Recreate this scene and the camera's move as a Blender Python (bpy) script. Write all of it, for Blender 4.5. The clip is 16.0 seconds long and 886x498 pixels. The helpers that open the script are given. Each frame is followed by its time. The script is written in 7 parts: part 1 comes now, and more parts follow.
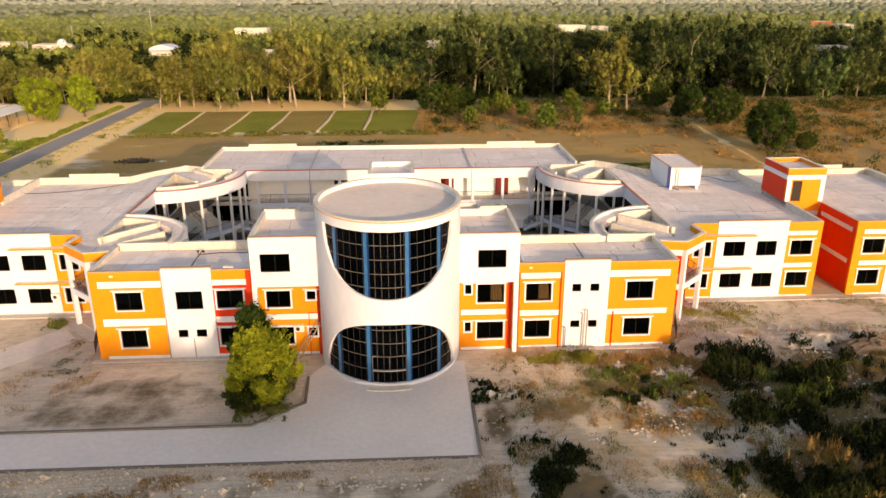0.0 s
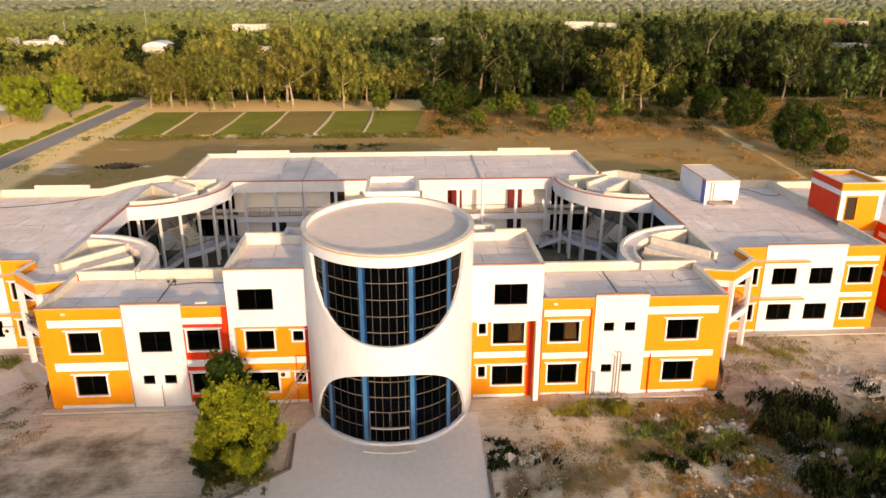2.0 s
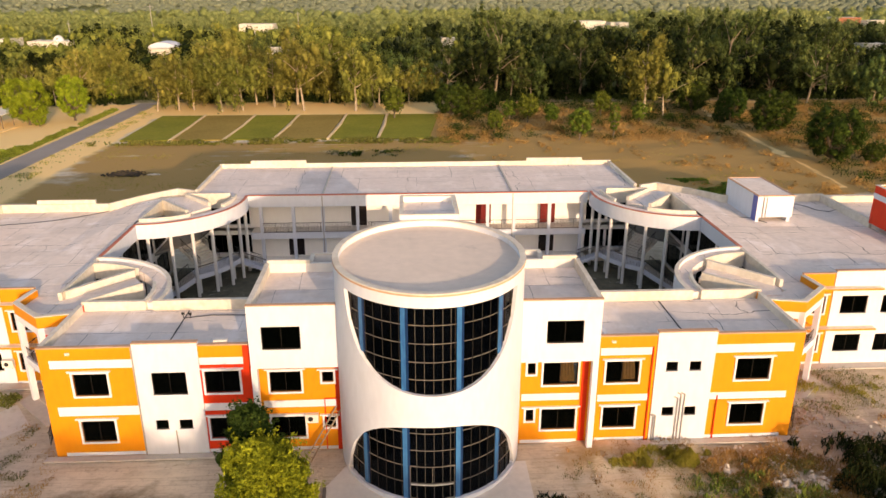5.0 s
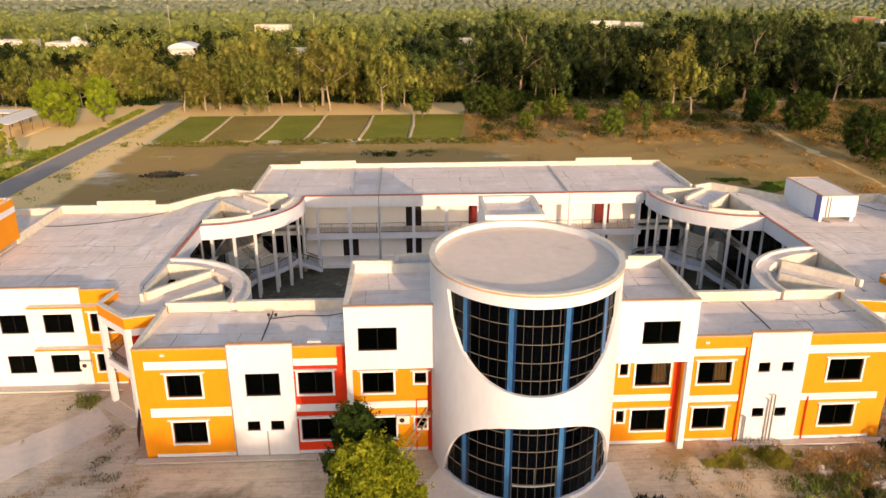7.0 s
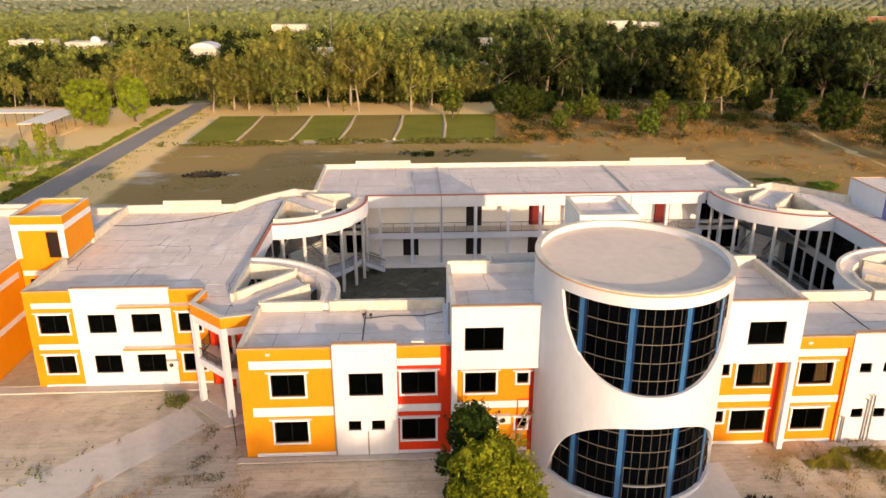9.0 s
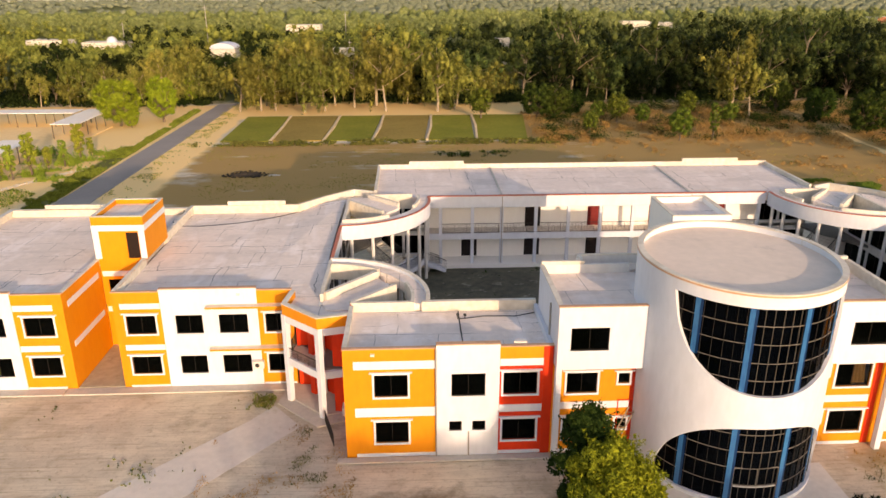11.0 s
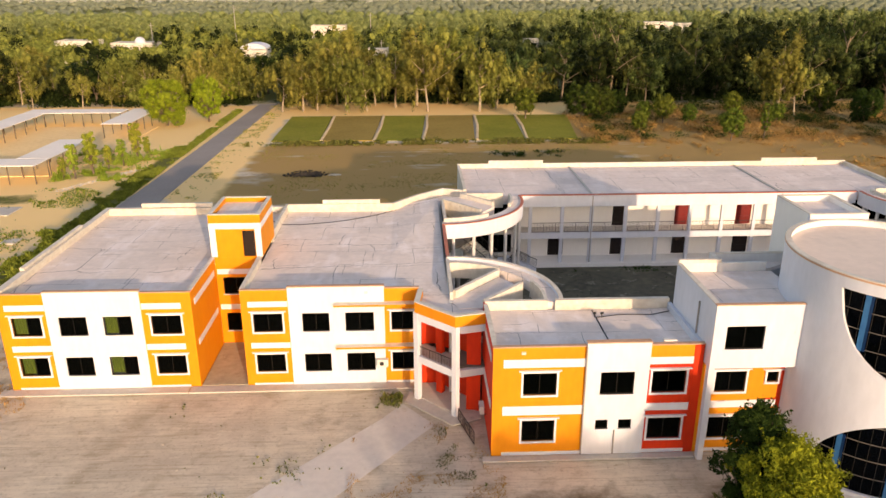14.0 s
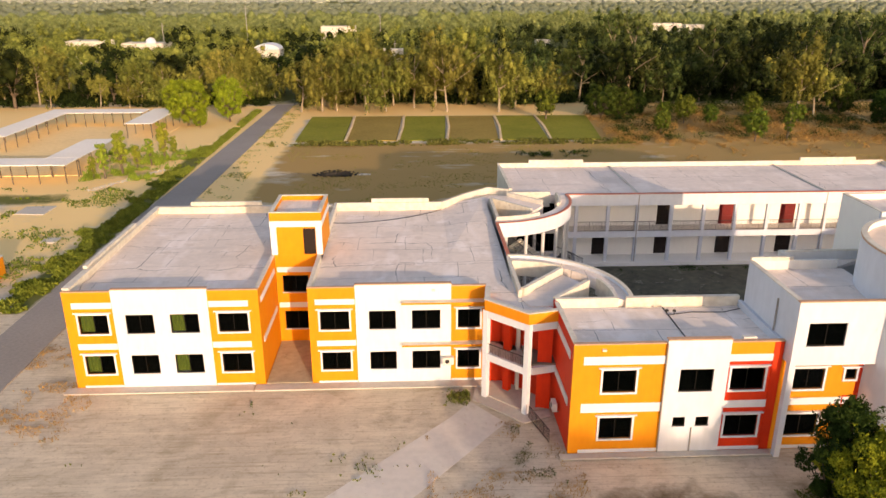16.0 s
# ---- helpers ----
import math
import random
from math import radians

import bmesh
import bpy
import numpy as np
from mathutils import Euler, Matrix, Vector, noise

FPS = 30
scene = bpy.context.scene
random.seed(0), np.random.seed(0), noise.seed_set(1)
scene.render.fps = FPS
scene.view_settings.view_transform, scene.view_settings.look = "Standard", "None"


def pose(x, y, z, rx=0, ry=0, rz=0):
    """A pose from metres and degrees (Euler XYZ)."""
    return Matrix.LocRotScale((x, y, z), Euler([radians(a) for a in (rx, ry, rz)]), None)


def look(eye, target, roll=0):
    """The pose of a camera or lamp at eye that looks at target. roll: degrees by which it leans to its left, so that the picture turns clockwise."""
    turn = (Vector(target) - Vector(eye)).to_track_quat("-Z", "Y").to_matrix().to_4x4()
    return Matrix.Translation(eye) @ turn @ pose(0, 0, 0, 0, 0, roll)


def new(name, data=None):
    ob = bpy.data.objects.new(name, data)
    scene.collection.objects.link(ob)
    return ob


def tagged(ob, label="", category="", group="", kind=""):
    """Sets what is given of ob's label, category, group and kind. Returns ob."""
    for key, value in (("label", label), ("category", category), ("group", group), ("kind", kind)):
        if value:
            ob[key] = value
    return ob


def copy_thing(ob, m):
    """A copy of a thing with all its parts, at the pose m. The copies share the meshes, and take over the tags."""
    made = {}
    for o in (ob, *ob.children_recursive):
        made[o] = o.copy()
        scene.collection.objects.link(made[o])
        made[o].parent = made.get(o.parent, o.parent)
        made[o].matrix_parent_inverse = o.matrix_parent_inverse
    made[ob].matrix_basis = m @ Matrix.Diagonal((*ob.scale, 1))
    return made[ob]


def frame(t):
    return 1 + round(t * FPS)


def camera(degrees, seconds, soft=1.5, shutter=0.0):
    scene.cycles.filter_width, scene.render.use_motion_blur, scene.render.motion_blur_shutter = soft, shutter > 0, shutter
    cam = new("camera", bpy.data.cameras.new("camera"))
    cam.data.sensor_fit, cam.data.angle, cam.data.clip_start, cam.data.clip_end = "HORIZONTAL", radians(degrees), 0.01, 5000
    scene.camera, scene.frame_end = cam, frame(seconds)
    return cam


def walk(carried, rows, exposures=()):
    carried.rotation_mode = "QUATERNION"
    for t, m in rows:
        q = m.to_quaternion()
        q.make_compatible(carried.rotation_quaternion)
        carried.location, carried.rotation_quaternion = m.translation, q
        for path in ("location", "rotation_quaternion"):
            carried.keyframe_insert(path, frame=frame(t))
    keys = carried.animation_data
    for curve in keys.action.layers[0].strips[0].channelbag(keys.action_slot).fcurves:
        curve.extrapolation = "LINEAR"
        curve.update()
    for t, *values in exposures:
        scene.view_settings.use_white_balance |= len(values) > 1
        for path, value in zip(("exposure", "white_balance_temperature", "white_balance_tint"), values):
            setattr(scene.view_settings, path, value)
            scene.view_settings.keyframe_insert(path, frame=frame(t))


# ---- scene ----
cam = camera(62.0, 16.0)
PATH = [
    (0, (1.074, -57.657, 30.034), (1.184, -55.777, 29.362), 0.0),
    (0.5, (1.216, -55.03, 29.781), (1.322, -53.15, 29.106), 0.0),
    (1, (1.224, -52.547, 29.619), (1.329, -50.668, 28.941), 0.1),
    (1.5, (1.151, -50.267, 29.496), (1.256, -48.389, 28.817), 0.1),
    (2, (1.032, -48.221, 29.387), (1.137, -46.343, 28.708), 0.1),
    (2.5, (0.901, -46.479, 29.334), (1.005, -44.601, 28.655), 0.1),
    (3, (0.736, -45.055, 29.415), (0.837, -43.178, 28.734), 0.2),
    (5.5, (-2.557, -42.156, 29.57), (-2.464, -40.278, 28.887), -0.0),
    (6, (-4.082, -42.071, 29.561), (-3.991, -40.193, 28.878), -0.0),
    (6.5, (-5.599, -41.985, 29.542), (-5.51, -40.107, 28.86), -0.1),
    (7, (-7.16, -41.897, 29.534), (-7.072, -40.019, 28.852), -0.1),
    (7.5, (-8.746, -41.82, 29.543), (-8.66, -39.942, 28.861), -0.1),
    (8, (-10.349, -41.746, 29.552), (-10.264, -39.868, 28.869), -0.1),
    (8.5, (-11.96, -41.666, 29.548), (-11.876, -39.788, 28.865), -0.1),
    (9, (-13.611, -41.571, 29.527), (-13.529, -39.693, 28.845), -0.1),
    (11.5, (-21.816, -41.286, 29.593), (-21.733, -39.407, 28.911), -0.1),
    (12, (-23.446, -41.21, 29.54), (-23.363, -39.332, 28.858), -0.1),
    (12.5, (-25.003, -41.131, 29.518), (-24.92, -39.253, 28.837), -0.1),
    (13, (-26.521, -41.061, 29.487), (-26.441, -39.182, 28.806), -0.1),
    (13.5, (-27.987, -40.993, 29.434), (-27.912, -39.114, 28.754), -0.1),
    (14, (-29.43, -40.913, 29.366), (-29.357, -39.034, 28.687), -0.1),
    (14.5, (-30.844, -40.856, 29.304), (-30.77, -38.977, 28.625), -0.0),
    (15, (-32.189, -40.818, 29.257), (-32.113, -38.938, 28.578), 0.0),
    (15.5, (-33.432, -40.785, 29.196), (-33.355, -38.905, 28.519), 0.0),
    (16, (-34.607, -40.777, 29.08), (-34.528, -38.896, 28.405), 0.0),
]
walk(cam, [(t, look(eye, target, roll)) for t, eye, target, roll in PATH], [(0.0, 1.03, 8750, 26), (8.0, 1.03, 8550, 26), (16.0, 1.03, 8400, 26)])

# ---- world and sun ----
AZ, EL = radians(20.0), radians(10.0)
SUN_DIR = Vector((math.sin(AZ) * math.cos(EL), -math.cos(AZ) * math.cos(EL), math.sin(EL)))
world = bpy.data.worlds.new("sky")
scene.world = world
world.use_nodes = True
wn = world.node_tree.nodes
sky = wn.new("ShaderNodeTexSky")
sky.sky_type, sky.sun_disc = "NISHITA", False
sky.sun_elevation, sky.sun_rotation = EL, math.pi - AZ
sky.dust_density, sky.air_density, sky.ozone_density = 1.3, 1.0, 1.5
wn["Background"].inputs["Strength"].default_value = 0.15
world.node_tree.links.new(sky.outputs[0], wn["Background"].inputs["Color"])
sun = new("sun", bpy.data.lights.new("sun", "SUN"))
sun.data.energy, sun.data.angle, sun.data.color = 2.0, radians(0.7), (1.0, 0.85, 0.64)
sun.matrix_world = look(SUN_DIR * 60, (0, 0, 0))


# ---- materials ----
def nodes_of(name):
    m = bpy.data.materials.new(name)
    m.use_nodes = True
    return m, m.node_tree.nodes, m.node_tree.links, m.node_tree.nodes["Principled BSDF"]


def rgb(c):
    return (c[0], c[1], c[2], 1.0)


def surface(name, a, b, rough=0.8, big=0.15, small=3.0, bump=0.15, metal=0.0, stain=None, stain_at=0.6, spec=0.3, random_amount=0.0, streak=1.0):
    """Two colours mixed by a broad and a fine noise, an optional stain colour, and fine relief."""
    m, n, l, p = nodes_of(name)
    tc = n.new("ShaderNodeTexCoord")
    mp = n.new("ShaderNodeMapping")
    mp.inputs["Scale"].default_value = (1, 1, streak)
    l.new(tc.outputs["Object"], mp.inputs["Vector"])
    n1, n2 = n.new("ShaderNodeTexNoise"), n.new("ShaderNodeTexNoise")
    n1.inputs["Scale"].default_value, n1.inputs["Detail"].default_value = big, 6
    n2.inputs["Scale"].default_value, n2.inputs["Detail"].default_value = small, 8
    for k in (n1, n2):
        l.new(mp.outputs[0], k.inputs["Vector"])
    add = n.new("ShaderNodeMath")
    add.operation = "ADD"
    l.new(n1.outputs["Fac"], add.inputs[0])
    l.new(n2.outputs["Fac"], add.inputs[1])
    ramp = n.new("ShaderNodeMapRange")
    ramp.inputs["From Min"].default_value, ramp.inputs["From Max"].default_value = 0.75, 1.25
    l.new(add.outputs[0], ramp.inputs["Value"])
    mix = n.new("ShaderNodeMix")
    mix.data_type = "RGBA"
    mix.inputs["A"].default_value, mix.inputs["B"].default_value = rgb(a), rgb(b)
    l.new(ramp.outputs[0], mix.inputs["Factor"])
    out = mix.outputs["Result"]
    if stain:
        n3 = n.new("ShaderNodeTexNoise")
        n3.inputs["Scale"].default_value, n3.inputs["Detail"].default_value = big * 2.7, 10
        n3.inputs["Roughness"].default_value = 0.7
        l.new(mp.outputs[0], n3.inputs["Vector"])
        r3 = n.new("ShaderNodeMapRange")
        r3.inputs["From Min"].default_value, r3.inputs["From Max"].default_value = stain_at, stain_at + 0.12
        l.new(n3.outputs["Fac"], r3.inputs["Value"])
        m3 = n.new("ShaderNodeMix")
        m3.data_type = "RGBA"
        m3.inputs["B"].default_value = rgb(stain)
        l.new(r3.outputs[0], m3.inputs["Factor"])
        l.new(out, m3.inputs["A"])
        out = m3.outputs["Result"]
    if random_amount:
        oi, hsv = n.new("ShaderNodeObjectInfo"), n.new("ShaderNodeHueSaturation")
        r4 = n.new("ShaderNodeMapRange")
        r4.inputs["To Min"].default_value, r4.inputs["To Max"].default_value = 1 - random_amount, 1 + random_amount
        l.new(oi.outputs["Random"], r4.inputs["Value"])
        l.new(r4.outputs[0], hsv.inputs["Value"])
        l.new(out, hsv.inputs["Color"])
        out = hsv.outputs["Color"]
    l.new(out, p.inputs["Base Color"])
    p.inputs["Roughness"].default_value, p.inputs["Metallic"].default_value = rough, metal
    p.inputs["Specular IOR Level"].default_value = spec
    if bump:
        bp = n.new("ShaderNodeBump")
        bp.inputs["Strength"].default_value, bp.inputs["Distance"].default_value = bump, 0.03
        l.new(n2.outputs["Fac"], bp.inputs["Height"])
        l.new(bp.outputs[0], p.inputs["Normal"])
    return m


def roof_screed(name, a, b, pale, size=(4.2, 3.3)):
    """Worn roof screed: broad patches, pale bloom, and dark wandering joints between bays."""
    m = surface(name, a, b, 0.9, 0.12, 2.0, 0.2, stain=pale, stain_at=0.56, spec=0.15)
    n, l, p = m.node_tree.nodes, m.node_tree.links, m.node_tree.nodes["Principled BSDF"]
    out = p.inputs["Base Color"].links[0].from_socket
    tc = n.new("ShaderNodeTexCoord")
    warp = n.new("ShaderNodeTexNoise")
    warp.inputs["Scale"].default_value, warp.inputs["Detail"].default_value = 0.3, 6
    l.new(tc.outputs["Object"], warp.inputs["Vector"])
    # long pale and grey drifts of dust and cement wash
    for scl, rot, lo, hi, top, c in (((0.5, 0.13, 1.0), 0.06, 0.54, 0.68, 0.7, pale), ((0.16, 0.4, 1.0), 0.2, 0.52, 0.68, 0.5, tuple(v * 0.80 for v in b)), ((1.1, 0.8, 1.0), 0.0, 0.56, 0.7, 0.35, (0.62, 0.52, 0.45))):
        mp, wv = n.new("ShaderNodeMapping"), n.new("ShaderNodeTexNoise")
        mp.inputs["Scale"].default_value, mp.inputs["Rotation"].default_value = scl, (0, 0, rot)
        wv.inputs["Scale"].default_value, wv.inputs["Detail"].default_value, wv.inputs["Distortion"].default_value = 1.0, 6, 0.5
        l.new(tc.outputs["Object"], mp.inputs["Vector"])
        l.new(mp.outputs[0], wv.inputs["Vector"])
        wr, wm = n.new("ShaderNodeMapRange"), n.new("ShaderNodeMix")
        wr.inputs["From Min"].default_value, wr.inputs["From Max"].default_value, wr.inputs["To Max"].default_value = lo, hi, top
        wm.data_type = "RGBA"
        wm.inputs["B"].default_value = rgb(c)
        l.new(wv.outputs["Fac"], wr.inputs["Value"])
        l.new(wr.outputs[0], wm.inputs["Factor"])
        l.new(out, wm.inputs["A"])
        out = wm.outputs["Result"]
    # near-straight bay joints, and fewer long wandering cracks
    for (bw, bh), bend, line, lo, ink in ((size, 0.5, 0.024, 0.40, (0.30, 0.27, 0.25, 1)), ((size[0] * 1.9, size[1] * 1.7), 2.4, 0.034, 0.47, (0.13, 0.12, 0.11, 1))):
        sub = n.new("ShaderNodeVectorMath")
        sub.operation = "MULTIPLY_ADD"
        sub.inputs[1].default_value = (bend, bend, 0.0)
        l.new(warp.outputs["Color"], sub.inputs[0])
        l.new(tc.outputs["Object"], sub.inputs[2])
        br = n.new("ShaderNodeTexBrick")
        br.offset = 0.35
        br.inputs["Scale"].default_value = 1.0
        br.inputs["Mortar Size"].default_value = line
        br.inputs["Mortar Smooth"].default_value = 0.3
        br.inputs["Brick Width"].default_value, br.inputs["Row Height"].default_value = bw, bh
        br.inputs["Color1"].default_value = br.inputs["Color2"].default_value = (0, 0, 0, 1)
        br.inputs["Mortar"].default_value = (1, 1, 1, 1)
        l.new(sub.outputs[0], br.inputs["Vector"])
        part_noise = n.new("ShaderNodeTexNoise")
        part_noise.inputs["Scale"].default_value = 0.35 if bend < 1 else 0.22
        l.new(tc.outputs["Object"], part_noise.inputs["Vector"])
        rr = n.new("ShaderNodeMapRange")
        rr.inputs["From Min"].default_value, rr.inputs["From Max"].default_value = lo, lo + 0.12
        l.new(part_noise.outputs["Fac"], rr.inputs["Value"])
        mul = n.new("ShaderNodeMath")
        mul.operation = "MULTIPLY"
        l.new(br.outputs["Color"], mul.inputs[0])
        l.new(rr.outputs[0], mul.inputs[1])
        mx = n.new("ShaderNodeMix")
        mx.data_type = "RGBA"
        mx.inputs["B"].default_value = ink
        l.new(mul.outputs[0], mx.inputs["Factor"])
        l.new(out, mx.inputs["A"])
        out = mx.outputs["Result"]
    l.new(out, p.inputs["Base Color"])
    return m


def glass(name, tint, rough=0.04):
    m, n, l, p = nodes_of(name)
    p.inputs["Base Color"].default_value = rgb(tint)
    p.inputs["Roughness"].default_value = rough
    p.inputs["Transmission Weight"].default_value = 0.85
    p.inputs["IOR"].default_value = 1.16
    return m


def foliage(name, dark, light, hue=0.03, val=0.25):
    m, n, l, p = nodes_of(name)
    geo, tc = n.new("ShaderNodeNewGeometry"), n.new("ShaderNodeTexCoord")
    oi = n.new("ShaderNodeObjectInfo")
    mix = n.new("ShaderNodeMix")
    mix.data_type = "RGBA"
    mix.inputs["A"].default_value, mix.inputs["B"].default_value = rgb(dark), rgb(light)
    # broad tone by clump, with a finer change from leaf to leaf
    tone, lift, blend = n.new("ShaderNodeTexNoise"), n.new("ShaderNodeMapRange"), n.new("ShaderNodeMix")
    tone.inputs["Scale"].default_value = 0.7
    lift.inputs["From Min"].default_value, lift.inputs["From Max"].default_value = 0.36, 0.64
    blend.inputs["Factor"].default_value = 0.4
    l.new(tc.outputs["Object"], tone.inputs["Vector"])
    l.new(tone.outputs["Fac"], lift.inputs["Value"])
    l.new(lift.outputs[0], blend.inputs["A"])
    l.new(geo.outputs["Random Per Island"], blend.inputs["B"])
    l.new(blend.outputs["Result"], mix.inputs["Factor"])
    hsv = n.new("ShaderNodeHueSaturation")
    r1, r2 = n.new("ShaderNodeMapRange"), n.new("ShaderNodeMapRange")
    r1.inputs["To Min"].default_value, r1.inputs["To Max"].default_value = 0.5 - hue, 0.5 + hue
    r2.inputs["To Min"].default_value, r2.inputs["To Max"].default_value = 1 - val, 1 + val
    l.new(oi.outputs["Random"], r1.inputs["Value"])
    nz = n.new("ShaderNodeTexNoise")
    nz.inputs["Scale"].default_value = 0.3
    r2.inputs["From Min"].default_value, r2.inputs["From Max"].default_value = 0.3, 0.7
    l.new(tc.outputs["Object"], nz.inputs["Vector"])
    own, half = n.new("ShaderNodeMath"), n.new("ShaderNodeMix")
    own.operation = "PINGPONG"
    own.inputs[1].default_value = 0.13
    own_range = n.new("ShaderNodeMapRange")
    own_range.inputs["From Max"].default_value, own_range.inputs["To Min"].default_value, own_range.inputs["To Max"].default_value = 0.13, 0.3, 0.7
    half.inputs["Factor"].default_value = 0.5
    l.new(oi.outputs["Random"], own.inputs[0])
    l.new(own.outputs[0], own_range.inputs["Value"])
    l.new(nz.outputs["Fac"], half.inputs["A"])
    l.new(own_range.outputs[0], half.inputs["B"])
    l.new(half.outputs["Result"], r2.inputs["Value"])
    l.new(r1.outputs[0], hsv.inputs["Hue"])
    l.new(r2.outputs[0], hsv.inputs["Value"])
    l.new(mix.outputs["Result"], hsv.inputs["Color"])
    l.new(hsv.outputs["Color"], p.inputs["Base Color"])
    p.inputs["Roughness"].default_value, p.inputs["Specular IOR Level"].default_value = 0.75, 0.06
    tr, ms = n.new("ShaderNodeBsdfTranslucent"), n.new("ShaderNodeMixShader")
    ms.inputs[0].default_value = 0.05
    l.new(hsv.outputs["Color"], tr.inputs["Color"])
    l.new(p.outputs[0], ms.inputs[1])
    l.new(tr.outputs[0], ms.inputs[2])
    l.new(ms.outputs[0], n["Material Output"].inputs["Surface"])
    return m


M_WHITE = surface("white_paint", (0.67, 0.71, 0.79), (0.60, 0.64, 0.715), 0.75, 0.25, 2.5, 0.05, stain=(0.58, 0.56, 0.52), stain_at=0.64, streak=0.35)
M_ORANGE = surface("orange_paint", (0.74, 0.275, 0.012), (0.69, 0.24, 0.010), 0.7, 0.3, 3.0, 0.05, streak=0.4)
# Red of pilasters and pipes; on whole walls it stands for orange in shade.
M_RED = surface("red_and_shaded_orange", (0.74, 0.042, 0.007), (0.64, 0.034, 0.006), 0.65, 0.4, 3.0, 0.05, streak=0.4)
M_CREAM = surface("weathered_parapet", (0.74, 0.70, 0.62), (0.58, 0.53, 0.45), 0.85, 0.35, 2.5, 0.12, stain=(0.36, 0.32, 0.27), stain_at=0.66)
M_LINE = surface("faded_red_edge", (0.58, 0.19, 0.12), (0.48, 0.16, 0.11), 0.8, 0.5, 4.0, 0.08)
M_EDGE = surface("terracotta_edge", (0.62, 0.38, 0.25), (0.52, 0.31, 0.20), 0.8, 0.5, 4.0, 0.08)
M_ROOF = roof_screed("roof_screed", (0.88, 0.77, 0.70), (0.76, 0.675, 0.62), (0.95, 0.87, 0.84))
M_ROOF2 = roof_screed("rear_roof_screed", (0.84, 0.73, 0.68), (0.72, 0.64, 0.60), (0.89, 0.80, 0.76), (6.5, 7.0))
M_DRUM = surface("drum_roof_concrete", (0.84, 0.71, 0.61), (0.74, 0.63, 0.54), 0.9, 0.2, 1.5, 0.2, stain=(0.64, 0.55, 0.48), stain_at=0.6)
M_GREYWALL = surface("grey_white_render", (0.72, 0.71, 0.69), (0.62, 0.61, 0.60), 0.8, 0.3, 2.5, 0.08, stain=(0.52, 0.51, 0.48), stain_at=0.64, streak=0.4)
M_CONC = surface("concrete", (0.58, 0.54, 0.49), (0.48, 0.45, 0.41), 0.9, 0.2, 3.0, 0.2, stain=(0.36, 0.33, 0.29), stain_at=0.63)
M_FLOORIN = surface("room_floor", (0.2, 0.19, 0.17), (0.15, 0.14, 0.13), 0.8)
M_FRAME = surface("bronze_aluminium", (0.014, 0.012, 0.011), (0.010, 0.009, 0.008), 0.4, metal=0.6, bump=0)
M_GLASS = glass("window_glass", (0.003, 0.005, 0.004), 0.03)
M_CURTAIN = surface("green_curtain", (0.055, 0.09, 0.010), (0.035, 0.06, 0.008), 0.9, 1.0, 6.0, 0.1)
M_CURTB = surface("brown_curtain", (0.075, 0.042, 0.012), (0.05, 0.03, 0.01), 0.9, 1.0, 6.0, 0.1)
M_DGLASS = glass("curtain_wall_glass", (0.003, 0.006, 0.012), 0.02)
M_BLUE = surface("blue_panel", (0.03, 0.17, 0.37), (0.016, 0.10, 0.27), 0.25, 0.8, 5.0, 0.0, spec=0.5, streak=0.3)
M_BLUED = surface("deep_blue_panel", (0.006, 0.035, 0.11), (0.004, 0.022, 0.08), 0.2, 0.8, 5.0, 0.0, spec=0.5, streak=0.3)
M_MULL = surface("anodised_bar", (0.28, 0.255, 0.22), (0.21, 0.19, 0.165), 0.45, metal=0.3, bump=0)
M_MULLC = surface("dull_anodised_bar", (0.13, 0.12, 0.105), (0.10, 0.093, 0.08), 0.45, metal=0.3, bump=0)
M_MULLV = surface("brown_anodised_bar", (0.03, 0.028, 0.025), (0.02, 0.019, 0.017), 0.45, metal=0.3, bump=0)
M_BRICK = surface("far_brick", (0.42, 0.16, 0.09), (0.34, 0.13, 0.08), 0.9, 0.4, 3.0, 0.1)
# Brighter copy of the facade white, standing for fill light in the corridors.
M_CORR = surface("corridor_white_with_fill", (0.93, 0.915, 0.88), (0.90, 0.88, 0.85), 0.7, 0.3, 2.5, 0.05, stain=(0.78, 0.75, 0.71), stain_at=0.7, streak=0.4)
M_RECESS = surface("tan_paving", (0.50, 0.46, 0.34), (0.38, 0.34, 0.25), 0.9, 0.3, 2.0, 0.2, stain=(0.28, 0.25, 0.18), stain_at=0.58, spec=0.1)
M_VIOLET = surface("faded_violet_paint", (0.12, 0.14, 0.42), (0.16, 0.18, 0.45), 0.7, 0.6, 4.0, 0.05)
M_RAIL = surface("dark_rail", (0.06, 0.055, 0.05), (0.045, 0.04, 0.04), 0.5, metal=0.5, bump=0)
M_DOOR = surface("red_door", (0.19, 0.009, 0.008), (0.13, 0.007, 0.006), 0.45, 0.6, 5.0, 0.05)
M_DDOOR = surface("dark_door_and_doorway", (0.016, 0.008, 0.006), (0.012, 0.006, 0.005), 0.5, 0.6, 5.0, 0.05)
M_PIPE = surface("grey_pipe", (0.35, 0.34, 0.33), (0.28, 0.27, 0.26), 0.5, bump=0)
M_ACGREY = surface("appliance_plastic", (0.70, 0.69, 0.66), (0.62, 0.61, 0.58), 0.5, bump=0)
M_BLACK = surface("black_grille", (0.02, 0.02, 0.02), (0.03, 0.03, 0.03), 0.6, bump=0)
M_PAVE = surface("driveway_concrete", (0.76, 0.725, 0.68), (0.66, 0.63, 0.59), 0.9, 0.12, 2.5, 0.15, stain=(0.70, 0.64, 0.56), stain_at=0.6, spec=0.1)
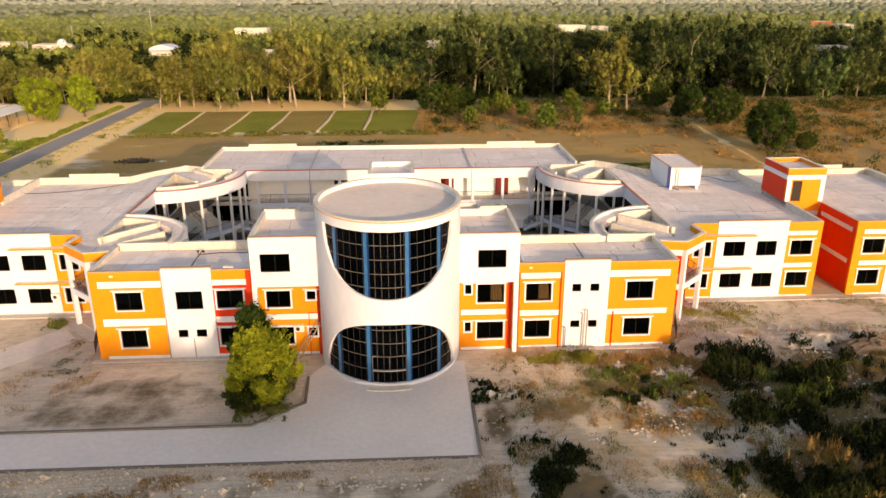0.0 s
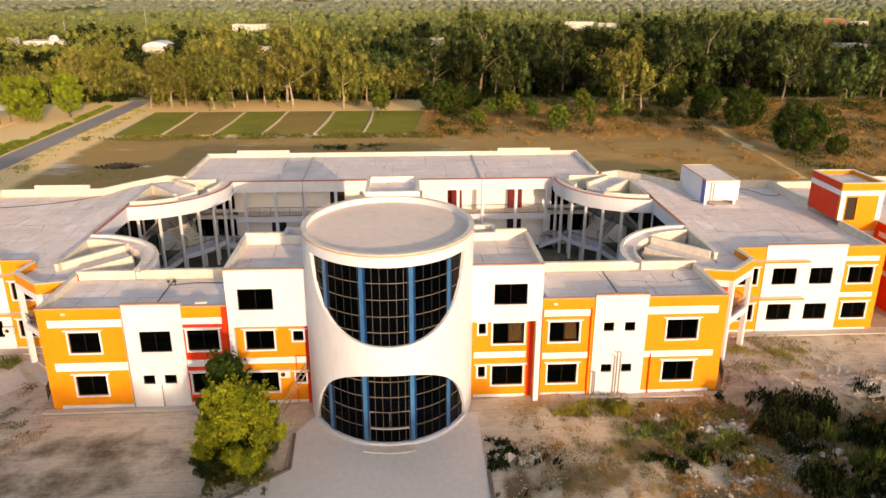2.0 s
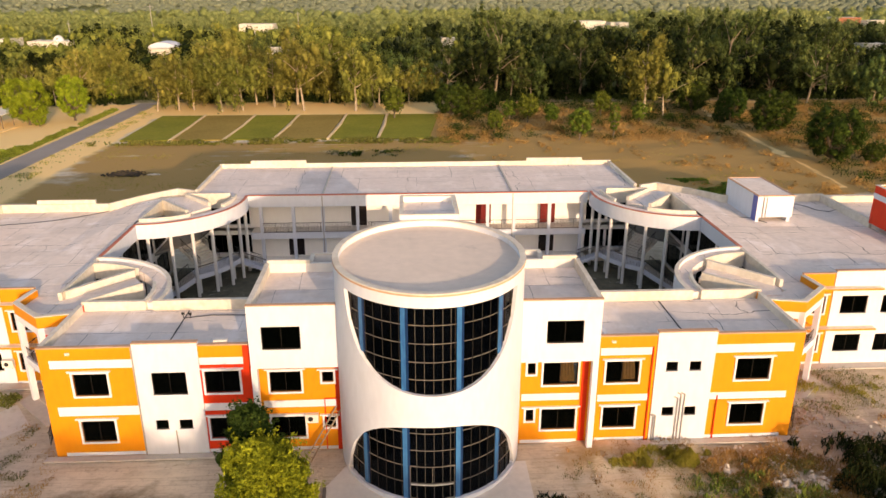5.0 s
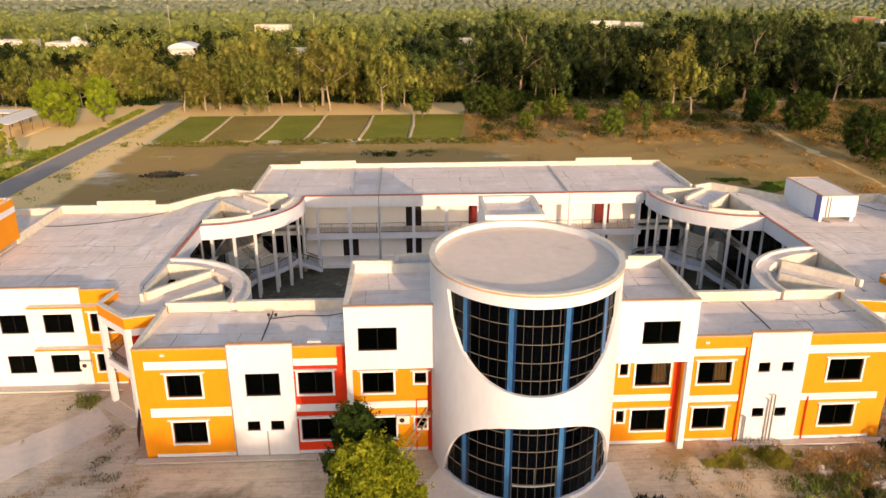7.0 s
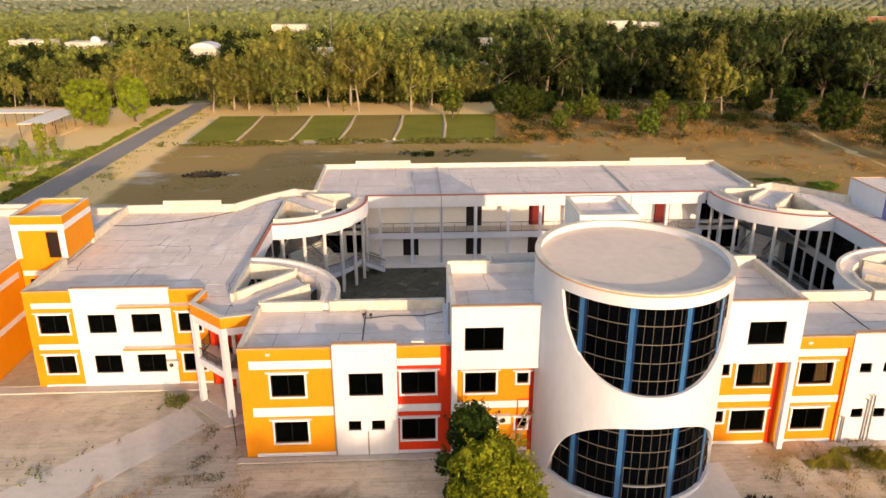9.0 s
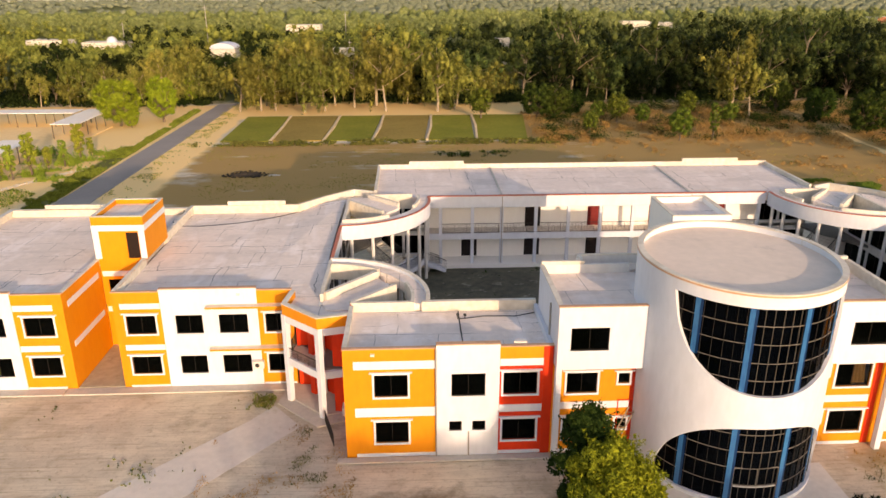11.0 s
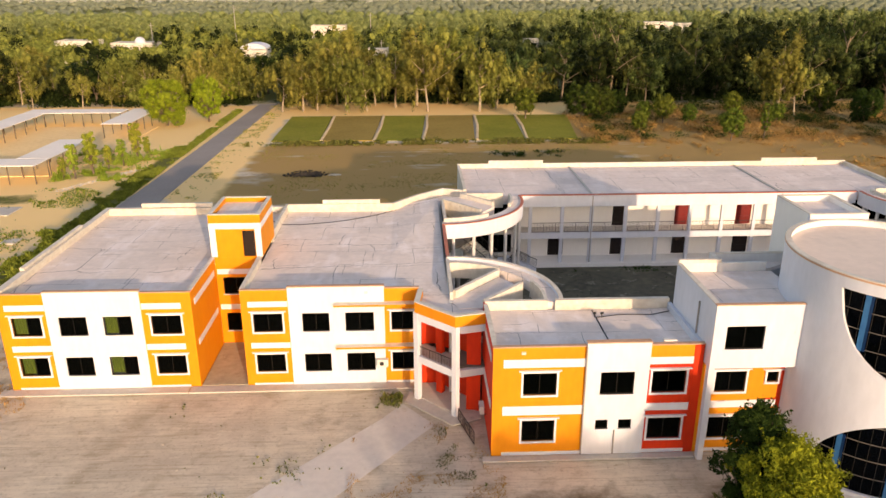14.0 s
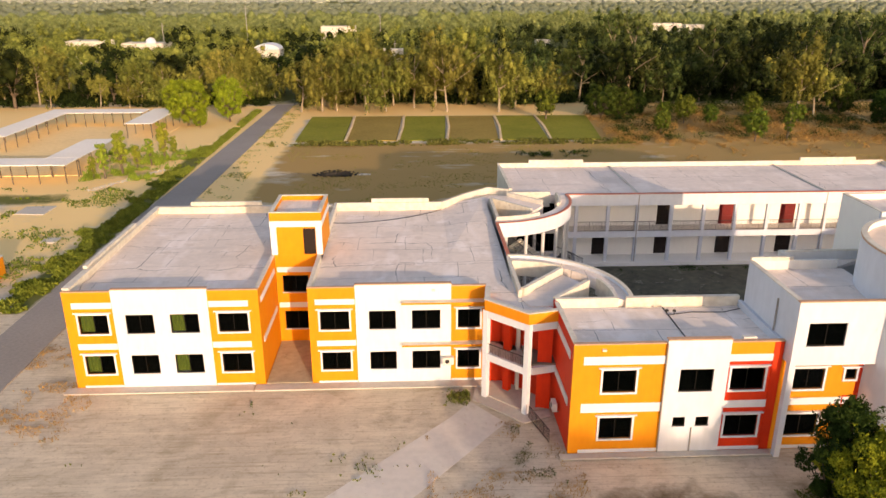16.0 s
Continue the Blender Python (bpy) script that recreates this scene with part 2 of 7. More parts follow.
M_KERB = surface("kerb_brick", (0.22, 0.19, 0.16), (0.15, 0.13, 0.11), 0.9, 0.8, 5.0, 0.3)
M_ASPH = surface("asphalt", (0.36, 0.33, 0.31), (0.29, 0.27, 0.255), 0.95, 0.1, 4.0, 0.2, stain=(0.54, 0.43, 0.31), stain_at=0.6, spec=0.05)
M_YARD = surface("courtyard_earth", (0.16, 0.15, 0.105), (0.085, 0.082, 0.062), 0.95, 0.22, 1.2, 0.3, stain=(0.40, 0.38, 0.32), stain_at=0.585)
M_SAND = surface("pale_sand", (0.95, 0.70, 0.37), (0.86, 0.62, 0.32), 0.95, 0.15, 1.2, 0.3, stain=(0.62, 0.43, 0.19), stain_at=0.62, spec=0.05)
M_BARK = surface("pale_bark", (0.42, 0.35, 0.26), (0.24, 0.19, 0.14), 0.9, 0.8, 4.0, 0.4)
M_BARKM = surface("grey_brown_bark", (0.24, 0.195, 0.14), (0.13, 0.105, 0.075), 0.9, 0.8, 4.0, 0.4)
M_PATH = surface("dusty_path_concrete", (0.74, 0.69, 0.63), (0.64, 0.60, 0.55), 0.92, 0.2, 2.0, 0.2, stain=(0.58, 0.51, 0.42), stain_at=0.6, spec=0.1)
M_BARKD = surface("dark_bark", (0.16, 0.12, 0.09), (0.09, 0.07, 0.05), 0.9, 0.8, 4.0, 0.4)
M_STONE = surface("rubble_stone", (0.70, 0.63, 0.54), (0.46, 0.40, 0.33), 0.9, 1.5, 6.0, 0.3)
M_GRAVEL = surface("gravel_stone", (0.74, 0.64, 0.50), (0.46, 0.38, 0.29), 0.9, 2.5, 8.0, 0.3)
M_BUND = surface("field_bund", (0.80, 0.62, 0.38), (0.66, 0.50, 0.30), 0.95, 0.4, 2.0, 0.3)
M_CROP = surface("green_crop", (0.28, 0.27, 0.045), (0.20, 0.205, 0.034), 0.95, 0.12, 1.8, 0.4, stain=(0.34, 0.26, 0.075), stain_at=0.57, spec=0.05)
M_CROPB = surface("ripening_crop", (0.37, 0.265, 0.08), (0.28, 0.20, 0.06), 0.95, 0.12, 1.8, 0.4, stain=(0.2, 0.2, 0.045), stain_at=0.6, spec=0.05)
M_CHAR = surface("burnt_heap", (0.03, 0.025, 0.02), (0.055, 0.045, 0.035), 0.95, 0.6, 3.0, 0.4)
M_SHED = surface("sheet_roof", (0.93, 0.86, 0.78), (0.86, 0.79, 0.71), 0.7, 0.2, 2.0, 0.05)
L_EUC = foliage("eucalyptus_leaves", (0.068, 0.080, 0.015), (0.235, 0.238, 0.057), 0.022, 0.6)
L_EUC2 = foliage("green_eucalyptus_leaves", (0.011, 0.021, 0.005), (0.108, 0.142, 0.042), 0.025, 0.75)
# Close to black: shade between and under the plants is in the colour.
L_DARK = foliage("shade_dark_leaves", (0.003, 0.007, 0.002), (0.022, 0.034, 0.008), 0.025, 0.6)
L_THICK = foliage("shade_dark_thicket_leaves", (0.005, 0.009, 0.003), (0.024, 0.032, 0.009), 0.025, 0.55)
L_BRIGHT = foliage("bright_leaves", (0.075, 0.115, 0.010), (0.27, 0.335, 0.028))
L_LIME = foliage("fresh_leaves", (0.10, 0.155, 0.012), (0.24, 0.31, 0.03), 0.008, 0.2)
L_YOUNG = foliage("young_leaves", (0.05, 0.085, 0.012), (0.12, 0.16, 0.025))
# Distant leaves: aerial haze is mixed into these three colours.
L_FAR = foliage("far_hazed_leaves", (0.15, 0.18, 0.12), (0.18, 0.21, 0.145), 0.01, 0.15)
L_HAZE = foliage("horizon_hazed_leaves", (0.28, 0.315, 0.27), (0.32, 0.35, 0.305), 0.01, 0.1)
L_MID = foliage("middle_hazed_leaves", (0.12, 0.15, 0.05), (0.20, 0.225, 0.085), 0.02, 0.35)
L_DRY = foliage("dry_grass", (0.25, 0.145, 0.042), (0.48, 0.30, 0.10), 0.012, 0.3)
L_GRASS = foliage("rough_grass", (0.085, 0.10, 0.022), (0.21, 0.20, 0.055))
L_OLIVE = foliage("olive_grass", (0.20, 0.19, 0.03), (0.36, 0.31, 0.06))
L_SHADE = foliage("shade_tree_leaves", (0.010, 0.022, 0.004), (0.055, 0.085, 0.015), 0.02, 0.4)
L_YARD = foliage("yard_tree_leaves", (0.012, 0.026, 0.005), (0.040, 0.062, 0.012), 0.02, 0.4)
L_PLUME = foliage("thicket_plume_leaves", (0.14, 0.20, 0.024), (0.29, 0.355, 0.05))
L_STRAW = foliage("dry_reeds", (0.22, 0.145, 0.045), (0.44, 0.31, 0.105))
L_REED = foliage("fresh_reeds", (0.05, 0.085, 0.015), (0.14, 0.19, 0.04))
L_VERGE = foliage("verge_grass", (0.065, 0.125, 0.018), (0.19, 0.275, 0.045))


# ---- mesh helpers ----
def box(bm, x0, x1, y0, y1, z0, z1):
    x0, x1, y0, y1, z0, z1 = min(x0, x1), max(x0, x1), min(y0, y1), max(y0, y1), min(z0, z1), max(z0, z1)
    v = [bm.verts.new(c) for c in ((x0, y0, z0), (x1, y0, z0), (x1, y1, z0), (x0, y1, z0), (x0, y0, z1), (x1, y0, z1), (x1, y1, z1), (x0, y1, z1))]
    for f in ((0, 3, 2, 1), (4, 5, 6, 7), (0, 1, 5, 4), (1, 2, 6, 5), (2, 3, 7, 6), (3, 0, 4, 7)):
        bm.faces.new([v[i] for i in f])


def prism(bm, pts, z0, z1):
    a = sum(p[0] * q[1] - q[0] * p[1] for p, q in zip(pts, pts[1:] + pts[:1]))
    if a < 0:
        pts = pts[::-1]
    lo = [bm.verts.new((x, y, z0)) for x, y in pts]
    hi = [bm.verts.new((x, y, z1)) for x, y in pts]
    bm.faces.new(lo[::-1])
    bm.faces.new(hi)
    for i in range(len(pts)):
        j = (i + 1) % len(pts)
        bm.faces.new((lo[i], lo[j], hi[j], hi[i]))


def bar(bm, a, b, r, sides=6, r2=None):
    """A round bar from a to b."""
    a, b = Vector(a), Vector(b)
    q = (b - a).to_track_quat("Z", "Y")
    ends = []
    for c, rad in ((a, r), (b, r if r2 is None else r2)):
        ends.append([bm.verts.new(c + q @ Vector((rad * math.cos(k * math.tau / sides), rad * math.sin(k * math.tau / sides), 0))) for k in range(sides)])
    for k in range(sides):
        j = (k + 1) % sides
        bm.faces.new((ends[0][k], ends[0][j], ends[1][j], ends[1][k]))
    bm.faces.new(ends[0][::-1])
    bm.faces.new(ends[1])


def strip_wall(bm, pts, half, z0, z1, closed=False):
    """A wall of the given half thickness that follows a line of points, mitred at the corners."""
    n = len(pts)
    offs = []
    for i in range(n):
        p = Vector(pts[i])
        d = []
        if i > 0 or closed:
            d.append((p - Vector(pts[i - 1])).normalized())
        if i < n - 1 or closed:
            d.append((Vector(pts[(i + 1) % n]) - p).normalized())
        t = sum(d, Vector((0, 0))).normalized()
        nn = Vector((-t.y, t.x))
        k = half / max(0.4, abs(nn.dot(Vector((-d[0].y, d[0].x)))))
        offs.append((p + nn * k, p - nn * k))
    ring = []
    for a, b in offs:
        ring.append([bm.verts.new((a.x, a.y, z0)), bm.verts.new((b.x, b.y, z0)), bm.verts.new((b.x, b.y, z1)), bm.verts.new((a.x, a.y, z1))])
    for i in range(n if closed else n - 1):
        p, q = ring[i], ring[(i + 1) % n]
        for k in range(4):
            j = (k + 1) % 4
            bm.faces.new((p[k], p[j], q[j], q[k]))
    if not closed:
        bm.faces.new(ring[0])
        bm.faces.new(ring[-1][::-1])
    bmesh.ops.recalc_face_normals(bm, faces=bm.faces)


BASE = {}


def thing(name, at, label, category, group="", kind=""):
    ob = new(name)
    ob.location = at
    ob.empty_display_size = 0.5
    BASE[ob.name] = Vector(at)
    return tagged(ob, label, category, group, kind)


def mesh_of(name, bm, mat):
    me = bpy.data.meshes.new(name)
    bm.to_mesh(me)
    bm.free()
    me.materials.append(mat)
    return me


def put(name, me, parent, m=None, label=""):
    ob = new(name, me)
    if parent is not None:
        ob.parent = parent
        if parent.name in BASE:
            ob.matrix_parent_inverse = Matrix.Translation(-BASE[parent.name])
    if m is not None:
        ob.matrix_basis = m
    return tagged(ob, label)


def part(name, bm, mat, parent, label="", m=None):
    return put(name, mesh_of(name, bm, mat), parent, m, label)


def solo(name, bm, mat, label, category, group="", kind="", at=None):
    """A thing that is one mesh."""
    me = mesh_of(name, bm, mat)
    ob = new(name, me)
    if at is not None:
        ob.location = at
    return tagged(ob, label, category, group, kind)


# A facade: a plane through (ox, oy), u along (ux, uy); depth d goes into the wall.
class Facade:
    def __init__(self, ox, oy, ux, uy, ix, iy):
        self.o, self.u, self.i = Vector((ox, oy, 0)), Vector((ux, uy, 0)), Vector((ix, iy, 0))

    def at(self, u, d, z):
        return self.o + self.u * u + self.i * d + Vector((0, 0, z))

    def box(self, bm, u0, u1, d0, d1, z0, z1):
        a, b = self.at(u0, d0, z0), self.at(u1, d1, z1)
        box(bm, a.x, b.x, a.y, b.y, a.z, b.z)

    def matrix(self, u, d, z):
        m = Matrix((self.u, self.i, Vector((0, 0, 1)))).transposed().to_4x4()
        m.translation = self.at(u, d, z)
        return m


def wall(parent, F, u0, u1, z0, z1, holes, mat, d0=0.0, d1=0.25, label=""):
    """A wall with real openings: the rectangle is cut into cells, and the holes are left out."""
    us = sorted({u0, u1, *[v for h in holes for v in h[:2] if u0 < v < u1]})
    zs = sorted({z0, z1, *[v for h in holes for v in h[2:4] if z0 < v < z1]})
    nu, nz = len(us) - 1, len(zs) - 1
    solid = {}
    for i in range(nu):
        for j in range(nz):
            um, zm = (us[i] + us[i + 1]) / 2, (zs[j] + zs[j + 1]) / 2
            solid[i, j] = not any(h[0] < um < h[1] and h[2] < zm < h[3] for h in holes)
    bm = bmesh.new()
    vs = {}

    def v(i, j, d):
        if (i, j, d) not in vs:
            vs[i, j, d] = bm.verts.new(F.at(us[i], (d0, d1)[d], zs[j]))
        return vs[i, j, d]
    for (i, j), s in solid.items():
        if not s:
            continue
        for d in (0, 1):
            bm.faces.new((v(i, j, d), v(i + 1, j, d), v(i + 1, j + 1, d), v(i, j + 1, d)))
        for di, dj, p, q in ((-1, 0, (0, 0), (0, 1)), (1, 0, (1, 0), (1, 1)), (0, -1, (0, 0), (1, 0)), (0, 1, (0, 1), (1, 1))):
            if not solid.get((i + di, j + dj), False):
                bm.faces.new((v(i + p[0], j + p[1], 0), v(i + q[0], j + q[1], 0), v(i + q[0], j + q[1], 1), v(i + p[0], j + p[1], 1)))
    bmesh.ops.recalc_face_normals(bm, faces=bm.faces)
    return part("wall", bm, mat, parent, label)


WIN = {}


def window_meshes(w, h, mull):
    key = (round(w, 2), round(h, 2), mull)
    if key not in WIN:
        t = 0.06
        bm = bmesh.new()
        vv = [[bm.verts.new((x, y, z)) for x, z in ring] for y in (0.0, 0.07) for ring in ([(0, 0), (w, 0), (w, h), (0, h)], [(t, t), (w - t, t), (w - t, h - t), (t, h - t)])]
        for k in range(4):
            j = (k + 1) % 4
            for p, q in ((0, 1), (1, 3), (3, 2), (2, 0)):
                bm.faces.new((vv[p][k], vv[p][j], vv[q][j], vv[q][k]))
        bmesh.ops.recalc_face_normals(bm, faces=bm.faces)
        fr = mesh_of("window", bm, M_FRAME)
        bm = bmesh.new()
        box(bm, -0.03, 0.03, 0.005, 0.065, t, h - t)
        mu = mesh_of("mullion", bm, M_FRAME)
        bm = bmesh.new()
        cw = (w - 2 * t) / mull
        box(bm, 0, cw, -0.004, 0.004, t, h - t)
        gl = mesh_of("pane", bm, M_GLASS)
        bm = bmesh.new()
        s = 0.13
        outer = [(-s, -0.13), (w + s, -0.13), (w + s, h + 0.13), (-s, h + 0.13)]
        inner = [(0, 0), (w, 0), (w, h), (0, h)]
        vv = [[bm.verts.new((x, y, z)) for x, z in ring] for y in (-0.07, 0.02) for ring in (outer, inner)]
        for k in range(4):
            j = (k + 1) % 4
            for p, q in ((0, 1), (1, 3), (3, 2), (2, 0)):
                bm.faces.new((vv[p][k], vv[p][j], vv[q][j], vv[q][k]))
        bmesh.ops.recalc_face_normals(bm, faces=bm.faces)
        su = mesh_of("surround", bm, M_WHITE)
        bm = bmesh.new()
        box(bm, -s - 0.16, w + s + 0.16, -0.15, 0.02, h + 0.132, h + 0.21)
        ho = mesh_of("hood", bm, M_WHITE)
        bm = bmesh.new()
        box(bm, -0.05, w + 0.05, -0.05, 0.14, -0.06, 0.0)
        si = mesh_of("sill", bm, M_WHITE)
        bm = bmesh.new()
        n = 9
        v = []
        for k in range(n + 1):
            x = cw * k / n
            y = 0.16 + (0.05 if k % 2 else 0.0)
            v.append((bm.verts.new((x, y, t)), bm.verts.new((x * 0.8, y, h - t))))
        for k in range(n):
            bm.faces.new((v[k][0], v[k + 1][0], v[k + 1][1], v[k][1]))
        cb = mesh_of("curtain", bm.copy(), M_CURTB)
        cu = mesh_of("curtain", bm, M_CURTAIN)
        WIN[key] = (fr, gl, su, ho, si, cu, cb, cw, t, mu)
    return WIN[key]


def window(parent, F, u0, u1, z0, z1, surround=True, mull=2, curtain=""):
    w, h = u1 - u0, z1 - z0
    fr, gl, su, ho, si, cu, cb, cw, t, mu = window_meshes(w, h, mull)
    win = put("window", fr, parent, F.matrix(u0, 0.09, z0), "dark sliding window" if mull > 1 else "")
    for k in range(1, mull):
        put("mullion", mu, win, Matrix.Translation((w * k / mull, 0, 0)))
    for k in range(mull):
        if not (curtain and k == (0 if curtain == "green" else mull - 1)):
            put("pane", gl, win, Matrix.Translation((t + cw * k, 0.035, 0)))
    if surround:
        put("surround", su, win, Matrix.Translation((0, -0.09, 0)), "white plaster surround")
        put("hood", ho, win, Matrix.Translation((0, -0.09, 0)), "thin white hood")
    else:
        put("sill", si, win, Matrix.Translation((0, -0.09, 0)), "white sill")
    if curtain == "green":
        put("curtain", cu, win, Matrix.Translation((t, 0.02, 0)), "olive green curtain")
    elif curtain:
        put("curtain", cb, win, Matrix.Translation((t + cw * (mull - 1), 0.02, 0)), "brown curtain")
    return win


def bands(parent, F, rows, mat=None, proud=0.04):
    for u0, u1, z0, z1 in rows:
        bm = bmesh.new()
        F.box(bm, u0, u1, -proud, 0.02, z0, z1)
        part("band", bm, mat or M_WHITE, parent, "raised white plaster band")


def roof_edge(parent, pts, z0, z1, half=0.12, mat=None, cap=True, closed=False, capmat=None):
    """A parapet along a line, with a thin coping."""
    bm = bmesh.new()
    strip_wall(bm, pts, half, z0, z1, closed)
    ob = part("parapet", bm, mat or M_CREAM, parent)
    if cap:
        bm = bmesh.new()
        strip_wall(bm, pts, half + 0.03, z1 + 0.002, z1 + 0.06, closed)
        part("coping", bm, capmat or M_CREAM, ob, "")
    return ob


def railing(parent, a, b, z0, z1, gap=0.14, label="dark metal railing", bars=None):
    bm = bmesh.new()
    a, b = Vector((*a, 0)), Vector((*b, 0))
    n = max(2, int((b - a).length / gap))
    up0, up1 = Vector((0, 0, z0)), Vector((0, 0, z1))
    for z in (z0 + 0.08, z1):
        bar(bm, a + Vector((0, 0, z)), b + Vector((0, 0, z)), 0.03, 5)
    for k in range(n + 1):
        p = a.lerp(b, k / n)
        bar(bm, p + up0, p + up1, 0.028 if k % 8 == 0 else 0.014, 4)
    return part("railing", bm, bars or M_RAIL, parent, label)


Z_ROOF, Z_PAR = 7.45, 7.95


def lining(parent, x0, x1, y0, y1, z0, z1):
    """Weathered render on the roof side of a parapet."""
    bm = bmesh.new()
    box(bm, x0, x1, y0, y1, z0, z1)
    part("parapet_lining", bm, M_CREAM, parent, "weathered cream render")

# ---- the two front wings ----
def front_wing(s):
    left = s < 0
    wing = thing("front_wing", (s * 18.0, 3.3, 0), "two-storey orange and white front wing with flat roof", "building", "building wings")
    F = Facade(0, 0, 1, 0, 0, 1)
    hi, lo = (4.55, 6.15), (1.1, 2.7)
    if left:
        # The inner bay's red is tree shade on orange, put into the colour.
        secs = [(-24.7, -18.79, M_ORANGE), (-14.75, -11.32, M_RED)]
        wins = [(-22.76, -20.62, *hi, 1), (-22.76, -20.62, *lo, 1), (-14.5, -12.3, *hi, 1), (-14.5, -12.3, *lo, 1)]
        white = (-18.79, -14.75)
        plain = [(-17.83, -15.65, *hi, 2), (-17.97, -17.15, 1.98, 2.66, 1), (-16.46, -15.6, 1.98, 2.66, 1)]
        bd = [(-24.04, -18.83, 6.55, 7.12), (-24.04, -18.83, 3.1, 3.75), (-24.04, -18.83, 0.05, 0.3),
              (-14.72, -11.95, 6.62, 7.12), (-14.72, -11.95, 3.25, 3.78), (-14.72, -11.95, 0.05, 0.3)]
    else:
        secs = [(10.7, 14.82, M_ORANGE), (18.72, 24.65, M_ORANGE)]
        wins = [(11.55, 13.75, *hi, 1), (11.55, 13.75, *lo, 1), (20.3, 22.6, *hi, 1), (20.3, 22.6, *lo, 1)]
        white = (14.82, 18.72)
        plain = [(15.53, 16.31, 5.36, 6.05, 1), (17.1, 17.88, 5.36, 6.05, 1), (15.56, 16.36, 1.98, 2.62, 1), (17.1, 17.88, 1.98, 2.62, 1)]
        bd = [(18.76, 24.0, 6.6, 7.2), (18.76, 24.0, 3.1, 3.6), (18.76, 24.0, 0.05, 0.3),
              (11.1, 14.5, 6.6, 7.12), (11.1, 14.5, 3.15, 3.65), (11.1, 14.5, 0.05, 0.3)]
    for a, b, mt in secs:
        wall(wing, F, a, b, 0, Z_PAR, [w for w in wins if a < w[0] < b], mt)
    wall(wing, F, *white, 0, 8.2, plain, M_WHITE, d0=-0.1, d1=0.25, label="white rendered bay standing slightly proud")
    for k, w in enumerate(wins):
        window(wing, F, *w[:4], True, 2, "brown" if not left and k == 0 else "")
    G = Facade(0, -0.1, 1, 0, 0, 1)
    for w in plain:
        window(wing, G, *w[:4], False, 2 if w[4] == 2 else 1)
    bands(wing, F, bd)
    # end wall with its bands
    x = s * 24.7
    E = Facade(x, 0.25, 0, 1, -s, 0)
    # The left end wall faces away from the sun: red colours in its shade.
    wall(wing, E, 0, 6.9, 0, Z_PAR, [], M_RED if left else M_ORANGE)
    for z0, z1 in ((6.55, 7.1), (3.1, 3.7)):
        bm = bmesh.new()
        E.box(bm, 0.6, 4.9, -0.05, 0.02, z0, z1)
        part("band", bm, M_GREYWALL, wing, "raised pale grey plaster band")
    # inner end wall, rear wall
    wall(wing, Facade(s * 11.32, 0.25, 0, 1, s, 0), 0, 6.3, 0, Z_PAR, [], M_WHITE)
    wall(wing, Facade(0, 6.8, 1, 0, 0, -1), min(s * 24.4, s * 11.6), max(s * 24.4, s * 11.6), 0, 7.4, [], M_GREYWALL)
    for z0, z1, nm, mt in ((7.2, Z_ROOF, "roof", M_ROOF), (3.3, 3.5, "floor_slab", M_FLOORIN)):
        bm = bmesh.new()
        box(bm, s * 24.45, s * 11.57, 0.25, 6.55, z0, z1)
        part(nm, bm, mt, wing, "grey weathered roof screed with cracks" if nm == "roof" else "")
    # low copings and parapets
    # Plain orange again above the bay's coloured-in tree shade.
    if left:
        bm = bmesh.new()
        F.box(bm, -14.74, -11.97, -0.03, 0.02, 7.125, 7.94)
        part("band", bm, M_ORANGE, wing, "orange band under the coping")
    for a, b, _ in secs:
        bm = bmesh.new()
        box(bm, a - 0.02, b + 0.02, -0.04, 0.29, Z_PAR + 0.002, Z_PAR + 0.07)
        part("coping", bm, M_EDGE, wing, "thin terracotta coping")
    bm = bmesh.new()
    box(bm, white[0] - 0.02, white[1] + 0.02, -0.14, 0.29, 8.202, 8.27)
    part("coping", bm, M_EDGE, wing, "thin terracotta coping")
    bm = bmesh.new()
    box(bm, x + s * 0.03, x - s * 0.29, 0.29, 6.6, Z_PAR + 0.002, Z_PAR + 0.06)
    part("coping", bm, M_CREAM, wing, "")
    lining(wing, x - s * 0.252, x - s * 0.28, 0.28, 6.5, Z_ROOF, Z_PAR - 0.005)
    roof_edge(wing, [(s * 19.6, 6.85), (s * 11.4, 6.85)], 7.402, 8.12, 0.16, M_CREAM)
    # joint across the roof
    bm = bmesh.new()
    box(bm, s * 17.0 - 0.04, s * 17.0 + 0.04, 0.3, 6.5, Z_ROOF + 0.002, Z_ROOF + 0.03)
    part("joint", bm, M_BLACK, wing, "dark bitumen roof joint")
    # plinth step
    bm = bmesh.new()
    box(bm, s * 25.3, s * 11.4, -0.7, -0.15, 0.0, 0.1)
    part("apron", bm, M_CONC, wing, "concrete plinth apron")
    if left:
        bm = bmesh.new()
        bar(bm, (-18.82, -0.17, 0.1), (-18.82, -0.17, 8.0), 0.05)
        part("drain_pipe", bm, M_PIPE, wing)
        bm = bmesh.new()
        bar(bm, (-16.7, -0.16, 0.1), (-16.7, -0.16, 1.9), 0.05)
        part("drain_pipe", bm, M_PIPE, wing)
    else:
        for px, top in ((16.55, 3.3), (16.75, 3.6), (17.0, 3.6), (15.0, 2.0), (15.15, 2.0)):
            bm = bmesh.new()
            bar(bm, (px, -0.16, 0.05), (px, -0.16, top), 0.045)
            bar(bm, (px, -0.16, top), (px - 0.25, -0.1, top + 0.12), 0.045)
            part("drain_pipe", bm, M_PIPE, wing, "grey soil pipe")
        for px in (19.25, 10.95, 14.55):
            bm = bmesh.new()
            bar(bm, (px, -0.1, 0.05), (px, -0.1, 3.4 if px > 18 else 7.2), 0.05)
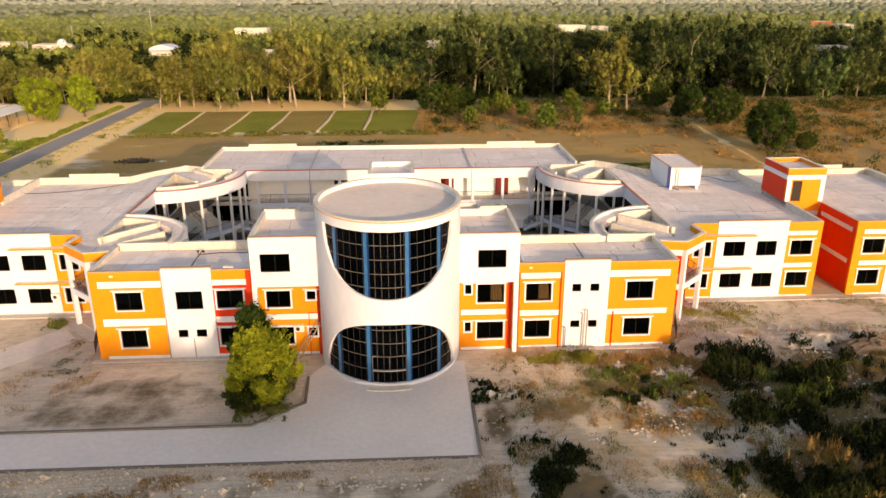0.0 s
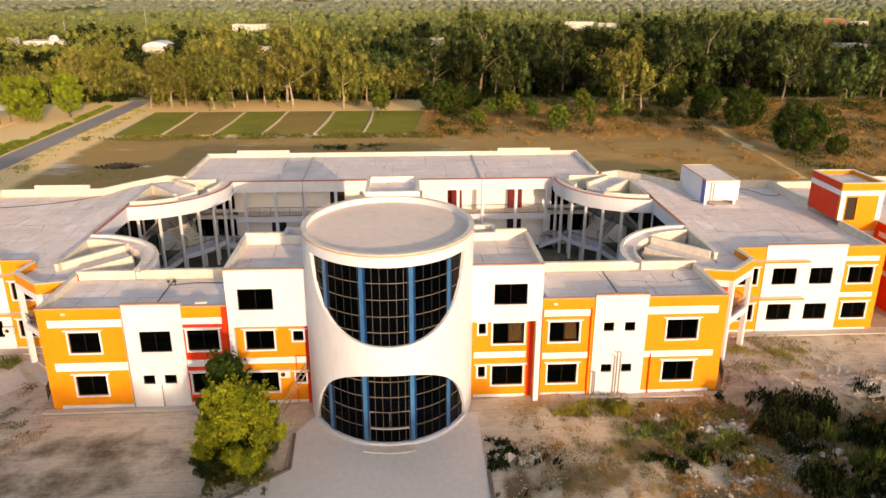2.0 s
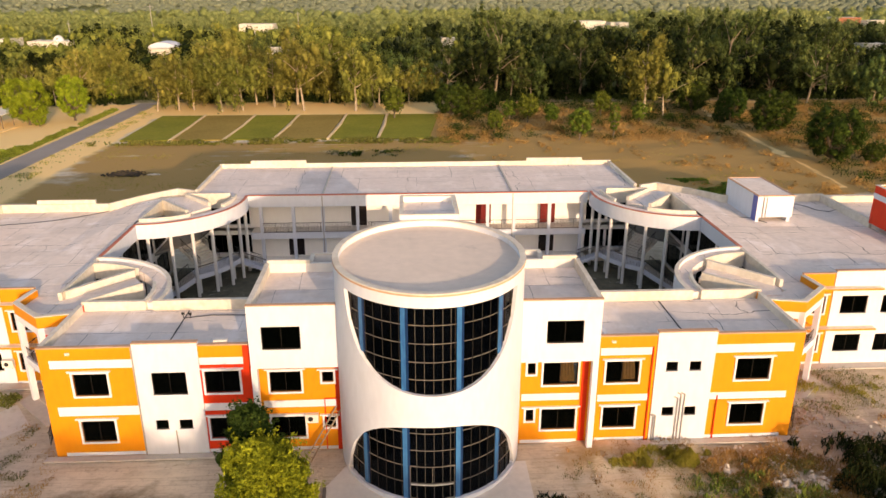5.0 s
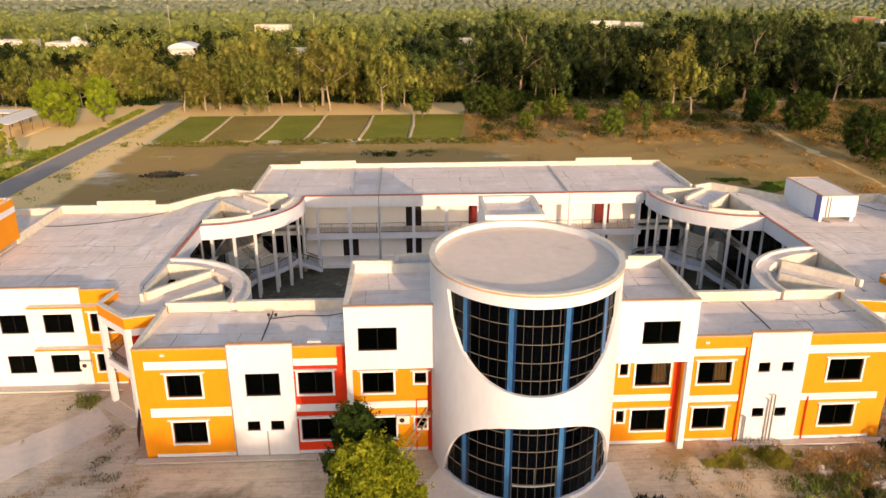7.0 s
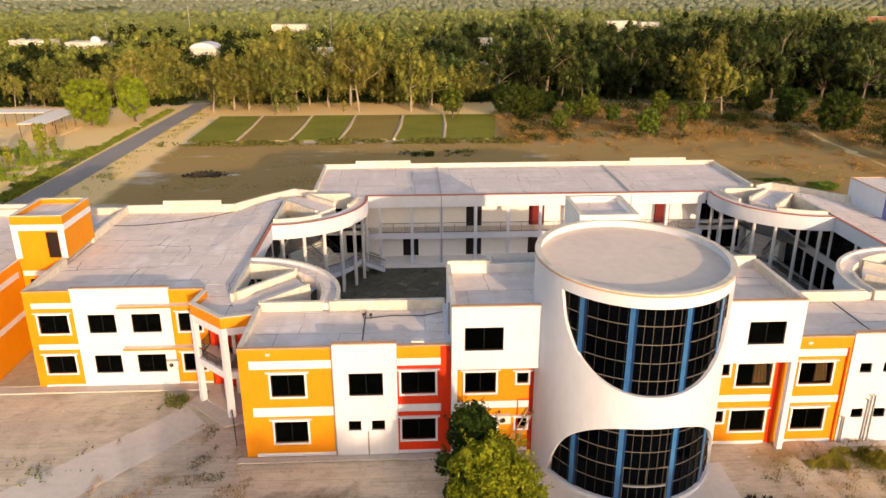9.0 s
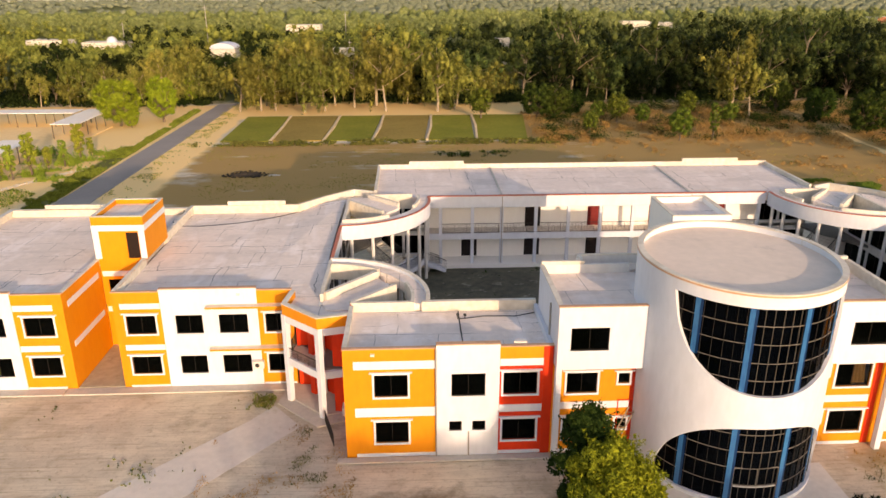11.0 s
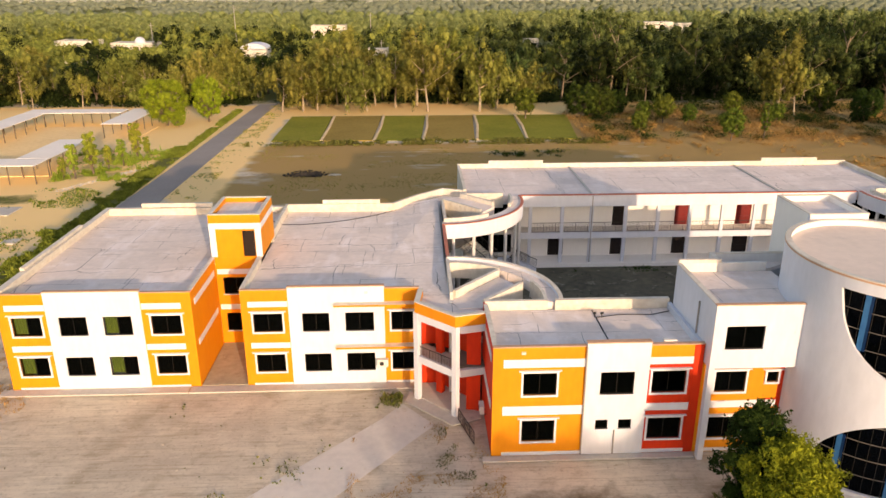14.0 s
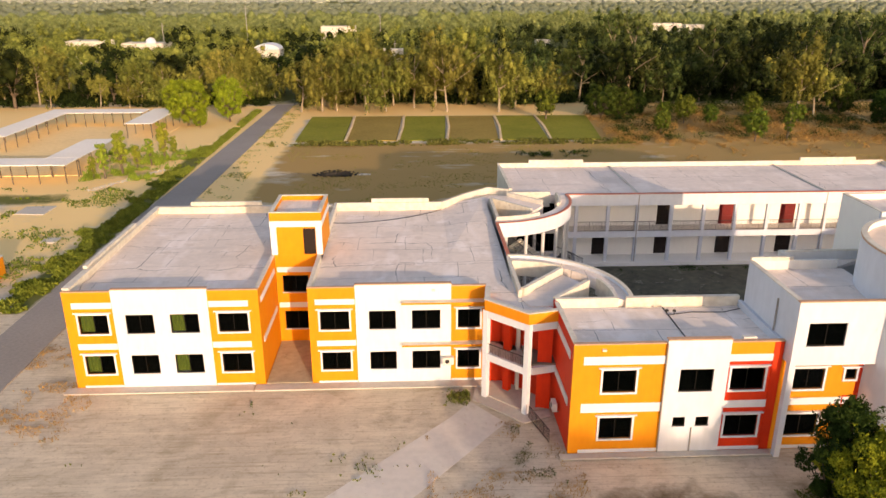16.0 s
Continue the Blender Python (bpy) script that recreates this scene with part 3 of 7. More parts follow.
            part("drain_pipe", bm, M_RED, wing, "painted drain pipe")
    return wing


# ---- the blocks either side of the drum ----
def centre_block(s):
    blk = thing("centre_block", (s * 8.5, 3.0, 0), "three-storey white block beside the entrance drum", "building", "building wings")
    x0, x1 = s * 11.3, s * 5.0
    lo, hi = min(x0, x1), max(x0, x1)
    F = Facade(0, -0.93, 1, 0, 0, 1)
    wx = (-10.5, -8.1) if s < 0 else (7.3, 9.65)
    xe = -11.3 if s < 0 else 10.75
    a, b = (xe, -5.0) if s < 0 else (5.0, xe)
    wall(blk, F, a, b, 6.72, 11.0, [(*wx, 8.05, 9.6)], M_WHITE, label="overhanging white upper wall")
    window(blk, F, *wx, 8.05, 9.6, False, 2)
    # sides, rear and soffit of the upper box
    wall(blk, Facade(xe, -0.68, 0, 1, -s, 0), 0, 6.9, 6.72, 11.0, [], M_WHITE)
    wall(blk, Facade(0, 6.47, 1, 0, 0, -1), a + 0.25 if s < 0 else a, b if s < 0 else b - 0.25, 0, 11.0, [], M_GREYWALL)
    bm = bmesh.new()
    box(bm, xe - s * 0.25, s * 5.0, -0.68, 0.0, 6.72, 6.9)
    part("soffit", bm, M_WHITE, blk)
    bm = bmesh.new()
    box(bm, xe - s * 0.25, s * 4.6, -0.68, 6.22, 10.1, 10.35)
    part("roof", bm, M_ROOF, blk, "grey weathered roof screed with cracks")
    # lower wall, set back under the box
    G = Facade(0, 0.0, 1, 0, 0, 1)
    if s < 0:
        big = [(-10.4, -8.4, 4.5, 6.0), (-10.5, -8.3, 1.05, 2.65)]
        small = [(-7.04, -6.3, 5.15, 5.92), (-7.04, -6.3, 1.75, 2.55)]
    else:
        big = [(7.38, 9.68, 4.5, 6.18), (7.38, 9.68, 1.07, 2.68)]
        small = [(6.33, 6.86, 5.33, 6.18), (6.33, 6.86, 1.78, 2.67)]
    wall(blk, G, a, b, 0, 6.72, big + small, M_ORANGE)
    for k, w in enumerate(big):
        window(blk, G, *w, True, 2, "brown" if s > 0 and k == 0 else "")
    for w in small:
        window(blk, G, *w, True, 1)
    bd = (-10.9, -5.9) if s < 0 else (6.0, 9.85)
    bands(blk, G, [(*bd, 3.35, 3.85), (*bd, 0.05, 0.28)])
    bm = bmesh.new()
    if s < 0:
        box(bm, -11.32, -10.95, -0.93, -0.5, 0, 6.719)
    else:
        box(bm, 10.38, 10.75, -0.93, -0.5, 0, 6.719)
    part("column", bm, M_WHITE, blk, "slim white column")
    bm = bmesh.new()
    if s < 0:
        box(bm, -11.95, -11.36, -0.06, -0.001, 0.02, 7.9)
    else:
        box(bm, 9.95, 10.36, -0.06, -0.001, 0.02, 6.7)
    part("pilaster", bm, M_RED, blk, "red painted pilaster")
    if s < 0:
        bm = bmesh.new()
        box(bm, -6.22, -5.6, -0.05, -0.001, 0.02, 6.7)
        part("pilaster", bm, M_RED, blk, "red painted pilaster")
        bm = bmesh.new()
        bar(bm, (-6.95, -0.06, 0.1), (-6.95, -0.06, 3.95), 0.035)
        bar(bm, (-6.95, -0.06, 3.95), (-5.9, -0.06, 3.95), 0.035)
        part("drain_pipe", bm, M_RED, blk, "painted pipe")
    lining(blk, xe - s * 0.252, xe - s * 0.28, -0.66, 6.2, 10.35, 10.99)
    # parapets
    c = s * 0.12
    roof_edge(blk, [(xe - c, 6.35), (s * 8.2, 6.35)], 11.002, 11.2, 0.12, M_CREAM, True)
    bm = bmesh.new()
    box(bm, a - 0.03, b if s < 0 else b + 0.03, -0.97, -0.64, 11.002, 11.06)
    part("coping", bm, M_EDGE, blk, "thin terracotta coping")
    bm = bmesh.new()
    box(bm, xe + s * 0.03, xe - s * 0.29, -0.637, 6.2, 11.002, 11.06)
    part("coping", bm, M_CREAM, blk, "cream coping")
    # rear link behind the drum
    roof_edge(blk, [(s * 8.2, 6.6), (s * 8.2, 8.1), (s * 2.3, 8.1)], 0.0, 11.0, 0.12, M_GREYWALL)
    bm = bmesh.new()
    prism(bm, [(s * 4.6, 6.7), (s * 8.08, 6.7), (s * 8.08, 7.98), (s * 2.3, 7.98)], 10.1, 10.35)
    part("roof", bm, M_ROOF, blk, "")
    if s < 0:
        bm = bmesh.new()
        bar(bm, (-11.36, 1.6, 7.6), (-11.36, 1.6, 10.2), 0.06)
        part("drain_pipe", bm, M_PIPE, blk)
    return blk


# ---- the drum ----
CX, CY, RX, RY, ZT = -0.05, 0.6, 5.93, 6.66, 13.74


def drum_at(th, z, off=0.0):
    return Vector((CX + (RX + off) * math.sin(th), CY - (RY + off) * math.cos(th), z))


def up_low(th):
    """Lower edge of the upper glazing, None outside it."""
    q = abs(th) / radians(57.5)
    return None if q >= 1 else 7.5 + 5.5 * (1 - math.sqrt(max(0, 1 - q ** 2.25)))


def low_top(th):
    q = abs(th) / radians(62)
    return None if q >= 1 else 0.35 + 5.1 * (1 - q ** 2.6) ** 0.62


def drum():
    tower = thing("entrance_drum", (CX, CY, 0), "tall white oval entrance drum with two dark glazed openings", "building", "building wings")
    N = 240
    bm = bmesh.new()

    def quad(a, b, c, d):
        bm.faces.new([bm.verts.new(p) for p in (a, b, c, d)])
    T = 0.3
    for k in range(N):
        t0, t1 = -math.pi + math.tau * k / N, -math.pi + math.tau * (k + 1) / N
        # bands of solid wall, with their edges at both ends of the column
        def edges(t):
            u, w = up_low(t), low_top(t)
            return (0.32 if w else 0.32), (w if w else 0.32), (u if u else 12.95), 12.95
        e0, e1 = edges(t0), edges(t1)
        spans = [((0.0, 0.0), (e0[0], e1[0])), ((e0[1], e1[1]), (e0[2], e1[2])), ((e0[3], e1[3]), (ZT, ZT))]
        for (a0, a1), (b0, b1) in spans:
            quad(drum_at(t0, a0), drum_at(t1, a1), drum_at(t1, b1), drum_at(t0, b0))
            quad(drum_at(t1, a1, -T), drum_at(t0, a0, -T), drum_at(t0, b0, -T), drum_at(t1, b1, -T))
        for i in range(4):
            if i in (0, 1) and (low_top(t0) is None and low_top(t1) is None):
                continue
            if i in (2, 3) and (up_low(t0) is None and up_low(t1) is None):
                continue
            if i in (1, 3):
                quad(drum_at(t0, e0[i]), drum_at(t0, e0[i], -T), drum_at(t1, e1[i], -T), drum_at(t1, e1[i]))
            else:
                quad(drum_at(t0, e0[i], -T), drum_at(t0, e0[i]), drum_at(t1, e1[i]), drum_at(t1, e1[i], -T))
        quad(drum_at(t0, ZT), drum_at(t1, ZT), drum_at(t1, ZT, -T), drum_at(t0, ZT, -T))
    bmesh.ops.remove_doubles(bm, verts=bm.verts, dist=0.001)
    for f in bm.faces:
        f.smooth = True
    w = part("wall", bm, M_WHITE, tower, "smooth white curved wall with oval cut-outs")
    w.data.set_sharp_from_angle(angle=radians(40))
    # rim and terracotta line
    for nm, mt, o0, o1, z0, z1 in (("rim", M_CREAM, -0.34, 0.03, ZT + 0.004, ZT + 0.07), ("rim_line", M_EDGE, 0.004, 0.045, ZT - 0.10, ZT + 0.002)):
        bm = bmesh.new()
        rings = []
        for k in range(160):
            t = math.tau * k / 160
            rings.append([bm.verts.new(drum_at(t, z, o)) for o, z in ((o0, z0), (o1, z0), (o1, z1), (o0, z1))])
        for k in range(160):
            p, q = rings[k], rings[(k + 1) % 160]
            for i in range(4):
                j = (i + 1) % 4
                bm.faces.new((p[i], q[i], q[j], p[j]))
        bmesh.ops.recalc_face_normals(bm, faces=bm.faces)
        part(nm, bm, mt, tower, "cream weathered coping" if nm == "rim" else "thin orange line under the rim")
    bm = bmesh.new()
    vs = [bm.verts.new(drum_at(math.tau * k / 120, 13.38, -0.31)) for k in range(120)]
    bm.faces.new(vs)
    r = bmesh.ops.extrude_face_region(bm, geom=list(bm.faces))
    bmesh.ops.translate(bm, vec=(0, 0, -0.3), verts=[v for v in r["geom"] if isinstance(v, bmesh.types.BMVert)])
    bmesh.ops.recalc_face_normals(bm, faces=bm.faces)
    part("roof", bm, M_DRUM, tower, "brown stained concrete roof inside the rim")
    for z in (3.55, 6.3, 9.6):
        bm = bmesh.new()
        prism(bm, [tuple(drum_at(math.tau * k / 60, 0, -0.9)[:2]) for k in range(60)], z - 0.2, z)
        part("floor_slab", bm, M_FLOORIN, tower)
    # glazing: panes between bars
    ANG = [-60, -54, -47.5, -41.5, -35.5, -29.5, -24, -19.2, -14.4, -10, -5, 0.3, 5.4, 10, 12.4, 17, 23, 29, 35, 41, 47.5, 54, 60]
    UPZ = [7.4, 8.45, 9.56, 10.71, 11.84, 13.0]
    LOZ = [0.3, 1.45, 2.61, 3.74, 4.9, 5.6]
    for zs, inside in ((UPZ, lambda t, z: up_low(t) is not None and z > up_low(t)), (LOZ, lambda t, z: low_top(t) is not None and z < low_top(t))):
        for a, b in zip(ANG, ANG[1:]):
            ta, tb = radians(a), radians(b)
            for z0, z1 in zip(zs, zs[1:]):
                if not any(inside(t, z) for t in (ta, (ta + tb) / 2, tb) for z in (z0, (z0 + z1) / 2, z1)):
                    continue
                bm = bmesh.new()
                c = [drum_at(ta, z0, -0.22), drum_at(tb, z0, -0.22), drum_at(tb, z1, -0.22), drum_at(ta, z1, -0.22)]
                d = [drum_at(ta, z0, -0.235), drum_at(tb, z0, -0.235), drum_at(tb, z1, -0.235), drum_at(ta, z1, -0.235)]
                v, q = [bm.verts.new(x) for x in c], [bm.verts.new(x) for x in d]
                bm.faces.new(v)
                bm.faces.new(q[::-1])
                for i in range(4):
                    j = (i + 1) % 4
                    bm.faces.new((v[j], v[i], q[i], q[j]))
                part("pane", bm, M_DGLASS, tower)
        # transoms
        for z in zs[1:-1]:
            run = [radians(x * 0.5) for x in range(-124, 125) if inside(radians(x * 0.5), z)]
            if len(run) < 2:
                continue
            bm = bmesh.new()
            rg = [[bm.verts.new(drum_at(t, zz, o)) for o, zz in ((-0.23, z - 0.016), (-0.18, z - 0.016), (-0.18, z + 0.016), (-0.23, z + 0.016))] for t in run]
            for p, q in zip(rg, rg[1:]):
                for i in range(4):
                    j = (i + 1) % 4
                    bm.faces.new((p[i], q[i], q[j], p[j]))
            bm.faces.new(rg[0][::-1])
            bm.faces.new(rg[-1])
            part("transom", bm, M_MULL, tower, "thin bronze glazing bar")
        # mullions
        for a in ANG:
            t = radians(a)
            ok = [z * 0.05 for z in range(0, 270) if inside(t, z * 0.05) and zs[0] - 0.1 < z * 0.05 < zs[-1] + 0.3]
            if len(ok) < 3:
                continue
            z0, z1 = ok[0], ok[-1]
            bm = bmesh.new()
            p0, tang = drum_at(t, 0, -0.2), (drum_at(t + 0.01, 0) - drum_at(t - 0.01, 0)).normalized()
            nrm = Vector((tang.y, -tang.x, 0))
            vs = []
            for z in (z0, z1):
                for e1, e2 in ((-1, -1), (1, -1), (1, 1), (-1, 1)):
                    vs.append(bm.verts.new(p0 + tang * 0.013 * e1 + nrm * 0.03 * e2 + Vector((0, 0, z))))
            for f in ((3, 2, 1, 0), (4, 5, 6, 7), (0, 1, 5, 4), (1, 2, 6, 5), (2, 3, 7, 6), (3, 0, 4, 7)):
                bm.faces.new([vs[i] for i in f])
            part("mullion", bm, M_MULLC if -14 < a < 12 else M_MULLV, tower)
        # blue posts
        for a0, a1 in ((-46.4, -43.6), (-18.2, -15.4), (13.2, 16.0), (41.4, 44.2)):
            t = radians((a0 + a1) / 2)
            ok = [z * 0.05 for z in range(0, 270) if inside(t, z * 0.05) and zs[0] - 0.1 < z * 0.05 < zs[-1] + 0.3]
            z0, z1 = ok[0], ok[-1]
            bm = bmesh.new()
            g0, g1, i0, i1 = (drum_at(radians(a), 0, o) for a, o in ((a0, -0.14), (a1, -0.14), (a0, -0.205), (a1, -0.205)))
            prism(bm, [tuple(v[:2]) for v in (g0, g1, i1, i0)], z0, z1)
            post = part("post", bm, M_BLUE, tower, "sky-blue clad post")
            g0, g1, i0, i1 = (drum_at(radians(a), 0, o) for a, o in ((a1 + 0.05, -0.16), (a1 + 1.5, -0.16), (a1 + 0.05, -0.205), (a1 + 1.5, -0.205)))
            bm = bmesh.new()
            prism(bm, [tuple(v[:2]) for v in (g0, g1, i1, i0)], z0, z1)
            part("side_strip", bm, M_BLUED, post, "deep blue strip")
    # entrance door leaf frame and step
    bm = bmesh.new()
    for th0, th1, z0, z1 in ((-14.0, 12.6, 2.59, 2.65), (-14.0, 12.6, 0.32, 0.37), (-14.0, -13.8, 0.37, 2.59), (12.4, 12.6, 0.37, 2.59), (-0.8, -0.5, 1.4, 2.59)):
        prism(bm, [tuple(drum_at(radians(t), 0, o)[:2]) for t, o in ((th0, -0.12), (th1, -0.12), (th1, -0.21), (th0, -0.21))], z0, z1)
    part("door_frame", bm, M_MULL, tower, "bronze entrance door frame")
    bm = bmesh.new()
    prism(bm, [tuple(drum_at(radians(t), 0, -0.10)[:2]) for t in (-13.4, -7, -0.6, 6, 12)] + [tuple(drum_at(radians(t), 0, -0.19)[:2]) for t in (12, 6, -0.6, -7, -13.4)], 1.35, 1.40)
    part("push_bar", bm, M_ACGREY, tower, "white bar across the entrance doors")
    bm = bmesh.new()
    prism(bm, [tuple(drum_at(radians(t), 0, 0.02)[:2]) for t in range(-16, 15, 2)] + [tuple(drum_at(radians(t), 0, 0.75)[:2]) for t in range(14, -17, -2)], 0, 0.16)
    part("step", bm, M_CREAM, tower, "curved pale entrance step")


# stair room behind the drum
def roof_room(name, x0, x1, y0, y1, z0, z1, mats, label, door=None):
    rm = thing(name, ((x0 + x1) / 2, (y0 + y1) / 2, z0), label, "roof room")
    front, west, side = mats
    F = Facade(0, y0, 1, 0, 0, 1)
    wall(rm, F, x0, x1, z0, z1, [door] if door else [], front)
    wall(rm, Facade(x0, y0 + 0.25, 0, 1, 1, 0), 0, y1 - y0 - 0.25, z0, z1, [], west)
    wall(rm, Facade(x1, y0 + 0.25, 0, 1, -1, 0), 0, y1 - y0 - 0.25, z0, z1, [], side)
    wall(rm, Facade(0, y1, 1, 0, 0, -1), x0 + 0.25, x1 - 0.25, z0, z1, [], side)
    bm = bmesh.new()
    box(bm, x0 + 0.25, x1 - 0.25, y0 + 0.25, y1 - 0.25, z1 - 0.65, z1 - 0.4)
    part("roof", bm, M_ROOF, rm)
    bm = bmesh.new()
    q = 0.03
    for a in ((x0 - q, x1 + q, y0 - q, y0 + 0.28), (x0 - q, x1 + q, y1 - 0.28, y1 + q), (x0 - q, x0 + 0.28, y0 + 0.28, y1 - 0.28), (x1 - 0.28, x1 + q, y0 + 0.28, y1 - 0.28)):
        box(bm, *a, z1 + 0.002, z1 + 0.06)
    part("coping", bm, M_CREAM, rm)
    return rm, F


# ---- the side wings, the end wings and their stair rooms ----
OX = 0.17


def side_wing(s):
    def X(v):
        return s * v + OX
    wing = thing("side_wing", (X(35), 20, 0), "two-storey orange and white side wing with flat roof", "building", "building wings")
    Y = 9.79
    F = Facade(OX, Y, s, 0, 0, 1)
    hi, lo = (4.6, 6.12), (1.22, 2.72)
    end = [(39.7, 41.88, *hi), (39.7, 41.88, *lo)]
    mid = [(36.2, 38.22, *hi), (36.2, 38.22, *lo), (32.85, 35.0, *hi), (32.85, 35.0, *lo)]
    near = [(29.85, 31.54, *hi), (29.85, 31.54, *lo)]
    wall(wing, F, 39.2, 42.72, 0, 8.0, end, M_ORANGE)
    wall(wing, F, 32.05, 39.2, 0, 8.22, mid, M_WHITE, d0=-0.08, label="white rendered bay standing slightly proud")
    wall(wing, F, 29.45, 32.05, 0, 8.0, near, M_ORANGE)
    for u0, u1, z0, z1 in end:
        mwin(wing, F, u0, u1, z0, z1, s, True)
    for u0, u1, z0, z1 in mid:
        mwin(wing, Facade(OX, Y - 0.08, s, 0, 0, 1), u0, u1, z0, z1, s, False)
    for u0, u1, z0, z1 in near:
        mwin(wing, F, u0, u1, z0, z1, s, True)
    bands(wing, F, [(39.25, 42.2, 6.66, 7.1), (39.25, 42.2, 3.25, 3.7), (39.25, 42.2, 0.05, 0.25)])
    bands(wing, F, [(29.5, 32.0, 0.05, 0.25)])
    for z in (6.8, 3.32):
        bm = bmesh.new()
        F.box(bm, 29.3, 35.75, -0.62, -0.08, z, z + 0.16)
        F.box(bm, 29.3, 32.0, -0.08, 0.02, z, z + 0.16)
        part("sun_shade", bm, M_CREAM, wing, "thin projecting concrete sun shade")
        bm = bmesh.new()
        F.box(bm, 29.3, 35.78, -0.65, -0.622, z + 0.01, z + 0.15)
        part("shade_edge", bm, M_ORANGE, wing, "")
    # outer end, recess wall, rear, courtyard side
    wall(wing, Facade(X(42.72), Y + 0.25, 0, 1, -s, 0), 0, 6.95, 0, 8.0, [], M_ORANGE)
    wall(wing, Facade(OX, 31.65, s, 0, 0, -1), 31.9, 42.47, 0, 8.0, [], M_CREAM)
    # wide glazing facing the courtyard, its dark standing for the corridor's shade
    yard = [(8.5 + 4.1 * k, 12.25 + 4.1 * k, z0, z1) for k in range(6) for z0, z1 in ((0.3, 3.05), (3.9, 6.7))]
    wall(wing, Facade(X(27.0), 0, 0, 1, s, 0), 8.0, 34.0, 0, 7.5, yard, M_GREYWALL, label="pale corridor wall facing the courtyard")
    for y in yard:
        window(wing, Facade(X(27.0), 0, 0, 1, s, 0), *y, False, 3)
    poly = [(X(42.47), Y + 0.25), (X(29.45), Y + 0.25), (X(29.3), 7.5), (X(26.95), 4.9), (X(24.95), 5.4), (X(24.95), 6.9), (X(27.25), 8.0), (X(27.25), 33.9), (X(24.2), 34.4), (X(24.2), 36.0), (X(26.55), 36.95), (X(29.45), 34.25), (X(31.9), 31.4), (X(42.47), 31.4)]
    bm = bmesh.new()
    prism(bm, poly, 7.2, Z_ROOF)
    part("roof", bm, M_ROOF, wing, "pinkish grey weathered roof screed with cracks")
    bm = bmesh.new()
    prism(bm, [(X(42.4), Y + 0.3), (X(29.6), Y + 0.3), (X(27.3), 8.0), (X(27.3), 31.4), (X(42.4), 31.4)], 3.3, 3.5)
    part("floor_slab", bm, M_FLOORIN, wing)
    # parapets
    lining(wing, X(42.467), X(42.44), Y + 0.26, 16.9, Z_ROOF, 7.99)
    lining(wing, X(29.5), X(42.43), Y + 0.252, Y + 0.28, Z_ROOF, 7.99)
    roof_edge(wing, [(X(42.6), Y + 0.3), (X(42.6), 17.0)], 8.002, 8.02, 0.12, M_CREAM, True)
    roof_edge(wing, [(X(42.6), 22.5), (X(42.6), 31.5), (X(31.9), 31.5), (X(29.5), 34.4), (X(26.6), 37.1), (X(24.4), 36.1)], 7.3, 8.2, 0.12, M_CREAM, True)
    roof_edge(wing, [(X(39.0), 31.62), (X(33.2), 31.62)], 8.27, 8.65, 0.14, M_CREAM, False)
    roof_edge(wing, [(X(27.0), 15.9), (X(27.0), 24.5)], 6.75, 8.1, 0.12, M_WHITE, True, capmat=M_LINE)
    roof_edge(wing, [(X(27.05), 8.6), (X(27.05), 15.7)], 7.44, 8.1, 0.13, M_CREAM, False)
    # the roof rises to the courtyard edge
    bm = bmesh.new()
    prism(bm, [(X(31.8), 12.0), (X(27.26), 12.0), (X(27.26), 18.0), (X(27.26), 33.6), (X(31.8), 33.6), (X(31.8), 18.0)], 7.44, 7.46)
    for v in bm.verts:
        if abs(v.co.x - OX) < 28 and v.co.z > 7.45 and v.co.y > 13:
            v.co.z = 8.08
    part("roof_fall", bm, M_ROOF, wing, "")
    for u0, u1, z, d in ((39.22, 42.74, 8.002, -0.03), (32.03, 39.22, 8.222, -0.11), (29.43, 32.03, 8.002, -0.03)):
        bm = bmesh.new()
        F.box(bm, u0, u1, d, 0.28, z, z + 0.06)
        part("coping", bm, M_EDGE, wing, "thin terracotta coping")
    bm = bmesh.new()
    F.box(bm, 29.2, 47.0, -1.0, -0.1, 0.0, 0.12)
    part("apron", bm, M_CONC, wing, "pale concrete plinth apron")
    return wing


def mwin(parent, F, u0, u1, z0, z1, s, surround, curtain=""):
    """A window on a facade that may run against x."""
    if s > 0:
        return window(parent, F, u0, u1, z0, z1, surround, 2, curtain)
    G = Facade(F.o.x, F.o.y, 1, 0, F.i.x, F.i.y)
    return window(parent, G, -u1, -u0, z0, z1, surround, 2, curtain)


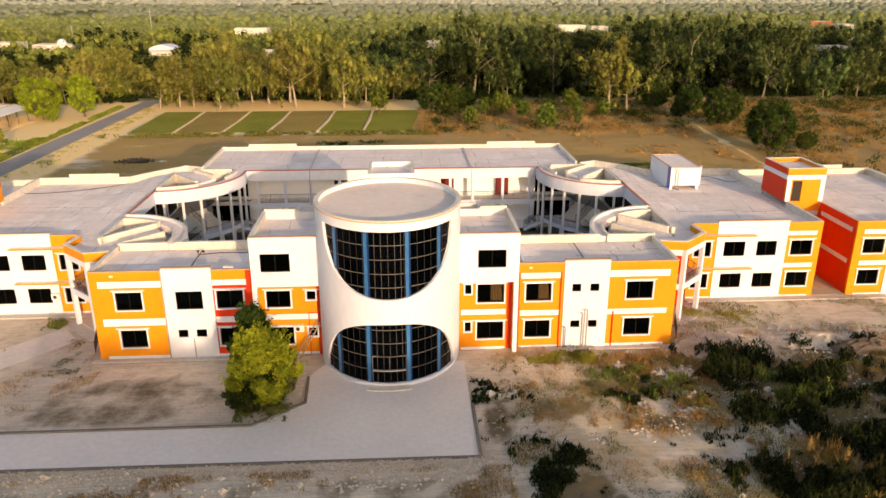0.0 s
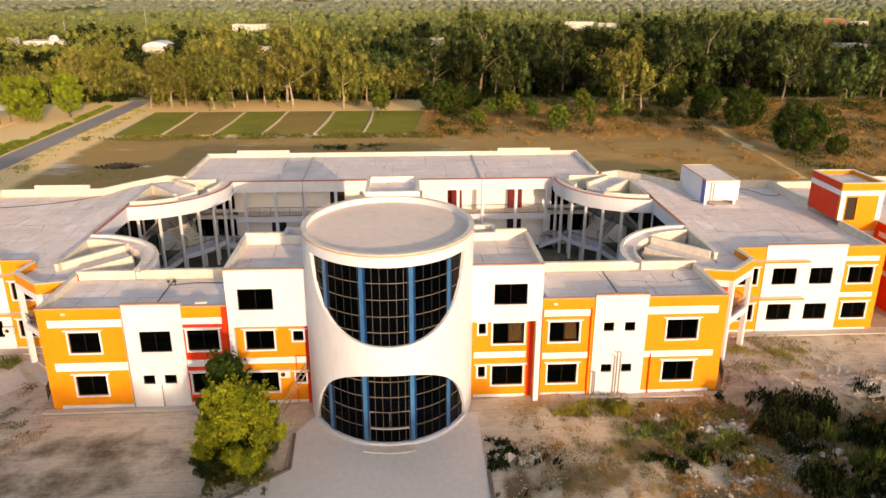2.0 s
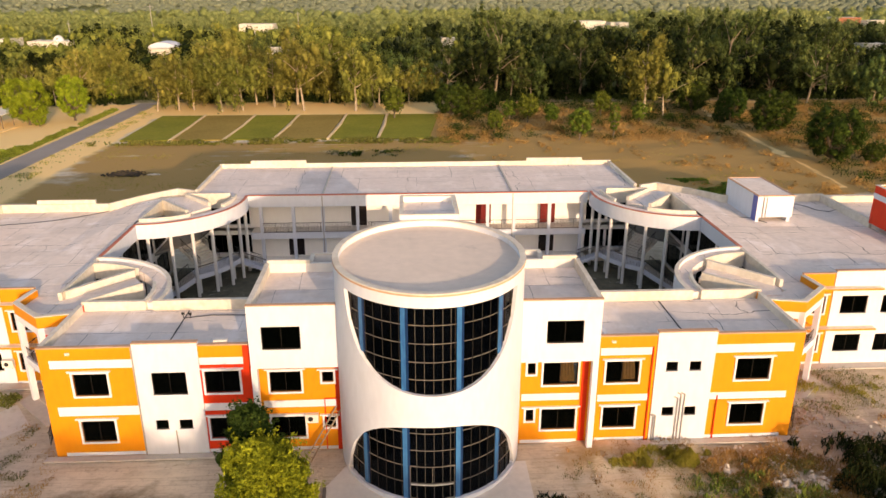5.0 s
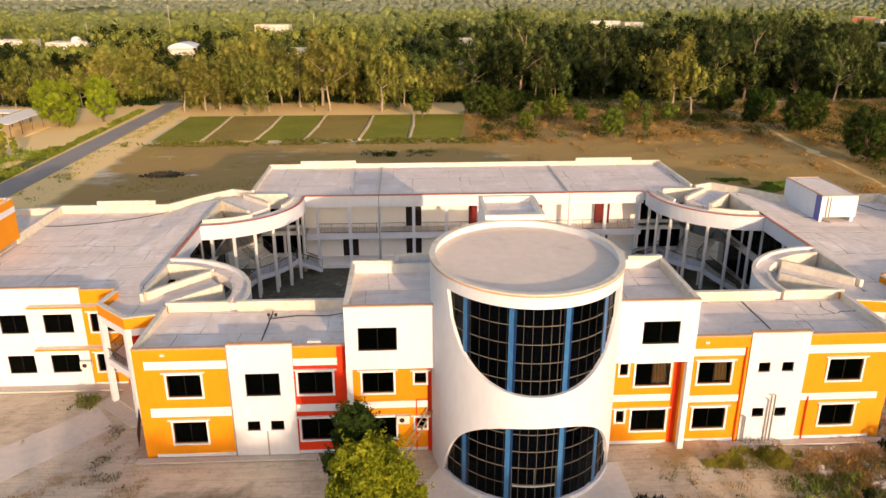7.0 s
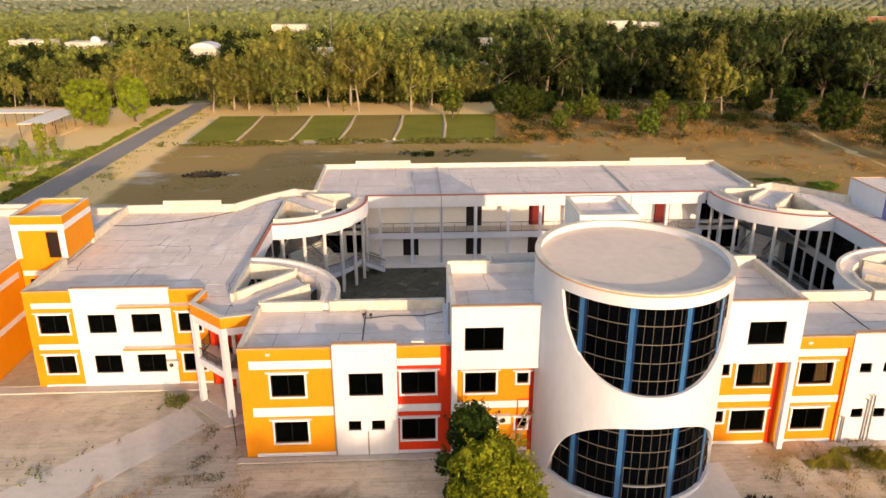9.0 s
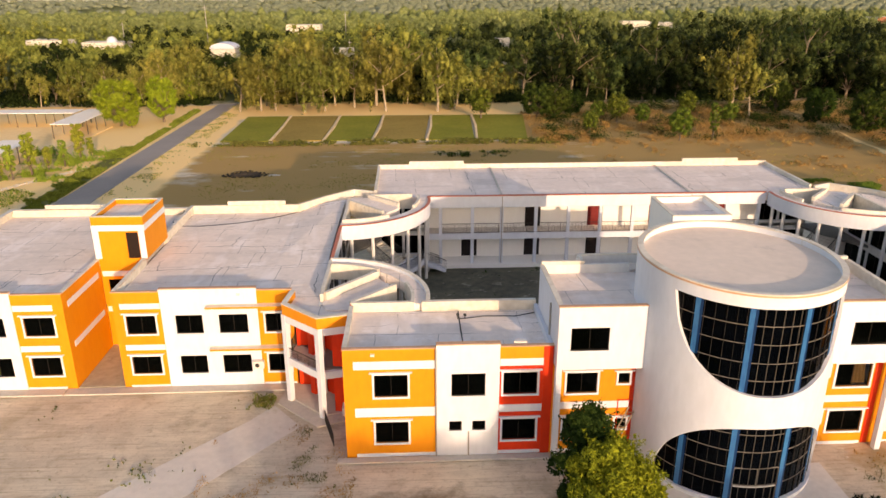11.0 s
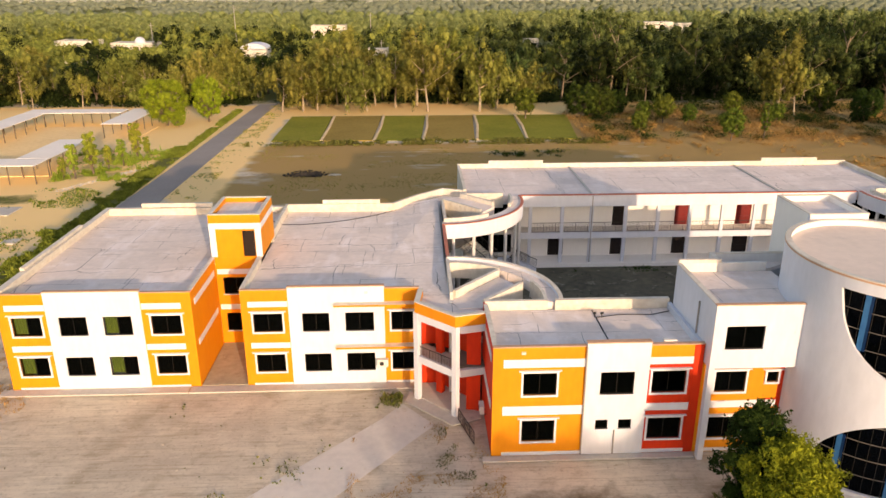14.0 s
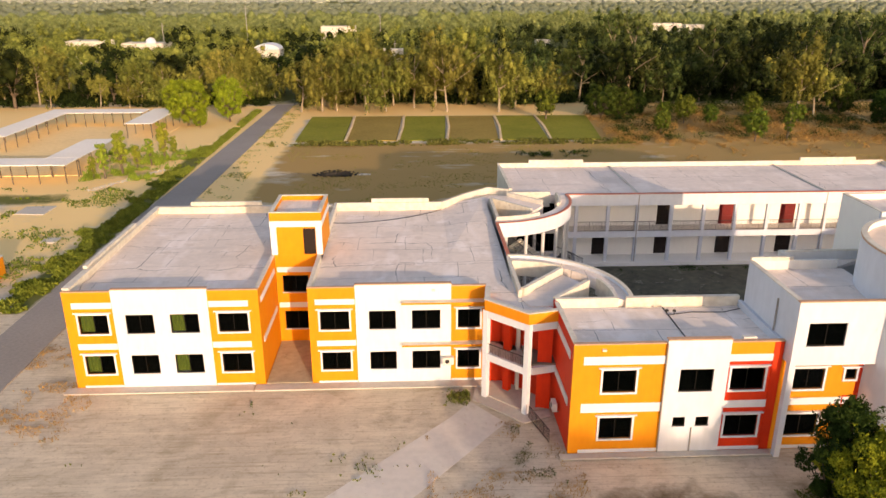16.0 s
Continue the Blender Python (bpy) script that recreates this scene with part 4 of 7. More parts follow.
def end_wing(s):
    def X(v):
        return s * v + OX
    wing = thing("end_wing", (X(53), 20, 0), "two-storey orange and white end wing with flat roof", "building", "building wings")
    Y = 9.79
    F = Facade(OX, Y, s, 0, 0, 1)
    hi, lo = (4.6, 6.13), (1.24, 2.8)
    W = [(57.47, 59.62, 0), (54.12, 56.17, 1), (50.82, 52.92, 1), (47.2, 49.4, 0)]
    o1 = [(a, b, *z) for a, b, k in W for z in (hi, lo) if a > 57]
    md = [(a, b, *z) for a, b, k in W for z in (hi, lo) if k]
    o2 = [(a, b, *z) for a, b, k in W for z in (hi, lo) if a < 48]
    wall(wing, F, 57.0, 60.55, 0, 7.95, o1, M_ORANGE)
    wall(wing, F, 50.05, 57.0, 0, 8.12, md, M_WHITE, d0=-0.08, label="white rendered bay standing slightly proud")
    wall(wing, F, 46.32, 50.05, 0, 7.95, o2, M_ORANGE)
    for w in o1 + o2:
        mwin(wing, F, *w, s, True, curtain="green" if w in o1 else "")
    for w in md:
        mwin(wing, Facade(OX, Y - 0.08, s, 0, 0, 1), *w, s, False, curtain="green" if w[0] < 52 else "")
    bands(wing, F, [(57.05, 59.95, 6.65, 7.12), (57.05, 59.95, 3.3, 3.78), (57.05, 59.95, 0.05, 0.25), (47.1, 50.0, 6.65, 7.12), (47.1, 50.0, 3.3, 3.78), (47.1, 50.0, 0.05, 0.25)])
    wall(wing, Facade(X(60.55), Y + 0.25, 0, 1, -s, 0), 0, 21.2, 0, 7.95, [], M_ORANGE)
    R = Facade(X(46.32), Y + 0.25, 0, 1, s, 0)
    # Lit and shaded sides coloured apart: the right recess wall's shade is red.
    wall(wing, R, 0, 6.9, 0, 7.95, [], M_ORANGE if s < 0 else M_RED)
    for z0, z1 in ((6.65, 7.1), (3.3, 3.75)):
        bm = bmesh.new()
        R.box(bm, 0.5, 6.3, -0.05, 0.02, z0, z1)
        part("band", bm, M_WHITE, wing, "raised white plaster band")
    wall(wing, Facade(OX, 31.3, s, 0, 0, -1), 42.75, 60.3, 0, 7.95, [], M_CREAM)
    # recess back wall
    B = Facade(OX, 17.0, s, 0, 0, 1)
    bw = [(43.65, 45.8, 4.7, 6.2), (43.65, 45.8, 1.3, 2.95)]
    wall(wing, B, 42.73, 46.31, 0, 8.0, bw, M_ORANGE)
    for w in bw:
        mwin(wing, B, *w, s, False)
    bands(wing, B, [(42.78, 46.2, 6.5, 6.95), (42.78, 46.2, 3.3, 3.75)])
    bm = bmesh.new()
    prism(bm, [(X(60.3), Y + 0.25), (X(46.57), Y + 0.25), (X(46.57), 17.25), (X(42.75), 17.25), (X(42.75), 31.05), (X(60.3), 31.05)], 7.2, Z_ROOF)
    part("roof", bm, M_ROOF, wing, "pinkish grey weathered roof screed with cracks")
    bm = bmesh.new()
    prism(bm, [(X(60.3), Y + 0.3), (X(46.6), Y + 0.3), (X(46.6), 17.3), (X(42.8), 17.3), (X(42.8), 31.0), (X(60.3), 31.0)], 3.3, 3.5)
    part("floor_slab", bm, M_FLOORIN, wing)
    lining(wing, X(60.297), X(60.27), Y + 0.26, 31.0, Z_ROOF, 7.94)
    lining(wing, X(46.573), X(46.6), Y + 0.26, 16.9, Z_ROOF, 7.94)
    roof_edge(wing, [(X(60.3), Y + 0.3), (X(60.3), 31.1), (X(42.9), 31.1)], 7.952, 8.12, 0.24, M_CREAM, True)
    roof_edge(wing, [(X(57.0), 31.3), (X(50.0), 31.3)], 8.22, 8.6, 0.15, M_CREAM, False)
    roof_edge(wing, [(X(60.43), 14.0), (X(60.43), 25.0)], 8.22, 8.45, 0.17, M_CREAM, False)
    for u0, u1, z, d in ((57.0, 60.58, 7.952, -0.03), (50.03, 57.0, 8.122, -0.11), (46.29, 50.03, 7.952, -0.03)):
        bm = bmesh.new()
        F.box(bm, u0, u1, d, 0.28, z, z + 0.06)
        part("coping", bm, M_EDGE, wing, "thin terracotta coping")
    bm = bmesh.new()
    R.box(bm, 0.04, 6.9, -0.03, 0.28, 7.952, 8.01)
    part("coping", bm, M_CREAM, wing, "cream coping")
    bm = bmesh.new()
    F.box(bm, 47.1, 61.2, -1.0, -0.1, 0.0, 0.12)
    part("apron", bm, M_CONC, wing, "pale concrete plinth apron")
    bm = bmesh.new()
    F.box(bm, 42.75, 46.25, 0.0, 7.18, 0.0, 0.15)
    part("recess_floor", bm, M_RECESS, wing, "tan paved floor of the recess")
    # stair room on the roof
    x0, x1 = sorted((X(46.5), X(42.3)))
    door = (-43.85 + OX, -42.85 + OX, 8.05, 10.3) if s < 0 else (42.95 + OX, 44.0 + OX, 8.05, 10.3)
    # West wall of the right room: shade on the orange is painted red.
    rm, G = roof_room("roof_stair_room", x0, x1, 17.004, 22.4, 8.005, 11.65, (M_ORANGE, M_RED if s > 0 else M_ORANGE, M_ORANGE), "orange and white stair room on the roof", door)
    bands(rm, G, [(x0, x1, 10.45, 10.95), (x0, x0 + 0.5, 8.05, 10.449), (x1 - 0.5, x1, 8.05, 10.449)])
    for S in (Facade(x0, 17.0, 0, 1, 1, 0), Facade(x1, 17.0, 0, 1, -1, 0)):
        bands(rm, S, [(0.0, 5.4, 10.45, 10.95)])
    # A near-black leaf stands for the shade inside the open doorway.
    bm = bmesh.new()
    G.box(bm, door[0], door[1], 0.12, 0.18, door[2], door[3])
    part("door", bm, M_DDOOR, rm, "near-black leaf for the dark of an open doorway")
    return wing


# ---- porches between front and side wings ----
def porch(s):
    def X(v):
        return s * v + (OX if v > 26.9 else 0)
    p = thing("porch", (X(27.5), 6.5, 0), "angled two-storey porch with white columns and railing", "porch", "porches")
    A, B, C = (X(29.6), 7.35), (X(26.95), 4.85), (X(24.7), 5.35)
    D = (X(29.3), 9.7)
    for q in (A, B):
        bm = bmesh.new()
        v = Vector((A[0] - B[0], A[1] - B[1])).normalized()
        n = Vector((-v.y, v.x))
        c = Vector(q)
        h = 0.2
        prism(bm, [tuple(c + v * h + n * h), tuple(c - v * h + n * h), tuple(c - v * h - n * h), tuple(c + v * h - n * h)], 0.0, 7.15)
        part("column", bm, M_WHITE, p, "square white column")
    for z0, z1, mt, nm in ((7.1502, 7.95, M_ORANGE, "fascia"), (6.6, 7.15, M_WHITE, "beam"), (3.2, 3.75, M_WHITE, "beam")):
        h = 0.16 if nm == "beam" else 0.17
        bm = bmesh.new()
        if nm == "fascia":
            strip_wall(bm, [D, A, B, C], h, z0, z1)
        else:
            va, vb = Vector(A), Vector(B)
            u = (vb - va).normalized() * 0.201
            strip_wall(bm, [tuple(va + u), tuple(vb - u)], h, z0, z1 - 0.002)
            w = (Vector(C) - vb).normalized()
            strip_wall(bm, [tuple(vb + w * 0.3), C], h, z0, z1 - 0.002)
        part(nm, bm, mt, p, "orange roof fascia" if nm == "fascia" else "white beam")
    bm = bmesh.new()
    strip_wall(bm, [D, A, B, C], 0.2, 7.952, 8.01)
    part("coping", bm, M_CREAM, p)
    # inner walls: red stands for their orange in the porch's shade
    bm = bmesh.new()
    strip_wall(bm, [(X(29.25), 9.68), (X(28.2), 9.6), (X(27.35), 8.9), (X(26.3), 8.0), (X(24.95), 6.7)], 0.1, 0.1, 7.19)
    part("wall", bm, M_RED, p, "inner wall, orange in shade coloured red")
    bm = bmesh.new()
    strip_wall(bm, [(X(25.95), 5.6), (X(24.95), 5.45)], 0.1, 0.1, 7.19)
    part("wall", bm, M_RED, p, "inner wall, orange in shade coloured red")
    bm = bmesh.new()
    strip_wall(bm, [(X(28.1), 8.35), (X(27.7), 8.0)], 0.2, 0.1, 7.19)
    part("pier", bm, M_RED, p, "pier, orange in shade coloured red")
    for z0, z1 in ((0.0, 0.15), (3.3, 3.5)):
        bm = bmesh.new()
        prism(bm, [(X(29.45), 9.4), (X(29.5), 7.4), (X(26.95), 5.0), (X(24.9), 5.5), (X(24.9), 6.6), (X(27.3), 9.5)], z0, z1)
        part("floor_slab", bm, M_CONC, p)
    railing(p, (A[0], A[1] - 0.02), (B[0], B[1]), 3.55, 4.5)
    railing(p, D, A, 3.55, 4.5)
    bm = bmesh.new()
    prism(bm, [(X(30.6), 6.9), (X(27.2), 3.6), (X(25.0), 4.4), (X(25.0), 5.3), (X(26.9), 4.95), (X(29.6), 7.5), (X(30.2), 8.6)], 0.0, 0.09)
    part("step", bm, M_CONC, p, "pale concrete step")
    fence = thing("step_railing", (X(26.2), 2.8, 0), "short dark metal railing beside the porch step", "railing", "porch railings")
    railing(fence, (X(26.6), 4.3), (X(25.7), 1.3), 0.0, 1.0)


# ---- open corner stairs with skeletal round roofs ----
def corner_stair(s, front):
    def X(v):
        return s * v + OX * 0.5

    def Y(v):
        return v if front else 41.3 - v
    R1, R0 = (7.95, 6.75) if front else (8.7, 7.5)
    cy = 8.0 if front else 8.2
    st = thing("corner_stair_roof", (X(23), Y(10), 0), "curved white canopy with triangular openings over an open stair", "stair canopy", "corner stair canopies")
    a0 = math.asin((6.95 - cy) / R1) if front else math.asin((7.1 - cy) / R1)
    arc = [a0 + (math.pi / 2 - a0) * k / 28 for k in range(29)]

    def P(r, a):
        return (X(27.0 - r * math.cos(a)), Y(cy + r * math.sin(a)))
    # outer fascia ring
    bm = bmesh.new()
    strip_wall(bm, [P(R1 - 0.12, a) for a in arc], 0.12, 6.75, 8.15)
    part("fascia", bm, M_WHITE, st, "curved white fascia")
    bm = bmesh.new()
    strip_wall(bm, [P(R1 - 0.12, a) for a in arc], 0.15, 8.152, 8.2)
    part("coping", bm, M_CREAM if front else M_LINE, st, "thin cream coping" if front else "thin faded red coping")
    zr, zm, zt = (7.88, 7.52, 8.12) if front else (8.1, 8.02, 8.42)
    # ring slab, middle bay and ribs
    bm = bmesh.new()
    prism(bm, [P(R1 - 0.25, a) for a in arc] + [P(R0, a) for a in reversed(arc)], 7.1, zr)
    part("ring_slab", bm, M_ROOF, st, "")
    T1, T2, B1, B2 = (26.75, 8.9), (23.1, 13.0), (24.7, 7.1), (21.6, 10.3)
    bm = bmesh.new()
    prism(bm, [(X(26.9), Y(8.1)), (X(26.8), Y(8.9)), (X(23.15), Y(13.1)), (X(21.5), Y(10.6)), (X(24.6), Y(7.0)), (X(26.5), Y(7.0))], 7.1, zm)
    part("middle_slab", bm, M_ROOF, st, "")
    for pts in ([T1, T2], [B1, B2]):
        bm = bmesh.new()
        strip_wall(bm, [(X(x), Y(y)) for x, y in pts], 0.16, 6.8, zt)
        part("rib", bm, M_CREAM, st, "white upstand rib")
    for b0, b1 in ((arc[0], 0.40), (0.93, math.pi / 2 - 0.02)):
        bm = bmesh.new()
        strip_wall(bm, [P(R0 - 0.02, b0 + (b1 - b0) * k / 12) for k in range(13)], 0.12, 6.8, zt - 0.003)
        part("inner_ring", bm, M_CREAM, st, "curved white upstand round a well")
    bm = bmesh.new()
    strip_wall(bm, [(X(24.7), Y(6.95)), (X(20.2), Y(6.95))], 0.16, 6.8, zt - 0.006)
    part("rib", bm, M_CREAM, st, "white upstand rib")
    if not front:
        bm = bmesh.new()
        strip_wall(bm, [(X(26.72), Y(8.9)), (X(26.72), Y(15.6))], 0.13, 6.8, zt - 0.009)
        part("rib", bm, M_CREAM, st, "white upstand rib")
    # columns, two-storey
    for k in range(2, 28, 4):
        bm = bmesh.new()
        x, y = P(R1 - 0.3, arc[k])
        bar(bm, (x, y, 0), (x, y, 6.75), 0.17, 10)
        part("column", bm, M_GREYWALL, st, "round pale column")
    # half landing along the curve, flights down at both ends, a wide flight up to the corner
    ZL, ZU, r0, r1 = 2.1, 3.85, R1 - 2.5, R1 - 0.6

    def rail(parent, pts):
        bm = bmesh.new()
        for a, b in zip(pts, pts[1:]):
            a, b = Vector(a), Vector(b)
            bar(bm, a + Vector((0, 0, 0.95)), b + Vector((0, 0, 0.95)), 0.04, 5)
            n = max(1, int((b - a).length / 0.16))
            for k in range(n):
                q = a.lerp(b, k / n)
                bar(bm, q, q + Vector((0, 0, 0.95)), 0.018, 4)
        part("railing", bm, M_RAIL, parent, "dark metal railing with thin bars")

    def straight(x0, y0, x1, y1, z0, z1, half, n, mat_):
        """A straight flight of n treads from one place to another, seen in plan."""
        d = Vector((x1 - x0, y1 - y0))
        v = Vector((-d.y, d.x)).normalized() * half
        bm, left, right = bmesh.new(), [], []
        for k in range(n):
            a, b = Vector((x0, y0)) + d * (k / n), Vector((x0, y0)) + d * ((k + 1) / n)
            z = z0 + (z1 - z0) * (k + 1) / n
            prism(bm, [tuple(a - v), tuple(b - v), tuple(b + v), tuple(a + v)], max(0.0, z - 0.36), z)
            left.append((*(a - v * 0.96), z))
            right.append((*(a + v * 0.96), z))
        fl = part("stair_flight", bm, mat_, st, "straight concrete stair flight")
        rail(fl, left)
        rail(fl, right)

    ang = [0.2 + 0.74 * k / 12 for k in range(13)]
    bm = bmesh.new()
    prism(bm, [P(r1, a) for a in ang] + [P(r0, a) for a in reversed(ang)], ZL - 0.22, ZL)
    ld = part("landing", bm, M_WHITE, st, "curved pale landing slab")
    bm = bmesh.new()
    strip_wall(bm, [P(r1 + 0.06, a) for a in ang], 0.06, ZL - 0.36, ZL + 0.12)
    part("edge_beam", bm, M_WHITE, ld, "white landing edge")
    rail(ld, [(*P(r1 - 0.05, a), ZL) for a in ang])
    # curved flight down to the yard
    n, b0, b1 = 12, 0.94, 1.42
    bm, pin, pout = bmesh.new(), [], []
    for k in range(n):
        f0, f1 = b0 + (b1 - b0) * k / n, b0 + (b1 - b0) * (k + 1) / n
        z = ZL - ZL * (k + 1) / (n + 1)
        prism(bm, [P(r1, f0), P(r1, f1), P(r0, f1), P(r0, f0)], max(0.0, z - 0.36), z)
        pin.append((*P(r0 + 0.05, f1), z))
        pout.append((*P(r1 - 0.05, f1), z))
    fl = part("stair_flight", bm, M_CONC, st, "curved concrete stair flight")
    rail(fl, pin)
    rail(fl, pout)
    bm = bmesh.new()
    strip_wall(bm, [q[:2] for q in pout], 0.06, 0, 0.1)
    for v, q in zip(bm.verts, [q for q in pout for _ in range(4)]):
        v.co.z = q[2] + (-0.42 if v.co.z < 0.05 else 0.1)
    part("stringer", bm, M_WHITE, fl, "white stair stringer")
    # straight flight down towards the corridor
    x, y = P(r1 - 0.85, 0.2)
    straight(X(17.0), Y(8.3 if not front else 7.6), x, y, 0.42 if not front else 0.0, ZL, 0.8, 9, M_WHITE)
    # wide flight up and the floor that it reaches
    x, y = P(r0, 0.57)
    ex, ey = P(r0 - 2.9, 0.57)
    # The right flight is a dimmer copy: its hall's shade is coloured in.
    straight(x, y, ex, ey, ZL, ZU, 1.35, 10, M_CREAM if s < 0 else M_CONC)
    # Floor colour darkened to carry the shade inside the stair hall.
    bm = bmesh.new()
    cx_, cy_ = P(r0 - 2.9, 0.57 + 0.55), P(r0 - 2.9, 0.57 - 0.55)
    prism(bm, [cx_, P(r0 - 2.9, 0.57), cy_, (X(23.2), Y(5.2)), (X(26.8), Y(5.2)), (X(26.8), Y(13.0))], ZU - 0.25, ZU)
    part("floor_slab", bm, M_FLOORIN, st, "upper floor, stair hall shade in its dark grey")
    for a in (0.3, 0.6, 0.9):
        bm = bmesh.new()
        x, y = P(r1 - 0.5, a)
        bar(bm, (x, y, 0), (x, y, ZL - 0.22), 0.14, 8)
        part("column", bm, M_GREYWALL, st, "short round pale column")
    return st


# ---- the rear wing with its open corridors ----
def rear_wing():
    w = thing("rear_wing", (0, 41, 0), "two-storey white rear wing with open corridors and red doors", "building", "building wings")
    Y0, YW, Y1, XL, XR = 34.3, 36.5, 47.6, -24.2, 24.2
    F = Facade(0, YW, 1, 0, 0, 1)
    cols = [-17.1, -13.65, -10.47, -6.75, -3.2, 0.3, 3.85, 7.4, 10.3, 14.2, 17.75]
    doors, wins = [], []
    for c in (-13.82, -6.75, 0.25, 7.15, 14.4):
        doors += [(c - 0.86, c + 0.86, 0.47, 2.65)]
        if c > -10:
            doors += [(c - 0.86, c + 0.86, 3.87, 6.2)]
    ends = [(a, b, z0, z1) for a, b in ((-23.6, -21.3), (-21.0, -18.8), (18.8, 21.0), (21.3, 23.6)) for z0, z1 in ((0.9, 3.0), (4.2, 6.5))]
    wall(w, F, XL, XR, 0.4, 7.2, doors + ends, M_CORR)
    for e in ends:
        window(w, F, *e, False, 3)
    for i, (u0, u1, z0, z1) in enumerate(doors):
        red = z0 > 3 and u0 > -2
        bm = bmesh.new()
        F.box(bm, u0 + 0.06, u1 - 0.06, 0.08, 0.13, z0, z1 - 0.06)
        for k in range(2):
            F.box(bm, u0 + 0.18 + k * 0.74, u0 + 0.80 + k * 0.74, 0.05, 0.08, z0 + 0.2, z0 + 0.95)
            F.box(bm, u0 + 0.18 + k * 0.74, u0 + 0.80 + k * 0.74, 0.05, 0.08, z0 + 1.15, z1 - 0.25)
        d = part("door", bm, M_DOOR if red else M_DDOOR, w, "red panelled double door" if red else "dark brown panelled double door")
        bm = bmesh.new()
        F.box(bm, u0, u0 + 0.06, 0.04, 0.15, z0, z1)
        F.box(bm, u1 - 0.06, u1, 0.04, 0.15, z0, z1)
        F.box(bm, u0 + 0.06, u1 - 0.06, 0.04, 0.15, z1 - 0.06, z1)
        part("door_frame", bm, M_DOOR if red else M_DDOOR, d)
    for c in cols:
        bm = bmesh.new()
        box(bm, c - 0.17, c + 0.17, Y0, Y0 + 0.34, 0, 6.8)
        part("column", bm, M_WHITE, w, "square pale column")
    bm = bmesh.new()
    box(bm, -18.3, 18.3, Y0 - 0.05, Y0 + 0.3, 6.8, 8.05)
    part("fascia", bm, M_WHITE, w, "deep pale roof fascia")
    bm = bmesh.new()
    box(bm, -18.3, 18.3, Y0 - 0.09, Y0 + 0.33, 8.052, 8.12)
    part("coping", bm, M_LINE, w, "thin faded red coping")
    bm = bmesh.new()
    box(bm, -18.3, 18.3, Y0 - 0.03, Y0 + 0.25, 3.2, 3.86)
    part("balcony_upstand", bm, M_WHITE, w, "pale balcony beam")
    bm = bmesh.new()
    box(bm, -18.3, 18.3, Y0 + 0.25, YW, 3.6, 3.85)
    part("floor_slab", bm, M_PATH, w, "dusty pale corridor floor")
    bm = bmesh.new()
    box(bm, -18.6, 18.6, Y0 - 0.5, YW, 0, 0.42)
    part("plinth", bm, M_CORR, w, "raised corridor plinth")
    for a, b in zip(cols, cols[1:]):
        railing(w, (a + 0.17, Y0 + 0.1), (b - 0.17, Y0 + 0.1), 3.86, 4.95, 0.16, "dark metal railing with thin bars")
    bm = bmesh.new()
    box(bm, XL + 0.2, XR - 0.2, Y0 + 0.3, Y1 - 0.2, 7.2, 7.96)
    part("roof", bm, M_ROOF2, w, "pale weathered roof screed")
    bm = bmesh.new()
    box(bm, XL + 0.2, XR - 0.2, YW, Y1 - 0.2, 3.5, 3.8)
    part("floor_slab", bm, M_FLOORIN, w)
    wall(w, Facade(0, Y1, 1, 0, 0, -1), XL, XR, 0, 8.4, [], M_CREAM)
    wall(w, Facade(XL, 34.0, 0, 1, 1, 0), 2.1, 13.35, 0, 8.3, [], M_CREAM)
    lining(w, XL + 0.252, XL + 0.29, 36.15, Y1 - 0.3, 7.96, 8.29)
    lining(w, XR - 0.252, XR - 0.29, 36.15, Y1 - 0.3, 7.96, 8.29)
    wall(w, Facade(XR, 34.0, 0, 1, -1, 0), 2.1, 13.35, 0, 8.3, [], M_CREAM)
    bm = bmesh.new()
    for a in ((XL - 0.03, XR + 0.03, Y1 - 0.28, Y1 + 0.03, 8.402, 8.47), (XL - 0.03, XL + 0.3, 36.08, Y1 - 0.28, 8.302, 8.37), (XR - 0.3, XR + 0.03, 36.08, Y1 - 0.28, 8.302, 8.37)):
        box(bm, *a)
    part("coping", bm, M_CREAM, w)
    for a, b in ((-20.4, -13.7), (13.6, 20.6)):
        bm = bmesh.new()
        box(bm, a, b, Y1 - 0.3, Y1 + 0.05, 8.472, 8.85)
        part("raised_parapet", bm, M_CREAM, w, "raised cream parapet")
    for x in (-10.47, 10.1):
        bm = bmesh.new()
        box(bm, x - 0.09, x + 0.09, Y0 + 0.35, Y1 - 0.3, 7.962, 8.1)
        part("joint", bm, M_CONC, w, "raised roof expansion joint")
        bm = bmesh.new()
        box(bm, x - 0.05, x + 0.05, Y0 - 0.08, Y0 - 0.051, 0.42, 8.0)
        part("joint", bm, M_PIPE, w, "dark vertical expansion joint")
    return w


